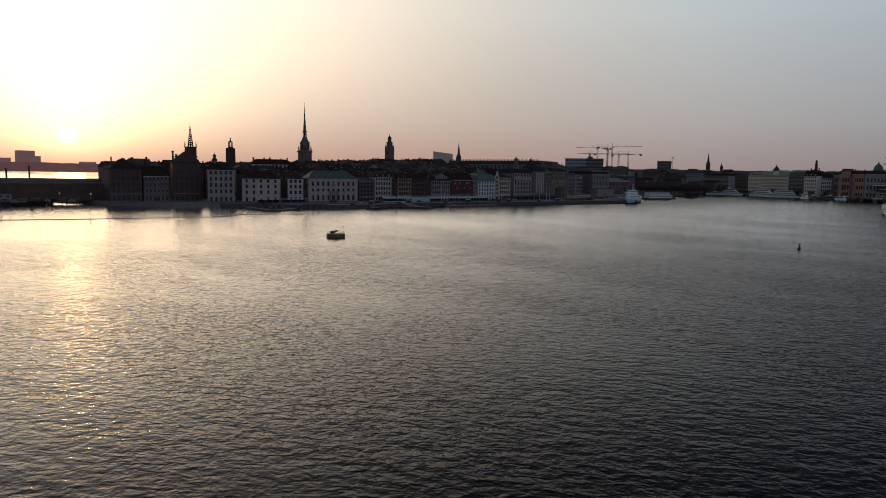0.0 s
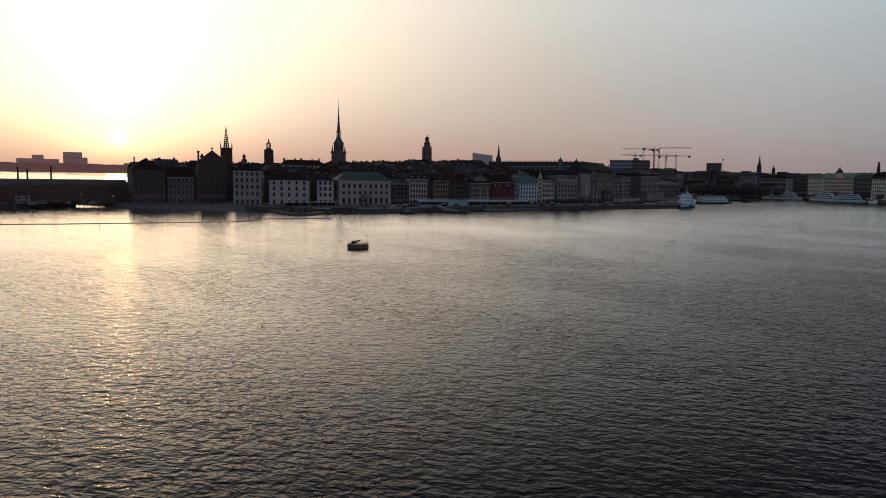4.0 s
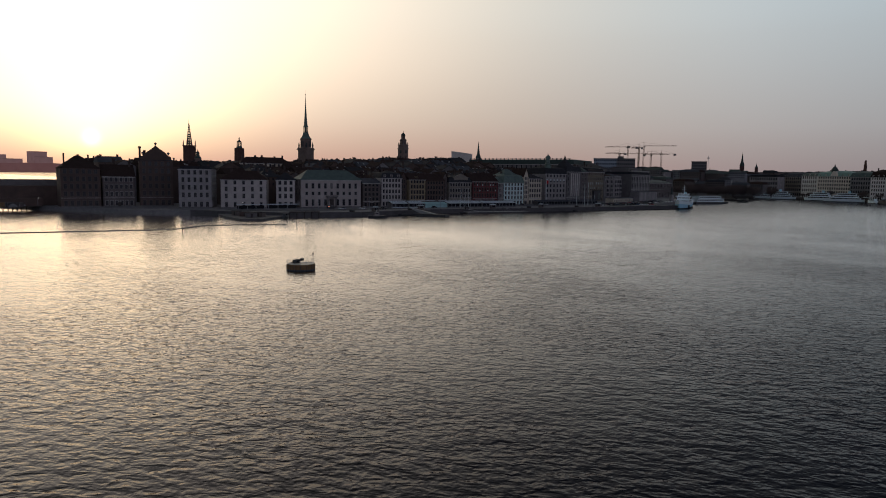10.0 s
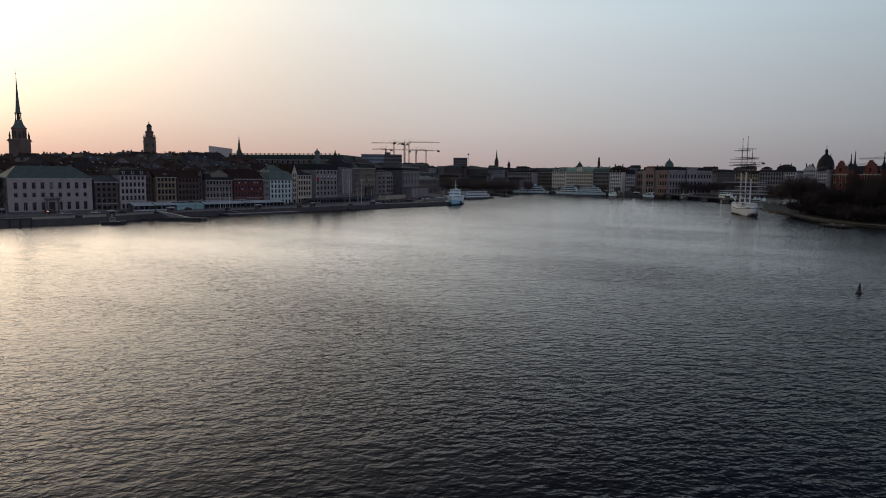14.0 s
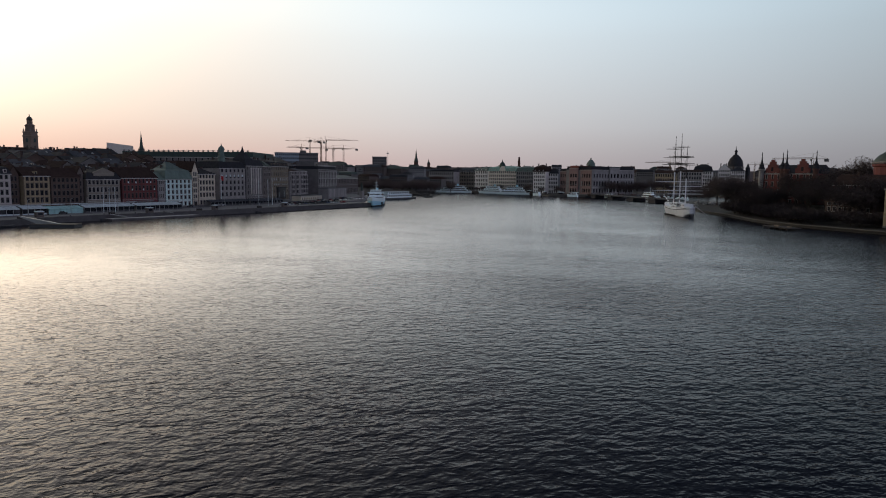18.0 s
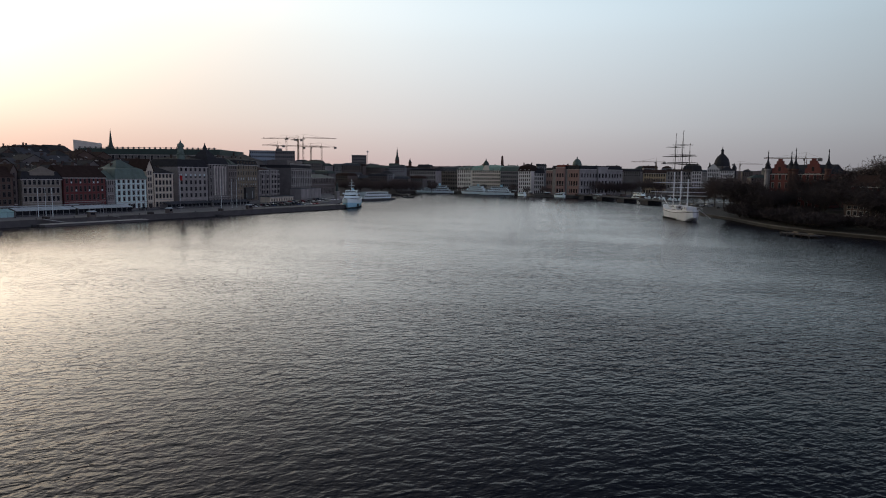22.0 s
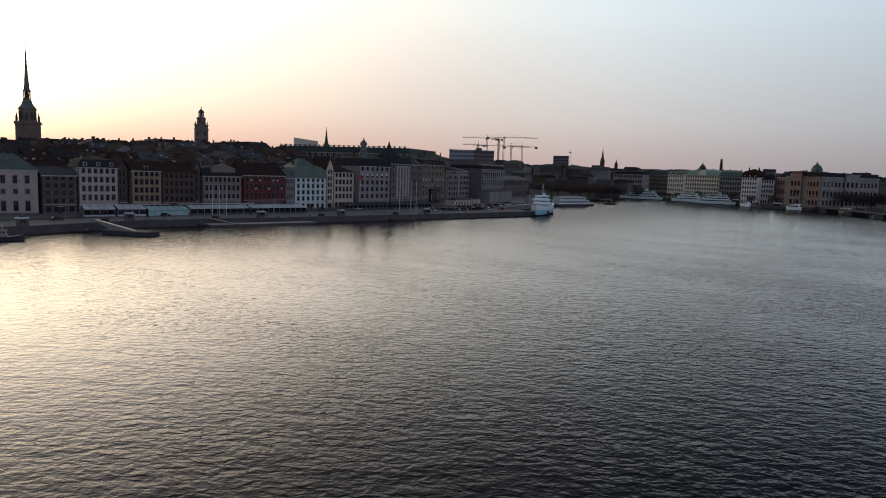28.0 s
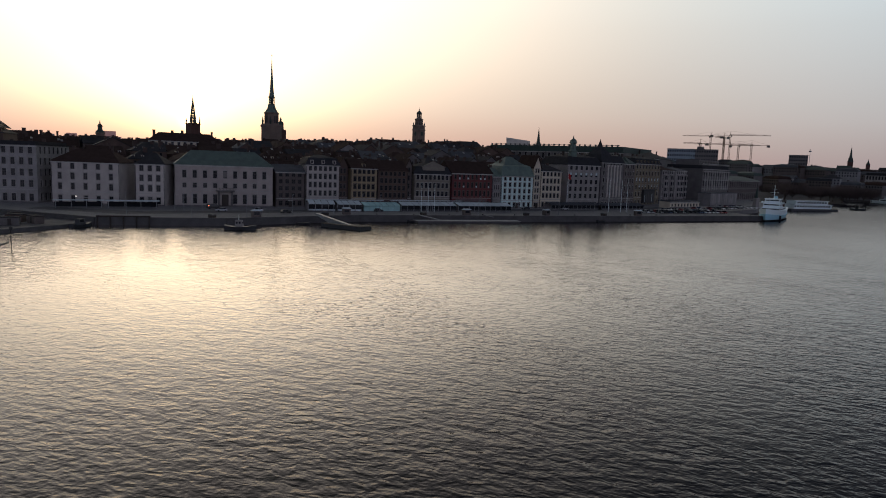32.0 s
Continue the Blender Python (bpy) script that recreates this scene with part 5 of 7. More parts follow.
def crane(x, y, top, jib, turn, counter=16, base=2, label="yellow tower crane over the building site"):
    c = thing("tower_crane", label, "crane", pose(x, y, 0, 0, 0, turn), group="tower cranes")
    m = MB()
    s = 1.1
    for dx, dy in ((-s, -s), (s, -s), (s, s), (-s, s)):
        m.tube((dx, dy, base), (dx, dy, top), 0.36, n=4)
    k, z = 0, base
    while z < top - 3:
        m.tube((-s, -s, z), (s, -s, z + 3), 0.14, n=4).tube((s, s, z), (-s, s, z + 3), 0.14, n=4).tube((-s, s, z), (-s, -s, z + 3), 0.14, n=4)
        z += 3
    part("mast", m, CRANE_Y, c, "lattice mast")
    j = MB()
    for dy in (-0.8, 0.8):
        j.tube((-counter, dy, top), (jib, dy, top), 0.34, n=4)
    j.tube((0, 0, top + 1.8), (jib, 0, top + 1.0), 0.2, n=4)
    x_ = 0
    while x_ < jib - 3:
        j.tube((x_, -0.8, top), (x_ + 1.5, 0, top + 1.6), 0.12, n=4).tube((x_ + 1.5, 0, top + 1.6), (x_ + 3, 0.8, top), 0.12, n=4)
        x_ += 3
    part("jib", j, CRANE_Y, c, "long lattice jib")
    part("apex", MB().tube((0, 0, top), (0, 0, top + 7), 0.6, 0.2, 4).tube((0, 0, top + 7), (jib * 0.7, 0, top + 1), 0.1, n=4).tube((0, 0, top + 7), (-counter, 0, top), 0.1, n=4), CRANE_Y, c)
    part("counterweight", MB().box(-counter - 1, -counter + 4, -1.2, 1.2, top - 3.4, top - 0.2), W["darkstone"], c)
    part("cab", MB().box(0.6, 2.6, -1.2, 1.2, top - 2.6, top - 0.2), W["darkstone"], c)


crane(-637.5, 961.6, 88, 60, 31, 30)
crane(-662, 945, 86, 44, 212, 18)
crane(-645, 956.7, 85, 30, 150, 14)
crane(-609.5, 979, 73, 88, 212, 26)
crane(-626, 969, 72, 34, 25, 14)
crane(-675, 937, 74, 28, 200, 12)
crane(-37, 1207, 52, 46, 170)
crane(124, 1606, 56, 50, 10)
crane(155, 777, 47, 44, 175)


# -- trees --
def tree_meshes(seed, h, spread, twigs):
    """A bare spring tree: a tapered trunk with limbs, and a crown of many fine twigs."""
    rng, trunk, crown = random.Random(seed), MB(), MB()
    trunk.tube((0, 0, -0.3), (0, 0, h * 0.32), h * 0.028, h * 0.02, 7)
    tips = []
    for i in range(7):
        a = i * 2.4 + rng.uniform(-0.4, 0.4)
        r = spread * rng.uniform(0.35, 0.62)
        p = Vector((0, 0, h * rng.uniform(0.24, 0.34)))
        q = Vector((r * math.cos(a), r * math.sin(a), h * rng.uniform(0.52, 0.78)))
        trunk.tube(p, q, h * 0.014, h * 0.006, 5)
        for k in range(3):
            b = a + rng.uniform(-0.9, 0.9)
            e = q + Vector((spread * 0.4 * math.cos(b), spread * 0.4 * math.sin(b), h * rng.uniform(0.06, 0.24)))
            trunk.tube(p.lerp(q, rng.uniform(0.5, 1.0)), e, h * 0.006, h * 0.002, 4)
            tips.append(e)
    trunk.tube((0, 0, h * 0.3), (rng.uniform(-1, 1), rng.uniform(-1, 1), h * 0.9), h * 0.016, h * 0.004, 5)
    tips += [Vector((0, 0, h * 0.85)), Vector((0.1, 0, h * 0.7)), Vector((0, 0.1, h * 0.6))]
    for i in range(twigs):
        c = rng.choice(tips)
        p = c + Vector((rng.gauss(0, spread * 0.24), rng.gauss(0, spread * 0.24), rng.gauss(0, h * 0.1)))
        d = Vector((rng.gauss(0, 1), rng.gauss(0, 1), rng.uniform(0.1, 1.2))).normalized() * rng.uniform(0.9, 2.3)
        s = d.orthogonal().normalized() * rng.uniform(0.07, 0.2)
        s.rotate(Matrix.Rotation(rng.uniform(0, 6.3), 3, d))
        crown.poly([p - s, p + s, p + d])
        e = d.cross(s).normalized() * 0.5
        crown.poly([p + d * 0.3 - s * 0.6, p + d * 0.3 + s * 0.6, p + d * 0.8 + e])
    return trunk.mesh("trunk", BARK), crown.mesh("crown", TWIGS)


TREES = [tree_meshes(s, h, sp, 3000) for s, h, sp in ((1, 15, 7), (2, 17, 8), (3, 13, 6.5), (4, 19, 8.5))]


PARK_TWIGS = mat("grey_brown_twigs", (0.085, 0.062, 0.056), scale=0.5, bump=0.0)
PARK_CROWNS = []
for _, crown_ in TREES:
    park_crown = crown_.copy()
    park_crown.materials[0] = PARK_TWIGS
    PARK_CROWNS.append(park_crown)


def tree(x, y, z, k, s, turn, label="bare dark tree with a dense crown of twigs"):
    t = thing("tree", label, "tree", Matrix.Translation((x, y, z)) @ Matrix.Rotation(turn, 4, "Z") @ Matrix.Scale(s, 4), group="trees")
    part("trunk", TREES[k][0], None, t)
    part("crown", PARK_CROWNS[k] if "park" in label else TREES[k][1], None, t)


tr = random.Random(31)


def inside(x, y, poly):
    c = False
    for (x0, y0), (x1, y1) in zip(poly, poly[1:] + poly[:1]):
        if (y0 > y) != (y1 > y) and x < (x1 - x0) * (y - y0) / (y1 - y0) + x0:
            c = not c
    return c


WOOD_AREA = [(62, 300), (74, 262), (80, 240), (88, 222), (97, 210), (118, 186), (146, 158), (204, 120), (260, 160), (230, 280), (150, 330), (110, 290), (84, 300), (62, 330)]
spots = []
while len(spots) < 124:
    x, y = tr.uniform(50, 260), tr.uniform(120, 340)
    if inside(x, y, WOOD_AREA) and all(math.hypot(x - a, y - b) > 4.6 for a, b in spots) and not (76 < x < 124 and 296 < y < 330) and not (112 < x < 160 and 188 < y < 210) and (x < 86 or inside(x - 17, y - 15, WOOD_AREA) or tr.random() < 0.3):
        spots.append((x, y))
for x, y in spots:
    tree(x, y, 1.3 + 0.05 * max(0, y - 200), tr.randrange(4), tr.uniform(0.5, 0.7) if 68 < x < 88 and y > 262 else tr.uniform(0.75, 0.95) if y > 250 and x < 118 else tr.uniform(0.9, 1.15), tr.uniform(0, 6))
SHRUBS = [tree_meshes(s_, 5.0, 5.2, 1700) for s_ in (21, 22, 23)]


def shrub(x, y, z, k, s_, turn):
    t = thing("shrub", "dense bare dark shrub among the trees", "shrub", Matrix.Translation((x, y, z - 0.8 * s_)) @ Matrix.Rotation(turn, 4, "Z") @ Matrix.Scale(s_, 4), group="shrubs on the islet")
    part("stem", SHRUBS[k][0], None, t)
    part("crown", SHRUBS[k][1], None, t)


bushes = []
while len(bushes) < 46:
    x, y = tr.uniform(60, 220), tr.uniform(125, 310)
    if inside(x, y, WOOD_AREA) and all(math.hypot(x - a, y - b) > 4.0 for a, b in bushes) and not inside(x - 22, y - 18, WOOD_AREA) and (x < 92 or tr.random() < 0.12):
        bushes.append((x, y))
for x, y in bushes:
    shrub(x, y, 1.3, tr.randrange(3), tr.uniform(0.9, 1.5), tr.uniform(0, 6))
for x, y, k in ((64, 300, 1.0), (67, 309, 1.05), (69, 292, 1.0), (71, 316, 0.9), (72, 284, 0.8), (66, 322, 0.85), (77, 272, 0.75)):
    tree(x, y, 1.3, tr.randrange(4), k, tr.uniform(0, 6))
    shrub(x - 0.5, y - 2.0, 1.3, tr.randrange(3), 1.2, tr.uniform(0, 6))
for x, y, k in ((53, 428, 1.05), (59, 421, 1.15), (64, 436, 1.1), (68, 410, 1.0), (46, 446, 0.8), (74, 392, 1.0), (72, 430, 1.0), (38, 470, 0.75), (80, 420, 1.1)):
    tree(x, y, 1.3, tr.randrange(4), k, tr.uniform(0, 6), "bare park tree beside the islet road")
# tall bare trees stand against the sky beside the round church
for x, y, z, k in ((113, 300, 8, 1.15), (121, 292, 8, 1.1), (127, 284, 8, 1.2)):
    tree(x, y, z, tr.randrange(4), k, tr.uniform(0, 6), "tall bare park tree beside the round church")
for i in range(64):
    u = tr.random()
    x, y = -300 + tr.uniform(-190, 30) * (0.4 + u), 560 + 130 * u + tr.uniform(-20, 20)
    if not inside(x, y, OLD_TOWN) and x < -320 + 40:
        tree(x, y, 2.0, tr.randrange(4), tr.uniform(0.6, 0.85), tr.uniform(0, 6), "bare park tree by the northern bridge")
for x, y in ((-300, 640), (-315, 655), (-330, 665), (-345, 660), (-290, 668), (-270, 672), (-360, 672), (-300, 690), (-335, 690)):
    tree(x, y, 2.0, tr.randrange(4), tr.uniform(0.55, 0.8), tr.uniform(0, 6), "bare park tree by the northern bridge")
tree(-440, 240, 26, 2, 1.0, 2.0)
park = ridge("park_slope", "dark slope below the northern trees", [(-470, 560, 6), (-380, 610, 8), (-318, 660, 6)], 60, 9, SOIL, 1.0)

# small quay trees and low kiosks along the hotel and museum waterfront
for x, y in ((-255, 733), (-245, 731), (-232, 728), (-220, 725), (-208, 721), (-197, 718), (-186, 714), (-177, 709), (-160, 690), (-150, 672), (-125, 650), (-66, 665), (-58, 682), (-52, 697), (-48, 706), (-40, 712), (-34, 722), (-22, 742), (-12, 752), (-4, 772)):
    tree(x, y, 2.0, tr.randrange(4), tr.uniform(0.38, 0.55) if x < -100 else tr.uniform(0.7, 1.1), tr.uniform(0, 6), "bare park tree on the museum quay")
for x, y, t in ((-240, 728, 172), (-214, 721, 168), (-190, 713, 165), (-172, 702, 150), (-140, 652, 120), (-118, 640, 175), (-100, 636, 175)):
    kk = thing("quay_kiosk", "small dark kiosk with a pale roof on the quay", "kiosk", pose(x, y, 2.2, 0, 0, t), group="kiosks on the northern quay")
    part("wall", MB().box(-3.4, 3.4, -1.4, 1.4, 0, 2.6), W["greybrown"], kk)
    part("roof", MB().solid([[(-3.9, -1.9, 2.6), (3.9, -1.9, 2.6), (3.9, 1.9, 2.6), (-3.9, 1.9, 2.6)], [(-2.4, -0.3, 3.6), (2.4, -0.3, 3.6), (2.4, 0.3, 3.6), (-2.4, 0.3, 3.6)]]), CANVAS, kk)
    part("window", MB().box(-2.6, 2.6, 1.404, 1.46, 1.0, 2.2), PANE, kk)

# -- the wooded islet --
EDGE = [(52, 306), (60, 285), (67, 257), (73, 237), (80, 220), (89, 206), (114, 178), (142, 149), (190, 111)]
solo("shore_path", slab(EDGE + [(x + 2.0, y + 1.6) for x, y in EDGE[::-1]], 1.2, 1.5), GRAVEL, "pale shore path along the islet", "path", "structure")
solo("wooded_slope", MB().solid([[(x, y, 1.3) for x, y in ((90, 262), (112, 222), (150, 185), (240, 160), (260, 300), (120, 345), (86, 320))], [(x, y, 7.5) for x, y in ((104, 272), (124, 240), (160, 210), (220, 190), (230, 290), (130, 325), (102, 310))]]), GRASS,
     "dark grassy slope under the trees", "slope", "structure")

adm = house("admiralty_house", "red brick house with stepped gables and dark pointed turrets", (79, 318), (106, 298), 18, 26.0, 31.0, "gable", W["brick"], R["black"], 4, 8, z0=6, chims=2, pane=False, w=1.2)
for x, y, top in ((-0.5, -0.5, 37.6), (13.5, -0.8, 37.0), (16.0, -0.8, 38.6), (33.8, -0.5, 37.6)):
    tw = part("turret", MB().rings(x, y, [(6, 1.7), (27.5, 1.6), (27.8, 2.0), (28.6, 2.0)], 8), W["museumstone"] if x < 0 else W["darkbrick"], adm, "slim round turret")
    part("turret_cap", MB().rings(x, y, [(28.6, 1.9), (30.4, 1.3), (31.0, 1.5), (31.6, 1.0), (33.0, 0.5), (top - 0.4, 0.16), (top, 0.3), (top + 1.6, 0.04)], 8), R["black"], tw, "dark pointed cap")
for xc in (6.5, 25.5):
    gm = MB()
    for k, (hw, z0, z1) in enumerate(((4.4, 26, 29), (3.2, 29, 31.2), (2.0, 31.2, 33), (1.0, 33, 34.2))):
        gm.box(xc - hw, xc + hw, -0.3, 0.9, z0, z1)
    part("stepped_gable", gm, W["brick"], adm)
    part("gable_window", MB().box(xc - 0.7, xc + 0.7, -0.36, -0.304, 27.2, 29.6), PANE, adm)
    part("gable_band", MB().box(xc - 4.5, xc + 4.5, -0.4, -0.304, 25.6, 26.1), W["palestone"], adm, "pale stone band")
house("barracks", "long dark brown house among the trees of the islet", (104, 236), (122, 222), 12, 12.0, 15.5, "gable", W["brown"], R["tile"], 3, 8, z0=3, chims=2, pane=False)
house("barracks", "dark red wooden house behind the trees", (110, 258), (140, 236), 14, 20.0, 25.0, "gable", W["red"], R["tile"], 3, 9, z0=7, chims=2, pane=False)
house("boat_house", "small pale boat house among the trees", (84, 250), (90, 242), 6, 5.4, 7.6, "gable", W["cream"], R["tile"], 2, 4, z0=1.4, chims=0, pane=False)
house("villa", "sunlit ochre villa with white trim", (120.5, 190), (132, 184), 14, 19.0, 24.0, "hip", W["yellow"], R["tile"], 4, 4, z0=2, chims=2, pane=False)
rd = thing("round_church", "round brick church with a dark sheet dome and lantern", "church", pose(140.5, 261, 0))
part("drum", MB().rings(0, 0, [(5, 12.4), (29, 12.4), (29.4, 13.2), (30.6, 13.2)], 24), W["brick"], rd)
part("cornice", MB().rings(0, 0, [(30.6, 13.4), (31.3, 13.9), (31.6, 13.2)], 24), W["stone"], rd)
part("dome", MB().rings(0, 0, [(31.6, 12.8), (33, 12.2), (35, 10.4), (36.8, 7.6), (38, 4.6), (38.4, 2.6)], 24), R["darkgreen"], rd)
part("lantern", MB().rings(0, 0, [(38.2, 2.2), (42.6, 2.0), (43, 2.6), (45, 0.8), (47, 0.1)], 8), R["darkgreen"], rd)
pr_ = thing("landing_stage", "low dark timber landing stage on the islet shore", "jetty", pose(83, 190, 0, 0, 0, -60))
part("deck", MB().box(-9, 9, -5, 2, 0.8, 1.1), DARKWOOD, pr_)
for x in (-8.5, -4.2, 0, 4.2, 8.5):
    part("pile", MB().tube((x, -4.8, -2), (x, -4.8, 1.3), 0.25), DARKWOOD, pr_)
part("edge_beam", MB().tube((-8.5, -4.8, 1.32), (8.5, -4.8, 1.32), 0.08, n=4), DARKWOOD, pr_)
part("bench", MB().box(-6, -3, -1.2, -0.6, 1.1, 1.6).box(3, 6, -1.2, -0.6, 1.1, 1.6), WOOD, pr_)

# bridge to the islet
br = thing("bridge", "low steel bridge on dark stone piers to the islet", "bridge", placed((-80, 628), (24, 462)))
Lb = math.hypot(104, 166)
part("deck", MB().box(0, Lb, -5, 5, 3.5, 4.3), R["greyroof"], br)
part("road_surface", MB().box(0, Lb, -4.4, 4.4, 4.304, 4.36), ASPHALT, br)
for s in (-4.8, 4.8):
    rail = MB().box(0, Lb, s - 0.08, s + 0.08, 5.3, 5.42).box(0, Lb, s - 0.05, s + 0.05, 4.8, 4.86)
    for i in range(40):
        rail.box(i * Lb / 40, i * Lb / 40 + 0.12, s - 0.05, s + 0.05, 4.3, 5.4)
    part("railing", rail, R["black"], br)
for u in (0.1, 0.33, 0.57, 0.8):
    part("pier", MB().solid([[(Lb * u - 7, -7, -2), (Lb * u + 7, -7, -2), (Lb * u + 7, 7, -2), (Lb * u - 7, 7, -2)], [(Lb * u - 6.4, -6.2, 3.0), (Lb * u + 6.4, -6.2, 3.0), (Lb * u + 6.4, 6.2, 3.0), (Lb * u - 6.4, 6.2, 3.0)]]), R["black"], br, "dark timber-clad pier")
    part("bearing", MB().box(Lb * u - 2, Lb * u + 2, -4.5, 4.5, 3.0, 3.5), R["black"], br)
for u in (0.2, 0.45, 0.7, 0.93):
    part("lamp_post", MB().tube((Lb * u, -4.6, 4.3), (Lb * u, -4.6, 9.5), 0.12, 0.08, 5).rings(Lb * u, -4.6, [(9.5, 0.2), (9.9, 0.35), (10.2, 0.1)], 6), STEEL, br)


# -- ships --
def hull(L, B, D, sheer=1.2, bow=0.32, stern=0.85, n=18, draft=1.0, flare=0.82, counter=0.0, round_stern=0.0):
    """Half-breadths along the length from stern (x=0) to bow (x=L), waterline at z=0."""
    mb, rings = MB(), []
    for i in range(n + 1):
        u = i / n
        b = B / 2 * (min(1, stern + (1 - stern) * u / 0.25) if u < 0.25 else (1 if u < 1 - bow else math.cos((u - 1 + bow) / bow * math.pi / 2) ** 0.75))
        if u < round_stern:
            b *= max(0.35, math.sqrt(1 - (1 - u / round_stern) ** 2))
        b = max(b, 0.05)
        top = D + sheer * (2 * u - 0.9) ** 2
        x = u * L
        rake = (u ** 6) * 0.06 * L
        low = -draft + counter * max(0.0, 1 - u / 0.14)
        mid = max(0.3, low + 0.5)
        rings.append([(x, -b * 0.5, low), (x, b * 0.5, low), (x + rake * 0.4, b * flare, mid), (x + rake, b, top), (x + rake, -b, top), (x + rake * 0.4, -b * flare, mid)])
    k = 6
    m = len(mb.v)
    for r in rings:
        mb.v += r
    for i in range(n):
        for j in range(k):
            a, b2 = m + i * k + j, m + i * k + (j + 1) % k
            mb.f.append((a, a + k, b2 + k, b2))
    mb.f.append(tuple(range(m, m + k)))
    mb.f.append(tuple(range(m + n * k + k - 1, m + n * k - 1, -1)))
    return mb


def deckhouse(parent, name, x0, x1, w, z0, z1, material, slant=0.4, wins=0):
    mb = MB().solid([[(x0, -w / 2, z0), (x1, -w / 2, z0), (x1, w / 2, z0), (x0, w / 2, z0)], [(x0 + slant * 0.3, -w / 2 + 0.1, z1), (x1 - slant, -w / 2 + 0.1, z1), (x1 - slant, w / 2 - 0.1, z1), (x0 + slant * 0.3, w / 2 - 0.1, z1)]])
    ob = part(name, mb, material, parent)
    if wins:
        zw = z0 + (z1 - z0) * 0.5
        for s in (-1, 1):
            for i in range(wins):
                x = x0 + 0.8 + (x1 - x0 - 1.8 - slant) * i / max(1, wins - 1)
                m = MB().box(x - 0.42, x + 0.42, s * (w / 2 + 0.02) - 0.05, s * (w / 2 + 0.02) + 0.05, zw - 0.1, zw + 0.75)
                part("porthole", m, PANE, ob)
        part("bridge_window", MB().box(x1 - slant * 0.6 - 0.05, x1 - slant * 0.6 + 0.06, -w / 2 + 0.5, w / 2 - 0.5, zw, zw + 0.8), PANE, ob)
    return ob


def harbour_ship():
    s = thing("white_ship", "white working ship with pale blue hull moored at the quay end", "ship", placed((-198, 336), (-180, 292), 0) @ Matrix.Diagonal((0.92, 0.92, 0.84, 1)))
    part("hull", hull(52, 13, 5.4, 1.6, 0.4), WHITE_PAINT, s)
    part("boot_stripe", hull(52.2, 13.1, 0.9, 0.0, 0.4), HULL_DARK, s, m=Matrix.Translation((-0.05, 0, 0)))
    deckhouse(s, "deckhouse", 9, 36, 10.5, 5.4, 8.2, WHITE_PAINT, 0.6, 9)
    deckhouse(s, "upper_deckhouse", 15, 34, 9.5, 8.2, 11, WHITE_PAINT, 0.8, 6)
    deckhouse(s, "wheelhouse", 22, 32, 8.5, 11, 13.8, WHITE_PAINT, 1.2, 4)
    part("funnel", MB().rings(17, 0, [(11, 1.7), (15.4, 1.4)], 10, 0, 1.3, 0.8), BLUE_PAINT, s, "pale blue funnel")
    part("mast", MB().tube((25, 0, 13.8), (25, 0, 23), 0.28, 0.1).tube((25, -2.4, 18), (25, 2.4, 18), 0.1).tube((25, -1.6, 20.4), (25, 1.6, 20.4), 0.08), WHITE_PAINT, s)
    part("bulwark", hull(52.1, 13.06, 6.3, 1.6, 0.4), WHITE_PAINT, s)
    part("side_stripe", hull(52.14, 13.1, 3.4, 1.2, 0.4), BLUE_PAINT, s, "pale blue stripe along the side", m=Matrix.Translation((-0.03, 0, 0)))
    part("radar", MB().box(24.6, 25.4, -1.6, 1.6, 16.2, 16.5), STEEL, s)
    part("monkey_deck", MB().box(22.6, 31.4, -4.8, 4.8, 13.82, 14.0), WHITE_PAINT, s)
    part("bridge_wing", MB().box(28, 31, -6.4, 6.4, 10.9, 11.9), WHITE_PAINT, s)
    for y in (-3.2, -1.1, 1.1, 3.2):
        part("front_window", MB().box(35.6, 35.76, y - 0.6, y + 0.6, 6.4, 7.4), PANE, s)
        part("front_window", MB().box(33.3, 33.46, y - 0.6, y + 0.6, 9.2, 10.2), PANE, s)
    part("windlass", MB().tube((45.5, -1.2, 6.6), (45.5, 1.2, 6.6), 0.6, n=10), STEEL, s)
    part("foremast", MB().tube((44, 0, 6), (44, 0, 15.5), 0.25, 0.1), WHITE_PAINT, s)
    part("deck_crane", MB().tube((6, 2, 5.4), (6, 2, 10), 0.4).tube((6, 2, 10), (0.5, 2, 14), 0.25), STEEL, s)
    for y in (-5.6, 5.6):
        rail = MB().tube((34, y * 0.95, 7.2), (47, y * 0.72, 8.0), 0.05, n=4)
        for i in range(8):
            u = i / 7
            rail.tube((34 + 13 * u, y * (0.95 - 0.23 * u), 5.6 + 0.8 * u), (34 + 13 * u, y * (0.95 - 0.23 * u), 7.2 + 0.8 * u), 0.04, n=4)
        part("railing", rail, WHITE_PAINT, s)
        part("lifeboat", MB().rings(19, y * 0.85, [(8.6, 0.2), (9.0, 0.9), (9.8, 1.0), (10.4, 0.5)], 10, 0, 2.6, 0.9), CRANE_Y, s, "orange lifeboat")
    part("fender", MB().tube((40, 6.2, 1.0), (40, 6.2, 3.4), 0.6), RUBBER, s)


harbour_ship()


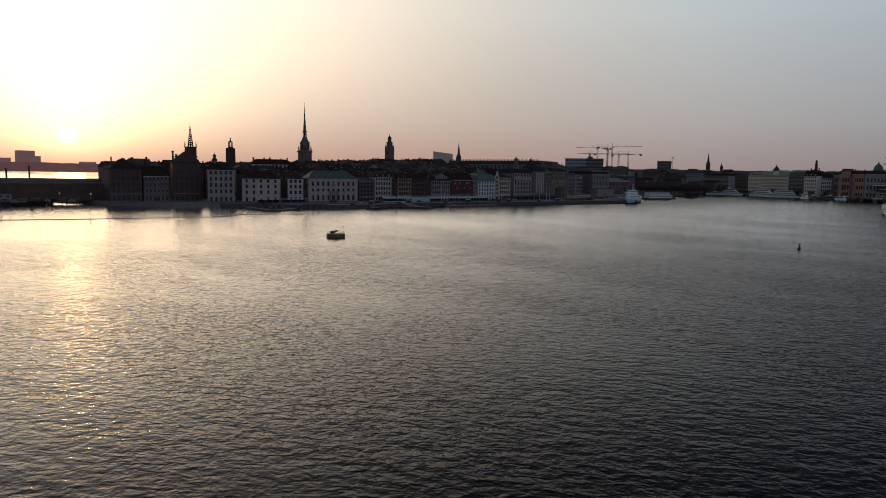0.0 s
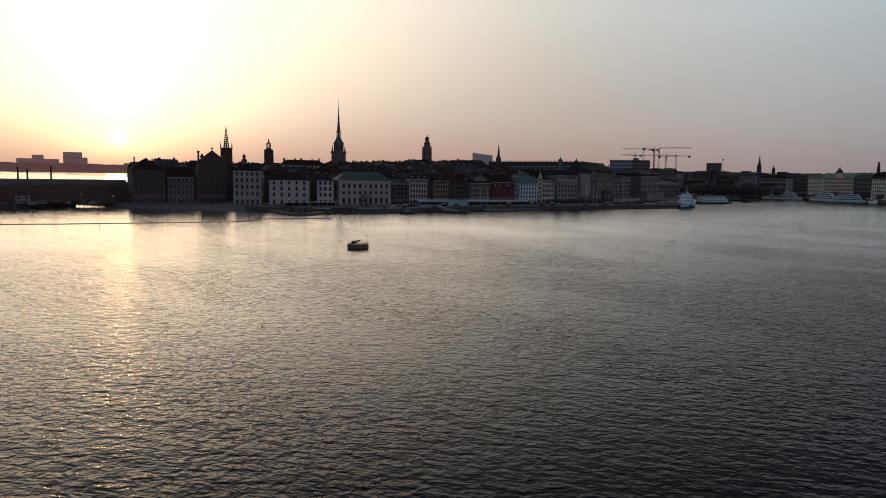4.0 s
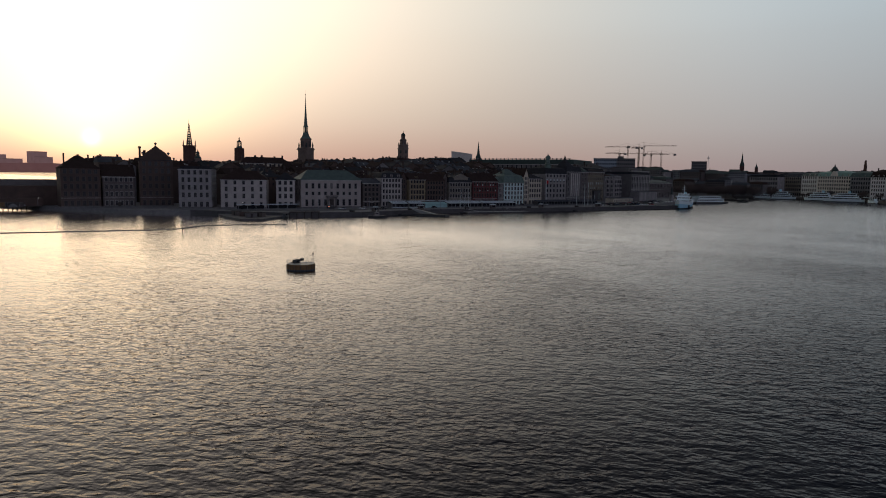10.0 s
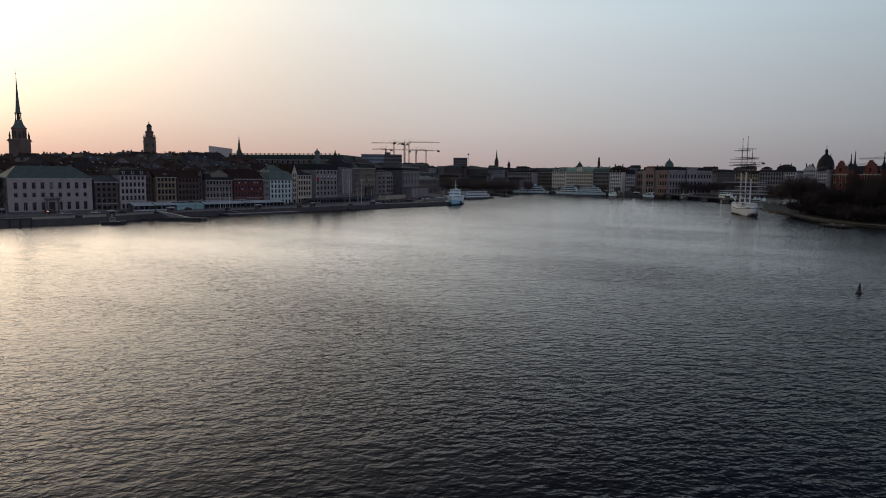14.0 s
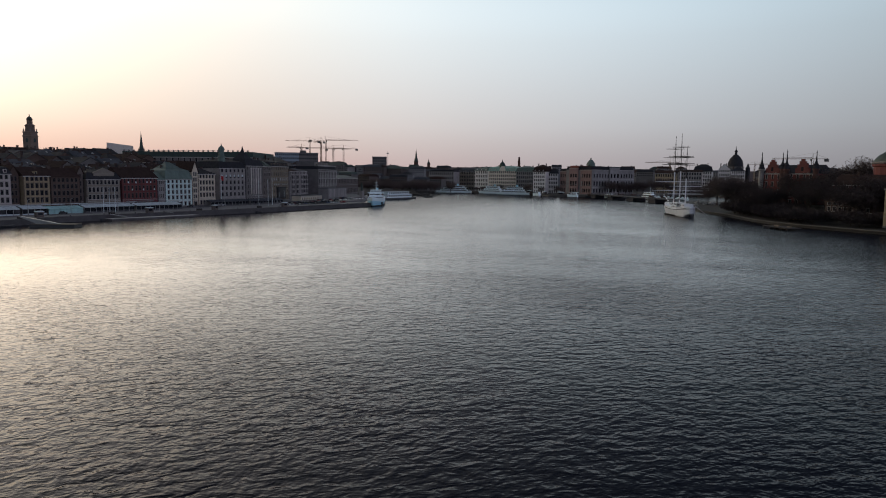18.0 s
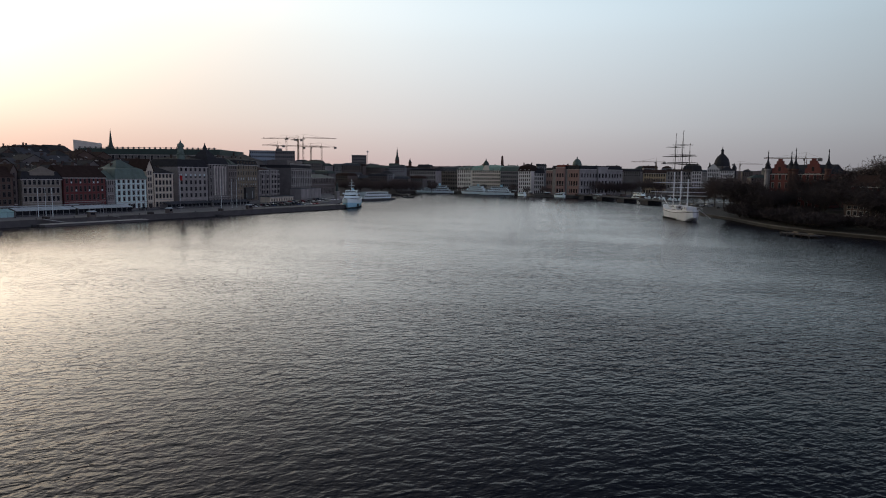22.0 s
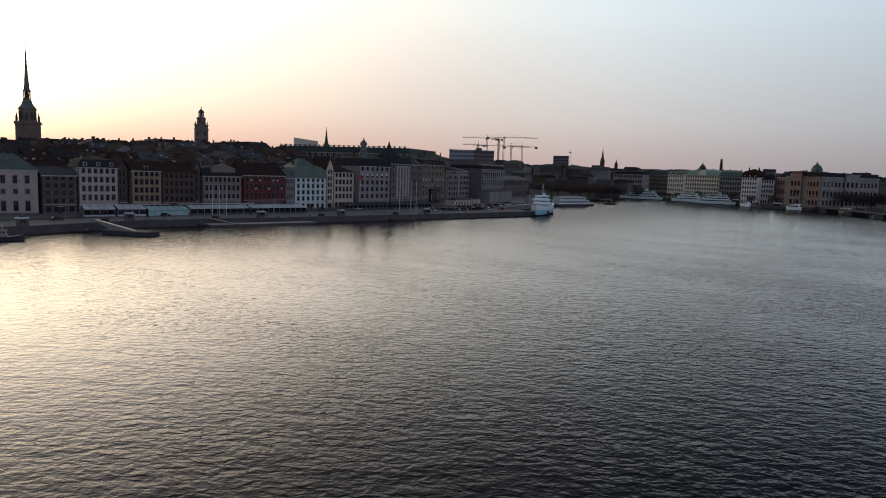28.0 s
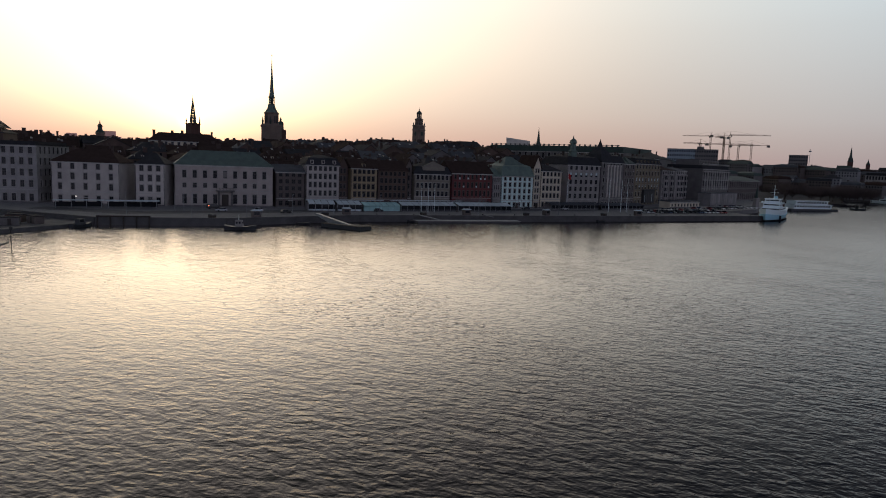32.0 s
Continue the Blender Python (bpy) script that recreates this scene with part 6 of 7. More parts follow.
def pontoon(name, label, a, b, w, z, house_len=0.0, material=None, roof=None, planks=None):
    L = math.hypot(b[0] - a[0], b[1] - a[1])
    p = thing(name, label, "pontoon", placed(a, b))
    part("float", MB().box(0, L, -w / 2, w / 2, -0.8, z), material or HULL_DARK, p)
    part("deck", MB().box(-0.1, L + 0.1, -w / 2 - 0.1, w / 2 + 0.1, z + 0.003, z + 0.15), planks or WOOD, p)
    if house_len:
        part("cabin", MB().box(L * 0.1, L * 0.1 + house_len, -w * 0.32, w * 0.32, z + 0.15, z + 3.2), WHITE_PAINT, p)
        part("cabin_roof", MB().box(L * 0.1 - 0.4, L * 0.1 + house_len + 0.4, -w * 0.38, w * 0.38, z + 3.2, z + 3.5), roof or CANVAS, p)
        for i in range(int(house_len / 2.5)):
            x = L * 0.1 + 1.2 + i * 2.5
            part("window", MB().box(x - 0.8, x + 0.8, -w * 0.32 - 0.04, -w * 0.32 + 0.04, z + 1.3, z + 2.6), PANE, p)
    return p


term = pontoon("pontoon_terminal", "long pale floating terminal behind the white ship", (-243, 425), (-231, 468), 13, 1.4, 36)
part("upper_deck", MB().box(6, 36, -4.5, 4.5, 4.9, 7.2), WHITE_PAINT, term)
part("upper_roof", MB().box(5, 37, -5.2, 5.2, 7.2, 7.5), CANVAS, term)
for i in range(11):
    part("window", MB().box(7 + i * 2.6, 8.8 + i * 2.6, -4.56, -4.48, 5.5, 6.7), PANE, term)


def ferry(label, a, b, w, decks, funnel=True):
    L = math.hypot(b[0] - a[0], b[1] - a[1])
    f = thing("passenger_ferry", label, "ferry", placed(a, b), group="white ferries")
    part("hull", hull(L, w, 2.6, 0.9, 0.35), WHITE_PAINT, f)
    part("boot_stripe", hull(L + 0.1, w + 0.1, 0.5, 0, 0.35), HULL_DARK, f)
    z = 2.6
    for i in range(decks):
        deckhouse(f, "deckhouse", L * (0.1 + 0.05 * i), L * (0.88 - 0.09 * i), w * (0.9 - 0.08 * i), z, z + 2.5, WHITE_PAINT, 1.0, int(L / 3.2) - 2 * i)
        for sy in (-1, 1):
            wy = sy * (w * (0.9 - 0.08 * i) / 2 + 0.05)
            part("window_band", MB().box(L * (0.13 + 0.05 * i), L * (0.83 - 0.09 * i), min(wy, wy - sy * 0.1), max(wy, wy - sy * 0.1), z + 0.9, z + 1.75), PANE, f)
            part("deck_edge", MB().box(L * (0.07 + 0.04 * i), L * (0.9 - 0.08 * i), min(wy, wy + sy * 0.25), max(wy, wy + sy * 0.25), z + 2.4, z + 2.55), CANVAS, f)
        z += 2.5
    if funnel:
        part("funnel", MB().rings(L * 0.38, 0, [(z, 1.2), (z + 2.6, 1.0)], 10, 0, 1.4, 0.9), BLUE_PAINT, f)
    part("mast", MB().tube((L * 0.6, 0, z), (L * 0.6, 0, z + 6), 0.15, 0.06), WHITE_PAINT, f)


ferry("white two-deck archipelago ferry at the hotel quay", (-258, 719), (-306, 710), 9, 3)
ferry("white three-deck archipelago ferry at the hotel quay", (-205, 697), (-240, 702), 9, 3)
ferry("white two-deck archipelago ferry beside the museum", (-166, 677), (-206, 670), 9, 3)
ferry("small white boat by the museum quay", (-143, 640), (-153, 646), 4, 1, False)
ferry("small white boat by the museum quay", (-94, 618), (-106, 621), 4, 1, False)
ferry("small white boat by the bridge", (-52, 598), (-62, 604), 4, 1, False)
ferry("white harbour boat moored behind the bridge", (-22, 610), (-8, 590), 5, 2, False)
for i in range(9):
    u = i / 8
    yt = thing("motor_yacht", "small white yacht moored behind the bridge", "boat", pose(-18 + 42 * u, 640 - 70 * u, 0, 0, 0, 70 + 9 * (i % 3)), group="yachts behind the bridge")
    part("hull", hull(10 + i % 3, 3.4, 1.6, 0.5, 0.45, draft=0.5), WHITE_PAINT, yt)
    deckhouse(yt, "cabin", 2.6, 6.8, 2.4, 1.5, 3.3, WHITE_PAINT, 0.8, 2)
    part("mast", MB().tube((4.6, 0, 3.2), (4.6, 0, 6.5 + 3.0 * (i % 2)), 0.1, 0.05, 5), WHITE_PAINT, yt)


def motorboat(x, y, turn, label, s=1.0):
    m = thing("motorboat", label, "boat", pose(x, y, 0, 0, 0, turn))
    part("hull", hull(7 * s, 2.4 * s, 0.8 * s, 0.3, 0.45, draft=0.3), HULL_DARK, m)
    part("windscreen", MB().box(3.2 * s, 4.4 * s, -0.8 * s, 0.8 * s, 0.8 * s, 1.7 * s), PANE, m)
    part("outboard", MB().box(-0.5 * s, 0.1, -0.3 * s, 0.3 * s, 0.2, 1.5 * s), BLACK_PAINT, m)


motorboat(-228, 516, 190, "small dark motorboat on the open water", 1.5)


def tall_ship():
    s = thing("sailing_ship", "white three-masted full-rigged ship moored at the islet", "sailing ship", placed((40.5, 262), (21, 325)) @ Matrix.Diagonal((0.92, 0.9, 1.0, 1)))
    part("hull", hull(62, 11.5, 5.2, 1.5, 0.36, 0.55, 28, counter=3.2, round_stern=0.09), SHIP_WHITE, s)
    part("boot_stripe", hull(55.6, 11.7, 0.7, 0, 0.4, 0.62, 22), HULL_DARK, s, m=Matrix.Translation((6.4, 0, 0)))
    part("sheer_stripe", hull(62.06, 11.56, 4.0, 1.5, 0.36, 0.55, 28, counter=3.2, round_stern=0.09), HULL_DARK, s, "dark painted stripe along the side", m=Matrix.Translation((-0.02, 0, 0)))
    part("lower_side", hull(62.12, 11.62, 3.7, 1.5, 0.36, 0.55, 28, counter=3.2, round_stern=0.09), SHIP_WHITE, s, m=Matrix.Translation((-0.05, 0, 0)))
    part("deck", MB().box(2, 52, -4.6, 4.6, 5.2, 5.3), WOOD, s)
    part("rudder", MB().box(2.2, 4.6, -0.25, 0.25, -1, 2.6), HULL_DARK, s)
    for x, y in ((19, -3.4), (19, 3.4), (41, -3.2), (41, 3.2)):
        part("ship_boat", MB().rings(x, y, [(6.2, 0.3), (6.6, 0.8), (7.3, 0.95), (7.4, 0.8)], 10, 0, 3.0, 1.0), DARKWOOD if x < 30 else SHIP_WHITE, s, "small boat on chocks")
    for x in (23, 40, 49):
        part("hatch", MB().box(x - 1.2, x + 1.2, -1.1, 1.1, 5.3, 6.1), DARKWOOD, s)
    deckhouse(s, "poop_deckhouse", 6, 15, 6, 5.3, 7.6, SHIP_WHITE, 0.2, 3)
    deckhouse(s, "midship_deckhouse", 26, 38, 6, 5.3, 7.7, SHIP_WHITE, 0.2, 4)
    for mx, top, arm in ((15, 40.5, 9.0), (29.5, 48.3, 12.0), (45, 47.6, 11.5)):
        mast = part("mast", MB().tube((mx, 0, 4), (mx, 0, top * 0.55), 0.46, 0.38, 8), SHIP_WHITE, s, "white lower mast")
        part("topmast", MB().tube((mx, 0, top * 0.53), (mx, 0, top), 0.32, 0.12, 6), DARKWOOD, mast, "dark wooden topmast")
        for k, u in enumerate((0.21, 0.34, 0.60, 0.70, 0.83)):
            a = arm * (1.25, 1.1, 0.72, 0.66, 0.5)[k]
            z = 6 + (top - 6) * u
            part("yard", MB().tube((mx + 0.5, 0, z), (mx + 0.5 + a * 0.12, a, z), 0.3, 0.12).tube((mx + 0.5, 0, z), (mx + 0.5 - a * 0.12, -a, z), 0.3, 0.12), SHIP_WHITE if k < 2 else DARKWOOD, mast)
        rig = MB()
        for y in (-5.2, 5.2):
            for dx in (-2.4, -1.2, 0.4):
                rig.tube((mx + dx, y, 6.6), (mx, 0, top * 0.62), 0.05, n=3)
            rig.tube((mx - 3.0, y, 6.6), (mx, 0, top * 0.95), 0.04, n=3)
        rig.tube((mx + 14, 0, 7.5), (mx, 0, top * 0.9), 0.05, n=3)
        tagged(part("rigging", rig, BLACK_PAINT, mast, "thin dark shrouds"), kind="stuff")
        part("flag", MB().box(mx - 1.2, mx, -0.03, 0.03, top - 0.2, top + 0.8), HULL_DARK, mast)
    part("bowsprit", MB().tube((60, 0, 7.8), (76, 0, 12), 0.35, 0.12), SHIP_WHITE, s)
    for y in (-4.8, 4.8):
        rail = MB().tube((1, y, 7.3), (48, y * 1.1, 7.3), 0.06, n=4)
        for i in range(20):
            rail.tube((1 + i * 2.4, y * (1 + 0.005 * i), 6), (1 + i * 2.4, y * (1 + 0.005 * i), 7.3), 0.05, n=4)
        part("railing", rail, SHIP_WHITE, s)
    part("gangway", MB().solid([[(8, -12, 1.4), (9.6, -12, 1.4), (9.6, -5, 6.0), (8, -5, 6.0)], [(8, -12, 1.6), (9.6, -12, 1.6), (9.6, -5, 6.2), (8, -5, 6.2)]]), SHIP_WHITE, s)


tall_ship()


# -- things on the water --
def mooring_platform():
    p = thing("mooring_platform", "round rusty steel mooring platform with a railing", "mooring buoy", pose(-43.4, -125.3, 0, 0, 0, 20) @ Matrix.Scale(0.78, 4))
    part("drum", MB().rings(0, 0, [(-1, 4.2), (0.1, 4.25), (0.1, 4.3), (1.7, 4.3), (1.9, 4.2)], 28), RUST, p, "ochre-painted steel drum")
    part("waterline_band", MB().rings(0, 0, [(-0.9, 4.34), (0.42, 4.34)], 28), HULL_DARK, p, "dark slimy band at the waterline")
    part("deck", MB().rings(0, 0, [(1.9, 4.1), (1.96, 4.1)], 28), STEEL, p)
    for i in range(14):
        a = i * 2 * math.pi / 14
        part("stanchion", MB().tube((4.05 * math.cos(a), 4.05 * math.sin(a), 1.9), (4.05 * math.cos(a), 4.05 * math.sin(a), 3.1), 0.04, n=5), STEEL, p)
        part("fender_rib", MB().tube((4.36 * math.cos(a), 4.36 * math.sin(a), 0.1), (4.36 * math.cos(a), 4.36 * math.sin(a), 1.7), 0.09, n=5), HULL_DARK, p)
    rail = MB()
    for z in (2.5, 3.1):
        for i in range(28):
            a, b = i * 2 * math.pi / 28, (i + 1) * 2 * math.pi / 28
            if i not in (5, 6):
                rail.tube((4.05 * math.cos(a), 4.05 * math.sin(a), z), (4.05 * math.cos(b), 4.05 * math.sin(b), z), 0.035, n=4)
    part("railing", rail, STEEL, p)
    part("winch", MB().tube((-1.8, -1.2, 2.5), (-1.8, 0.8, 2.5), 0.62, n=12).box(-2.6, -1.0, -1.4, 1.0, 1.96, 2.3), BLACK_PAINT, p, "dark mooring winch")
    part("hook_arm", MB().tube((-1.4, -0.2, 2.5), (0.8, -0.4, 3.3), 0.36, 0.26, 8).box(0.4, 1.3, -0.8, 0.0, 2.9, 3.6), BLACK_PAINT, p, "dark quick-release hook arm")
    part("light_post", MB().tube((3.0, 2.2, 1.9), (3.0, 2.2, 4.8), 0.07), STEEL, p)
    part("lantern", MB().rings(3.0, 2.2, [(4.6, 0.16), (5.2, 0.2), (5.5, 0.06)], 8), BLACK_PAINT, p)


mooring_platform()
by = thing("channel_buoy", "dark slim channel buoy floating upright", "buoy", pose(82.4, -24.2, 0, 0, 2, 0) @ Matrix.Scale(0.56, 4))
part("float", MB().rings(0, 0, [(-1, 0.6), (-0.2, 1.1), (0.5, 1.1), (0.9, 0.7)], 14), HULL_DARK, by)
part("tower", MB().rings(0, 0, [(0.9, 0.62), (2.6, 0.4), (2.7, 0.5), (3.0, 0.5)], 10), BLACK_PAINT, by)
part("topmark", MB().rings(0, 0, [(3.0, 0.1), (3.3, 0.32), (3.9, 0.05)], 8), BLACK_PAINT, by)
for x, y, h in ((-194.6, -166.8, 4.2), (-163.9, -108.6, 3.6), (-172.5, -53.8, 4.4)):
    st = thing("marker_stake", "thin marker stake standing in the water", "stake", pose(x, y, 0, 0, 1.5, 0))
    part("pole", MB().tube((0, 0, -2), (0, 0, h), 0.13, 0.1), DARKWOOD, st)
    part("topmark", MB().rings(0, 0, [(h, 0.12), (h + 0.3, 0.4), (h + 0.9, 0.4), (h + 1.1, 0.1)], 8), BLACK_PAINT, st)
boom = MB()
BOOM = [(-209, -206), (-198, -181), (-187, -140), (-179, -110), (-181, -103), (-193, -88), (-189, -72), (-179, -56), (-185, -54)]
for (x0, y0), (x1, y1) in zip(BOOM, BOOM[1:]):
    n = int(math.hypot(x1 - x0, y1 - y0) / 2.2)
    for i in range(n):
        u, v = i / n, (i + 1.02) / n
        boom.tube((x0 + (x1 - x0) * u, y0 + (y1 - y0) * u, 0.12), (x0 + (x1 - x0) * v, y0 + (y1 - y0) * v, 0.12), 0.22, n=6)
solo("floating_boom", boom, HULL_DARK, "dark floating boom strung across the basin", "boom", kind="stuff")

solo("breakwater", slab([(-230, -27), (-217, -42), (-208.5, -54), (-214, -61), (-240, -58), (-262, -52)], -2, 1.1), QUAY, "low dark stone breakwater off the quay corner", "breakwater", "structure")

for x, y, t, wall_ in ((-226, -45, 20, "greybrown"), (-233, -50, 60, "brown"), (-222, -52, 80, "darkstone"), (-243, -50, 10, "greybrown")):
    c = thing("work_shed", "small dark work shed on the stone breakwater", "shed", pose(x, y, 1.1, 0, 0, t), group="sheds on the breakwater")
    part("wall", MB().box(-2.6, 2.6, -1.4, 1.4, 0, 2.3), W[wall_], c)
    part("roof", MB().box(-2.8, 2.8, -1.6, 1.6, 2.3, 2.5), R["black"], c)
    part("door", MB().box(-0.5, 0.5, -1.45, -1.404, 0.05, 2.0), DARKWOOD, c)
wb = thing("work_boat", "small dark boat with a low cabin by the breakwater", "boat", pose(-219, -36, 0, 0, 0, 130))
part("hull", hull(8, 2.6, 1.0, 0.4, 0.4, draft=0.4), HULL_DARK, wb)
deckhouse(wb, "cabin", 2.4, 5.2, 1.8, 1.0, 2.7, HULL_DARK, 0.3, 2)

# landing stages and boats along the quay
pontoon("landing_stage", "low pale landing stage in front of the quay", (-212, 88), (-202, 134), 5.5, 0.9, material=QUAY, planks=PALE_DECK)
dk = pontoon("work_barge", "dark work barge with a gangway to the quay", (-207, 46), (-190, 53), 6, 1.3)
part("gangway", MB().solid([[(2, -0.8, 1.3), (12, -0.8, 1.3), (12, 0.8, 1.3), (2, 0.8, 1.3)], [(-6, -0.8, 4.4), (-5, -0.8, 4.5), (-5, 0.8, 4.5), (-6, 0.8, 4.4)]]), STEEL, dk, "grey sloping gangway")
tug = thing("tug", "small dark tug with a grey wheelhouse", "boat", placed((-203.6, 7.4), (-199.8, 14.6)) @ Matrix.Scale(0.72, 4))
part("hull", hull(14, 4.6, 1.6, 0.8, 0.4), HULL_DARK, tug)
deckhouse(tug, "wheelhouse", 5, 8.5, 2.8, 1.7, 4.6, W["stone"], 0.4, 2)
part("mast", MB().tube((6.5, 0, 4.6), (6.5, 0, 7.4), 0.1, 0.05), WHITE_PAINT, tug)
for y0, y1 in ((92, 98), (122, 128)):
    u = (y0 - 67) / 67
    gw = thing("gangway", "grey gangway from the quay to the landing stage", "gangway", placed((-222 + 14 * u + 1, y0), (-210, y1)))
    part("deck", MB().solid([[(0, -0.7, 2.8), (9, -0.7, 1.1), (9, 0.7, 1.1), (0, 0.7, 2.8)], [(0, -0.7, 3.0), (9, -0.7, 1.3), (9, 0.7, 1.3), (0, 0.7, 3.0)]]), STEEL, gw)


# -- along the quay --
def pavilion(label, a, b, depth, roof_z, kind):
    L = math.hypot(b[0] - a[0], b[1] - a[1])
    p = thing("quay_pavilion", label, "pavilion", placed(a, b), group="pavilions on the quay")
    part("base", MB().box(0, L, 0, depth, 2.4, 2.75), SETT, p)
    n = max(2, round(L / 2.9))
    roof = R["greyroof"] if "shed" in label else TEAL if kind == "tent" else CANVAS
    for i in range(n):
        x0, x1 = i * L / n, (i + 1) * L / n
        rf = MB()
        top = [(x0 + 0.14, -0.7, roof_z - 0.8), (x1 - 0.14, -0.7, roof_z - 0.8), (x1 - 0.14, depth * 0.62, roof_z + 0.45), (x0 + 0.14, depth * 0.62, roof_z + 0.45)]
        rf.solid([[(x, y, z - 0.14) for x, y, z in top], top])
        part("roof_panel", rf, roof, p)
        if kind == "tent":
            part("tent_wall", MB().box(x0 + 0.05, x1 - 0.05, 0.0, 0.12, 2.75, roof_z - 0.9), TEAL, p)
        else:
            part("glass_panel", MB().box(x0 + 0.12, x1 - 0.12, 0.1, 0.16, 3.4, roof_z - 1.0), PANE, p)
            part("parapet_panel", MB().box(x0 + 0.16, x1 - 0.16, 0.05, 0.17, 2.75, 3.35), CANVAS if kind == "white" else HULL_DARK, p)
            part("post", MB().box(x0 - 0.07, x0 + 0.07, -0.02, 0.2, 2.75, roof_z - 0.8), STEEL, p)
    part("ridge_beam", MB().box(0, L, depth * 0.62, depth * 0.62 + 0.3, roof_z + 0.1, roof_z + 0.55), HULL_DARK, p)
    part("rear_roof", MB().solid([[(0, depth * 0.62 + 0.31, roof_z + 0.05), (L, depth * 0.62 + 0.31, roof_z + 0.05), (L, depth + 0.5, roof_z - 0.5), (0, depth + 0.5, roof_z - 0.5)],
                                  [(0, depth * 0.62 + 0.31, roof_z + 0.2), (L, depth * 0.62 + 0.31, roof_z + 0.2), (L, depth + 0.5, roof_z - 0.35), (0, depth + 0.5, roof_z - 0.35)]]), R["greyroof"], p)
    part("back_wall", MB().box(0, L, depth - 0.2, depth, 2.75, roof_z - 0.6), W["grey"], p)
    return p


pavilion("restaurant pavilion with a white canvas roof and glass front", (-246.6, 56), (-243.6, 67), 8, 6.4, "white")
pavilion("restaurant pavilion with a white canvas roof and glass front", (-243.4, 67.8), (-241, 78.4), 8, 6.4, "white")
pavilion("long turquoise canvas tent on the quay", (-240.8, 79.2), (-238.6, 96.4), 7, 5.9, "tent")
pavilion("long glazed terrace with a pale canvas roof", (-238.4, 97), (-233.8, 124), 8, 6.2, "glass")
pavilion("long glazed terrace with a pale canvas roof", (-233.5, 125), (-228.6, 153), 8, 6.2, "glass")
pavilion("low dark ticket shed with glazed front", (-239.8, 190), (-236.8, 223), 6, 5.8, "glass")
pavilion("low dark ticket shed with glazed front", (-236.6, 225), (-233.7, 257), 6, 5.6, "glass")

for a_, b_ in (((-252.4, 57), (-246.6, 92)), ((-246.2, 96), (-241.6, 132))):
    cn_ = thing("shed_canopy", "long low pale canopy behind the pavilions", "canopy", placed(a_, b_), group="canopies on the quay")
    Lq = math.hypot(b_[0] - a_[0], b_[1] - a_[1])
    part("roof", MB().box(0, Lq, -1.2, 1.2, 6.9, 7.1), CANVAS, cn_)
    for k in range(7):
        part("post", MB().box(Lq * k / 6.2, Lq * k / 6.2 + 0.16, -0.08, 0.08, 2.4, 6.9), STEEL, cn_)
kiosk = house("kiosk", "low pale flat-roofed kiosk by the car park", (-243, 293), (-244, 324), 8, 6.4, 6.9, "flat", W["cream"], R["greyroof"], 2, 9, z0=2.4, chims=0, pane=False, bands=False,
              rows=[(3.4, 1.5, 1.3, 9, 0.8)])


clad = thing("clad_shed", "low grey shed clad in pale weathered sheeting", "shed", placed((-255, 352), (-262, 394)))
part("wall", MB().box(0, 42.5, 0, 9, 2.4, 11.2), W["grey"], clad)
part("roof", MB().box(-0.3, 42.8, -0.3, 9.3, 11.2, 11.5), R["greyroof"], clad)
for i in range(14):
    part("sheet_panel", MB().box(0.3 + i * 3.02, 3.1 + i * 3.02, -0.12, -0.004, 3.0 + 0.5 * (i % 3), 10.9), W["stone"] if i % 3 else W["grey"], clad)


def stall(x, y, turn):
    s = thing("box_trailer", "white box trailer parked before the red house", "trailer", pose(x, y, 2.45, 0, 0, turn), group="parked trailers")
    part("body", MB().box(-3.4, 3.4, -1.2, 1.2, 0.9, 3.6), WHITE_PAINT, s)
    part("roof_edge", MB().box(-3.5, 3.5, -1.3, 1.3, 3.6, 3.75), CANVAS, s)
    for wx in (-2.2, 2.2):
        for wy in (-1.05, 1.05):
            part("wheel", MB().tube((wx, wy - 0.15, 0.45), (wx, wy + 0.15, 0.45), 0.45, n=12), RUBBER, s)
    part("drawbar", MB().tube((3.4, 0, 0.8), (5.0, 0, 0.6), 0.08), STEEL, s)


for x, y in ((-246.9, 133), (-246.4, 140.5), (-245.9, 148)):
    stall(x, y, 84)


# cars share their meshes
def car_meshes():
    body, cabin, wheel, lamp = MB(), MB(), MB(), MB()
    prof = [(-2.1, 0.35), (-2.15, 0.75), (-1.9, 0.92), (1.2, 0.95), (2.1, 0.78), (2.2, 0.4)]
    k = [(x, -0.86, z) for x, z in prof] + [(x, -0.86, 0.28) for x in (2.15, -2.05)]
    body.solid([k[::-1], [(x, 0.86, z) for x, _, z in k][::-1]])
    cabin.solid([[(-1.85, -0.8, 0.93), (1.0, -0.8, 0.95), (1.0, 0.8, 0.95), (-1.85, 0.8, 0.93)], [(-1.35, -0.64, 1.45), (0.25, -0.64, 1.47), (0.25, 0.64, 1.47), (-1.35, 0.64, 1.45)]])
    wheel.tube((0, -0.11, 0), (0, 0.11, 0), 0.32, n=10)
    lamp.box(-0.04, 0.04, -0.2, 0.2, -0.07, 0.07)
    return [body.mesh("body", c) for c in CARS], cabin.mesh("cabin_glass", PANE), wheel.mesh("wheel", RUBBER), lamp.mesh("headlight", WHITE_PAINT), MB().box(-1.3, 0.2, -0.62, 0.62, 1.452, 1.5)


BODY, CABIN, WHEEL, HEAD, _roof = car_meshes()
ROOFS = [_roof.mesh("car_roof", c) for c in CARS]
COLOUR = ("silver", "black", "white", "dark blue", "dark red")


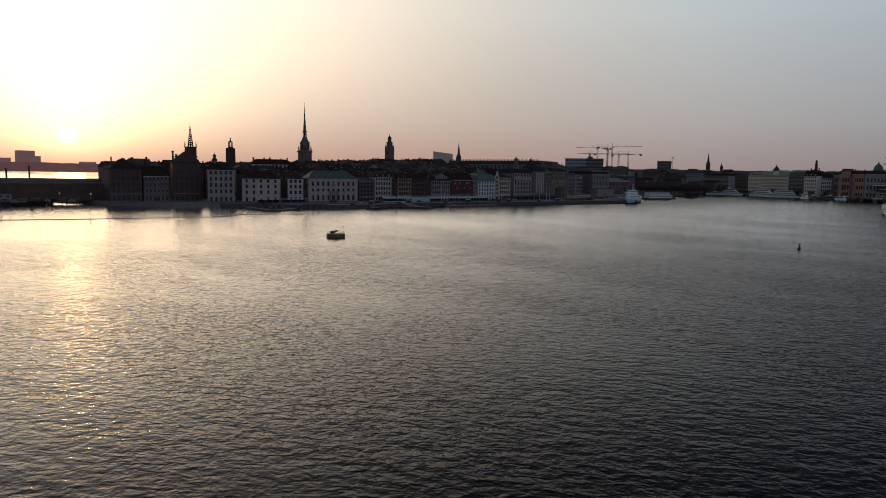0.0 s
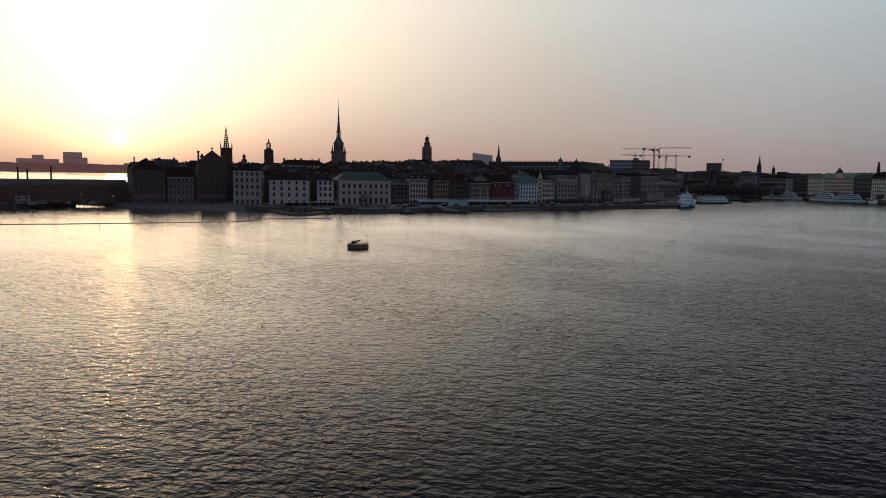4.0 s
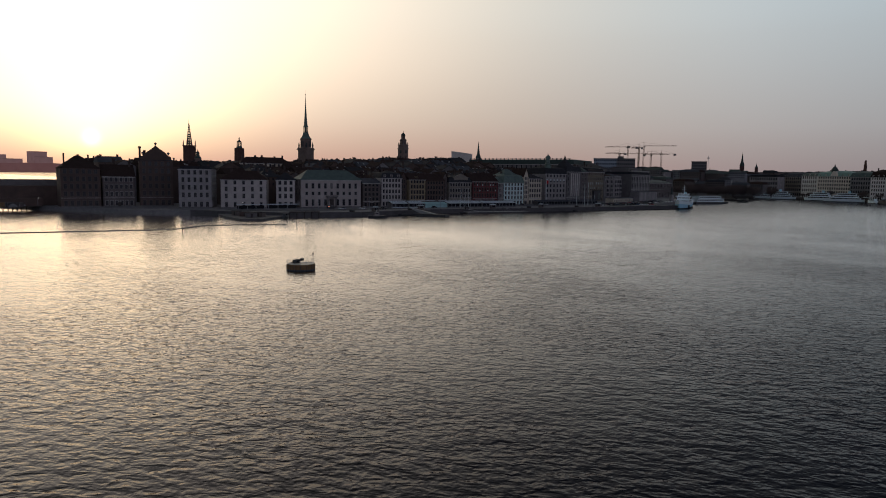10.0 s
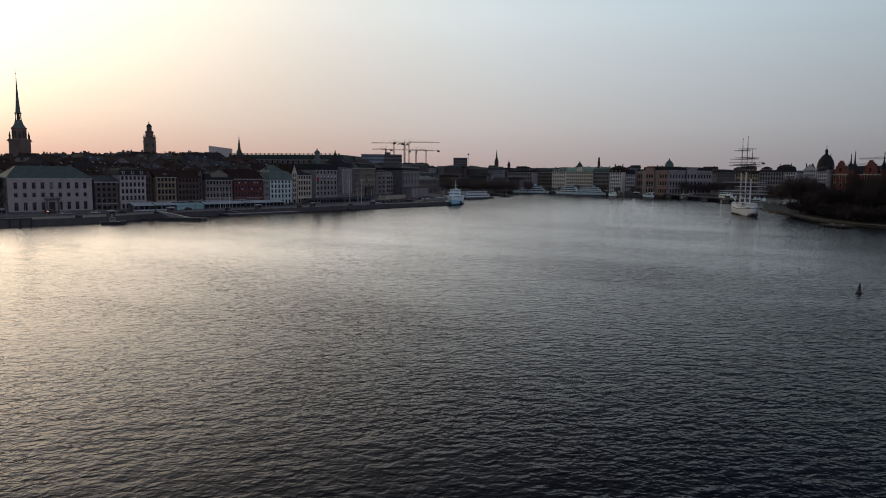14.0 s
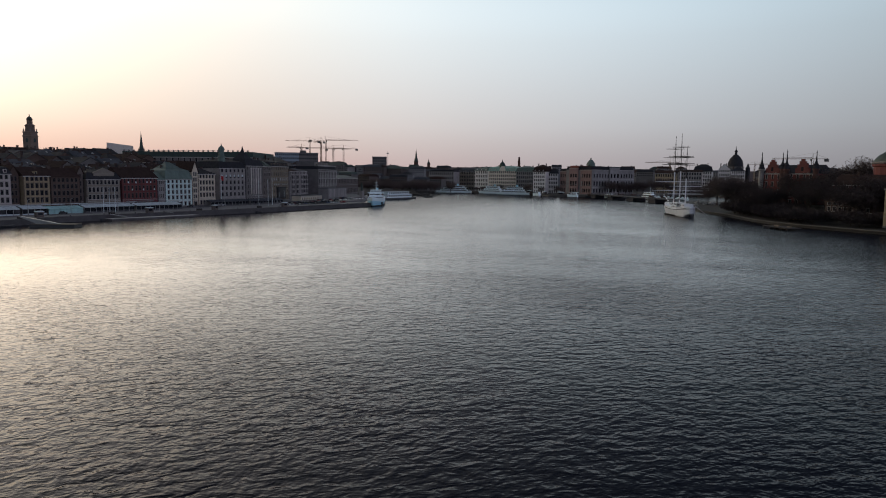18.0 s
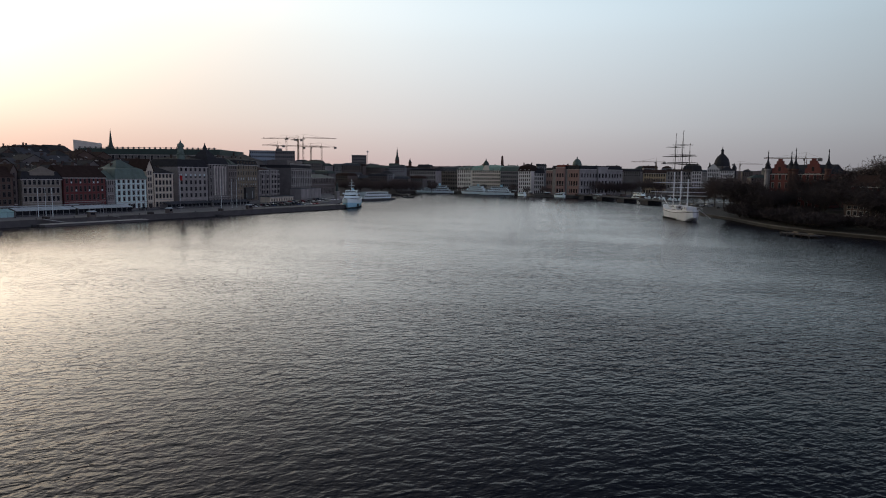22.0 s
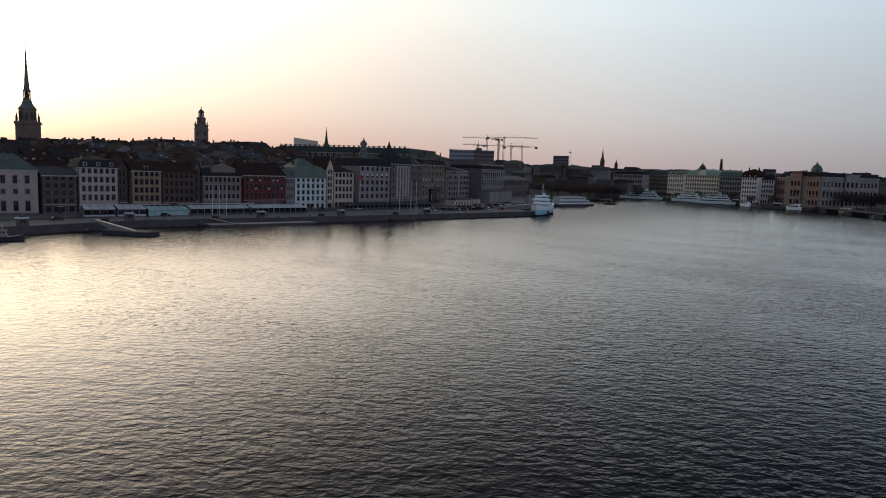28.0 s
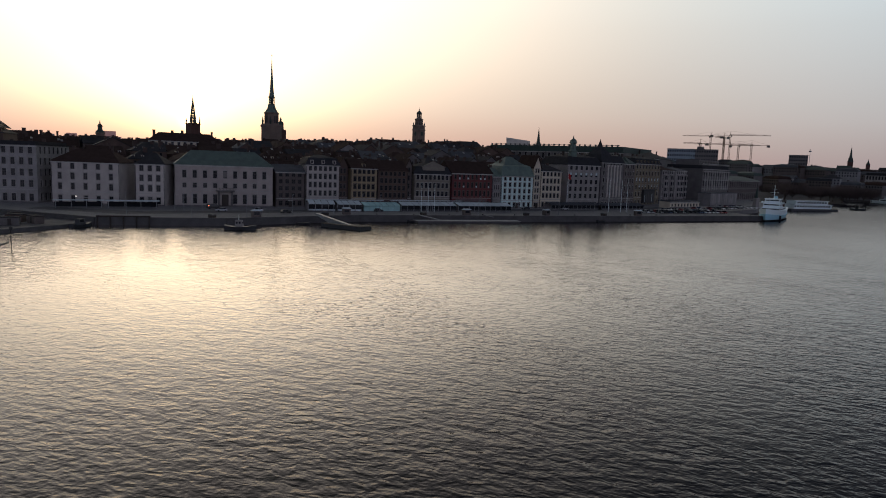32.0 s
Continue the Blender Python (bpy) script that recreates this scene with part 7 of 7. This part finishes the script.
def car(x, y, turn, k, z=2.4):
    c = thing("car", COLOUR[k] + " car parked near the water", "car", pose(x, y, z, 0, 0, turn), group="parked cars")
    part("body", BODY[k], None, c)
    part("cabin_glass", CABIN, None, c)
    part("car_roof", ROOFS[k], None, c)
    for wx in (-1.35, 1.4):
        for wy in (-0.78, 0.78):
            part("wheel", WHEEL, None, c, m=Matrix.Translation((wx, wy, 0.32)))
    for wy in (-0.6, 0.6):
        part("headlight", HEAD, None, c, m=Matrix.Translation((2.17, wy, 0.66)))


pk = random.Random(5)
for x0, y0, x1, y1, n in ((-212, 232, -203, 288, 19), (-219, 236, -211, 290, 17), (-227, 262, -219, 300, 11), (-234, 300, -232, 372, 16), (-226, 305, -232, 352, 10), (-243, 335, -246, 372, 7)):
    for i in range(n):
        if pk.random() < 0.88:
            u = i / (n - 1)
            car(x0 + (x1 - x0) * u, y0 + (y1 - y0) * u, pk.choice((170, 172, -8, -10)), pk.choice((0, 0, 1, 1, 2, 2, 3, 4)))
for x, y, t in ((-238, 198, 88), (-244, 176, 268), (-245, 118, 268), (-237, 42, 95), (-247, 34, 275), (-249, 20, 275), (-240, 86, 92)):
    car(x, y, t, pk.choice((0, 1, 1, 2)), 2.46)


for x, y, t in ((44, 438, 60), (47, 433, 62), (50, 437, 60), (42, 447, 58), (56, 408, 65), (60, 400, 62), (52, 452, 60), (37, 458, 120), (48, 462, 118)):
    car(x, y, t, pk.choice((0, 0, 1, 2)), 1.42)


def lamp_post(x, y, h=8.0, z=2.4, lit=False):
    p = thing("street_lamp", "slim street lamp with a lit head" if lit else "slim grey street lamp on the quay", "street lamp", pose(x, y, z), group="street lamps")
    part("pole", MB().tube((0, 0, 0), (0, 0, h), 0.11, 0.06, 7), STEEL, p)
    part("arm", MB().tube((0, 0, h), (0.9, 0, h + 0.25), 0.05, n=5), STEEL, p)
    part("lamp_head", MB().rings(1.0, 0, [(h + 0.12, 0.16), (h + 0.25, 0.28), (h + 0.38, 0.1)], 8), LAMP if lit else STEEL, p)


QUAY_LINE = [(-228, -28), (-216, 12), (-222, 67), (-208, 134), (-197, 194), (-182, 293)]
for (x0, y0), (x1, y1) in zip(QUAY_LINE, QUAY_LINE[1:]):
    n = int(math.hypot(x1 - x0, y1 - y0) / 24) + 1
    for i in range(n):
        u = (i + 0.5) / n
        lamp_post(x0 + (x1 - x0) * u - 5, y0 + (y1 - y0) * u)
lamp_post(-285.6, -27, 3.6, 2.4, True)
for i, (x, y) in enumerate(((-255, 60), (-251, 84), (-250, 108), (-249, 150), (-247.5, 174), (-247.5, 214), (-248, 236))):
    lamp_post(x, y, 7.0, 2.4)
for i in range(14):
    u = (i + 0.5) / 14
    bl = thing("bollard", "stubby dark iron mooring bollard on the quay edge", "bollard", pose(-222 + 40 * u - 1.4 + (0 if u > 0.3 else 0.4), 67 + 226 * u, 2.4), group="mooring bollards")
    part("post", MB().rings(0, 0, [(0, 0.28), (0.1, 0.22), (0.5, 0.2), (0.55, 0.32), (0.75, 0.3)], 10), BLACK_PAINT, bl)


def flagpole(x, y, h, flag=None, z=2.4, paint=None):
    f = thing("flagpole", ("grey steel" if paint else "tall white") + " flagpole standing on the quay" + (" with a red flag" if flag else ""), "flagpole", pose(x, y, z), group="flagpoles")
    part("pole", MB().tube((0, 0, 0), (0, 0, h), 0.12, 0.06, 8).rings(0, 0, [(h, 0.12), (h + 0.15, 0.16), (h + 0.3, 0.04)], 8), paint or WHITE_PAINT, f)
    if flag:
        fl = MB().solid([[(i * 0.3, 0.14 * math.sin(i * 1.3) + y, z - 0.12 * i) for i, y in fold] for fold in [[(i, 0.0) for i in range(7)] + [(i, 0.03) for i in range(6, -1, -1)]] for z in (h - 3.0, h - 0.2)])
        part("flag", fl, flag, f, "red flag hanging in folds")


for x, y in ((-234.5, 105), (-234.1, 108.4), (-233.7, 111.5)):
    flagpole(x, y, 12.6)
for x, y in ((-221, 213), (-220.1, 221.5), (-219.6, 225.4)):
    flagpole(x, y, 16.5)
for x, y in ((-254, 3.5), (-254.4, 7), (-254.8, 10.6), (-255.2, 14.2)):
    flagpole(x, y, 7.0, paint=STEEL)
flagpole(-248, 209.4, 19.5, CLOTH_RED)

for a, b, thick in (((-272.2, -36.3), (-270.7, -18.8), 0.18), ((-270.6, -18.4), (-267.2, 0.7), 0.42)):
    cn = thing("bus_canopy", "long low canopy with a bright white edge", "canopy", placed(a, b), group="canopies on the quay")
    Lc = math.hypot(b[0] - a[0], b[1] - a[1])
    part("roof", MB().box(0, Lc, -1.4, 1.8, 5.6 - thick, 5.6), CANVAS, cn)
    for k in range(4):
        x = 1 + (Lc - 2) * k / 3
        part("post", MB().box(x - 0.1, x + 0.1, 0.1, 0.3, 2.4, 5.6 - thick), STEEL, cn)
    part("back_panel", MB().box(0.6, Lc - 0.6, 1.5, 1.56, 2.9, 4.8), PANE, cn)
tail = thing("van", "dark van with a glowing tail light on the street", "van", pose(-262.5, 20.5, 2.45, 0, 0, 92))
part("body", MB().solid([[(-2.4, -0.95, 0.35), (2.3, -0.95, 0.35), (2.3, 0.95, 0.35), (-2.4, 0.95, 0.35)], [(-2.4, -0.95, 1.1), (2.35, -0.95, 1.0), (2.35, 0.95, 1.0), (-2.4, 0.95, 1.1)], [(-2.3, -0.85, 2.1), (1.2, -0.85, 2.1), (1.2, 0.85, 2.1), (-2.3, 0.85, 2.1)]]), CARS[1], tail)
for wx in (-1.5, 1.5):
    for wy in (-0.9, 0.9):
        part("wheel", WHEEL, None, tail, m=Matrix.Translation((wx, wy, 0.33)))
part("tail_light", MB().box(-2.2, -1.5, -0.99, -0.955, 1.16, 1.36), TAIL, tail, "glowing orange light")

ob_ = thing("monument", "dark bronze monument on a tall stone pedestal", "monument", pose(-232, 369, 2.3))
part("pedestal", MB().rings(0, 0, [(0, 3.0), (0.8, 2.9), (0.9, 2.2), (6.4, 1.9), (6.6, 2.3), (7.2, 2.3)], 4, 0.6), W["stone"], ob_)
part("bronze", MB().rings(0, 0, [(7.2, 1.0), (9.5, 0.9), (11.5, 0.7), (13, 0.5), (14.2, 0.2)], 8), R["darkgreen"], ob_)

fr = thing("timber_dolphin", "timber mooring frame at the old quay", "mooring frame", placed((-226.9, -27.5), (-222.2, -12)))
part("beam", MB().box(-0.3, 16.4, -0.25, 0.25, 2.8, 3.3), DARKWOOD, fr)
for x in (0.1, 4.0, 8.0, 12.0, 16.0):
    part("pile", MB().tube((x, 0, -2), (x, 0, 3.1), 0.26, n=7), DARKWOOD, fr)
for x0, y0, L, t in ((-86, 621, 16, 6), (-74, 616, 15, 4), (-52, 630, 14, 58), (-40, 652, 14, 60), (-14, 596, 13, -65), (4, 530, 13, -70)):
    p = thing("moored_barge", "dark moored barge with a low deckhouse", "barge", pose(x0, y0, 0, 0, 0, t), group="moored barges")
    part("hull", hull(L, 4.5, 2.2, 0.4, 0.3), HULL_DARK, p)
    part("deckhouse", MB().box(L * 0.15, L * 0.6, -1.5, 1.5, 2.2, 4.3), W["brown"], p)
    part("deckhouse_roof", MB().box(L * 0.13, L * 0.62, -1.7, 1.7, 4.3, 4.5), R["black"], p)

# -- the lock and road junction --
bd = thing("viaduct", "dark road viaduct over the lock", "viaduct", placed((-402, -330), (-386, -104)))
Lv = math.hypot(16, 226)
part("deck", MB().box(0, Lv, 0, 16, 14.6, 17.4), ASPHALT, bd)
part("parapet", MB().box(0, Lv, -0.3, -0.003, 14.4, 18.3), W["darkstone"], bd)
for i in range(9):
    x = 8 + i * (Lv - 16) / 8
    part("pier", MB().box(x - 1.2, x + 1.2, 1.5, 14.5, 2.5, 14.6), W["darkstone"], bd)
rw = thing("retaining_wall", "stepped dark retaining walls of the building site by the lock", "wall", placed((-380, -260), (-374, -116)), kind="structure")
part("wall", MB().box(0, 172, 0, 3, 2.5, 14.4), W["brown"], rw)
part("wall", MB().box(0, 144, -9, -0.01, 2.5, 7.2), W["brown"], rw)
site = random.Random(17)
for i in range(30):
    x, y = site.uniform(-366, -352), site.uniform(-215, -118)
    k = site.randrange(3)
    if k == 0:
        c = thing("site_container", "dark site container on the building ground", "container", pose(x, y, 2.6, 0, 0, site.uniform(0, 180)), group="site containers")
        part("box", MB().box(-3, 3, -1.2, 1.2, 0, 2.6), site.choice([W["greybrown"], RUST, BLACK_PAINT]), c)
        for j in range(5):
            part("rib", MB().box(-2.6 + j * 1.3, -2.5 + j * 1.3, -1.28, -1.2, 0.1, 2.5), STEEL, c)
    elif k == 1:
        car(x, y, site.uniform(0, 360), site.randrange(5), 2.6)
    else:
        c = thing("gravel_heap", "dark heap of broken stone", "heap", pose(x, y, 2.55), group="gravel heaps")
        part("heap", MB().rings(0, 0, [(0, 3.2), (1.0, 2.2), (1.8, 0.9), (2.1, 0.1)], 9, 0.3, 1.2, 0.9), SETT, c)
wc = thing("site_cabin", "pale site cabin standing above the water", "cabin", pose(-352, -174, 2.6, 0, 0, 80))
part("cabin", MB().box(-4, 4, -1.6, 1.6, 2.4, 5.4), W["grey"], wc)
for x in (-3.6, 3.6):
    for y in (-1.4, 1.4):
        part("stilt", MB().box(x - 0.12, x + 0.12, y - 0.12, y + 0.12, 0, 2.4), STEEL, wc)
for x in (-2, 2):
    part("window", MB().box(x - 0.7, x + 0.7, -1.66, -1.58, 3.5, 4.6), PANE, wc)
for x, y, h in ((-391.4, -170.5, 8), (-391.4, -165, 7), (-391, -151, 9)):
    m = thing("site_mast", "thick dark post rising above the viaduct", "post", pose(x, y, 17.4), group="posts on the viaduct")
    part("pole", MB().tube((0, 0, 0), (0, 0, h), 0.62, 0.55, 8), DARKWOOD, m)
    part("cap", MB().rings(0, 0, [(h, 0.9), (h + 0.5, 0.9)], 8), BLACK_PAINT, m)
for i in range(22):
    y = -176 + i * 2.4
    st = thing("mooring_pile", "tarred pile along the lock shore", "pile", pose(-358 - 0.25 * i + site.uniform(-0.8, 0.8), y, 0), group="piles by the lock")
    part("pile", MB().tube((0, 0, -2), (0, 0, site.uniform(1.4, 3.4)), 0.28, n=6), DARKWOOD, st)
lamp_post(-360, -140, 5.5, 2.6, True)
lamp_post(-356, -121, 5.0, 2.4, True)

# -- loose things along the old quay --
qc = random.Random(77)


def quay_edge(y):
    line = ((-28, -228), (12, -216), (67, -222), (134, -208), (194, -197), (293, -182))
    for (y0, x0), (y1, x1) in zip(line, line[1:]):
        if y <= y1:
            return x0 + (x1 - x0) * (y - y0) / (y1 - y0)
    return line[-1][1]


for i in range(14):
    y = 6 + i * 15.5 + qc.uniform(-4, 4)
    x = quay_edge(y) - qc.uniform(2.5, 6.0)
    if i % 3 == 0:
        c = thing("crate_stack", "stack of dark crates under a tarpaulin on the quay", "crates", pose(x, y, 2.46, 0, 0, qc.uniform(0, 90)), group="crates on the quay")
        part("crate", MB().box(-1.3, 0, -0.8, 0.8, 0, 1.1).box(0.05, 1.3, -0.7, 0.7, 0, 0.9), DARKWOOD, c)
        part("tarpaulin", MB().solid([[(-1.4, -0.9, 0.95), (1.4, -0.9, 0.95), (1.4, 0.9, 0.95), (-1.4, 0.9, 0.95)], [(-1.2, -0.7, 1.35), (1.1, -0.6, 1.25), (1.1, 0.6, 1.25), (-1.2, 0.7, 1.35)]]), HULL_DARK, c)
    elif i % 3 == 1:
        c = thing("ticket_hut", "small dark ticket hut with a pale roof on the quay", "hut", pose(x, y, 2.46, 0, 0, qc.uniform(70, 100)), group="huts on the quay")
        part("wall", MB().box(-1.6, 1.6, -1.1, 1.1, 0, 2.4), W["greybrown"], c)
        part("roof", MB().solid([[(-1.9, -1.4, 2.4), (1.9, -1.4, 2.4), (1.9, 1.4, 2.4), (-1.9, 1.4, 2.4)], [(-1.4, -0.5, 2.9), (1.4, -0.5, 2.9), (1.4, 0.5, 2.9), (-1.4, 0.5, 2.9)]]), CANVAS, c)
        part("window", MB().box(-1.0, 1.0, -1.16, -1.104, 1.0, 2.0), PANE, c)
    else:
        c = thing("moored_dinghy", "small dark dinghy lying against the quay wall", "boat", pose(quay_edge(y) + 3.2, y, 0, 0, 0, 80 + qc.uniform(-6, 6)), group="dinghies at the quay")
        part("hull", hull(5.5, 2.0, 0.7, 0.3, 0.45, draft=0.3), HULL_DARK, c)
        part("thwart", MB().box(1.6, 2.0, -0.8, 0.8, 0.62, 0.75).box(3.0, 3.4, -0.7, 0.7, 0.66, 0.8), WOOD, c)
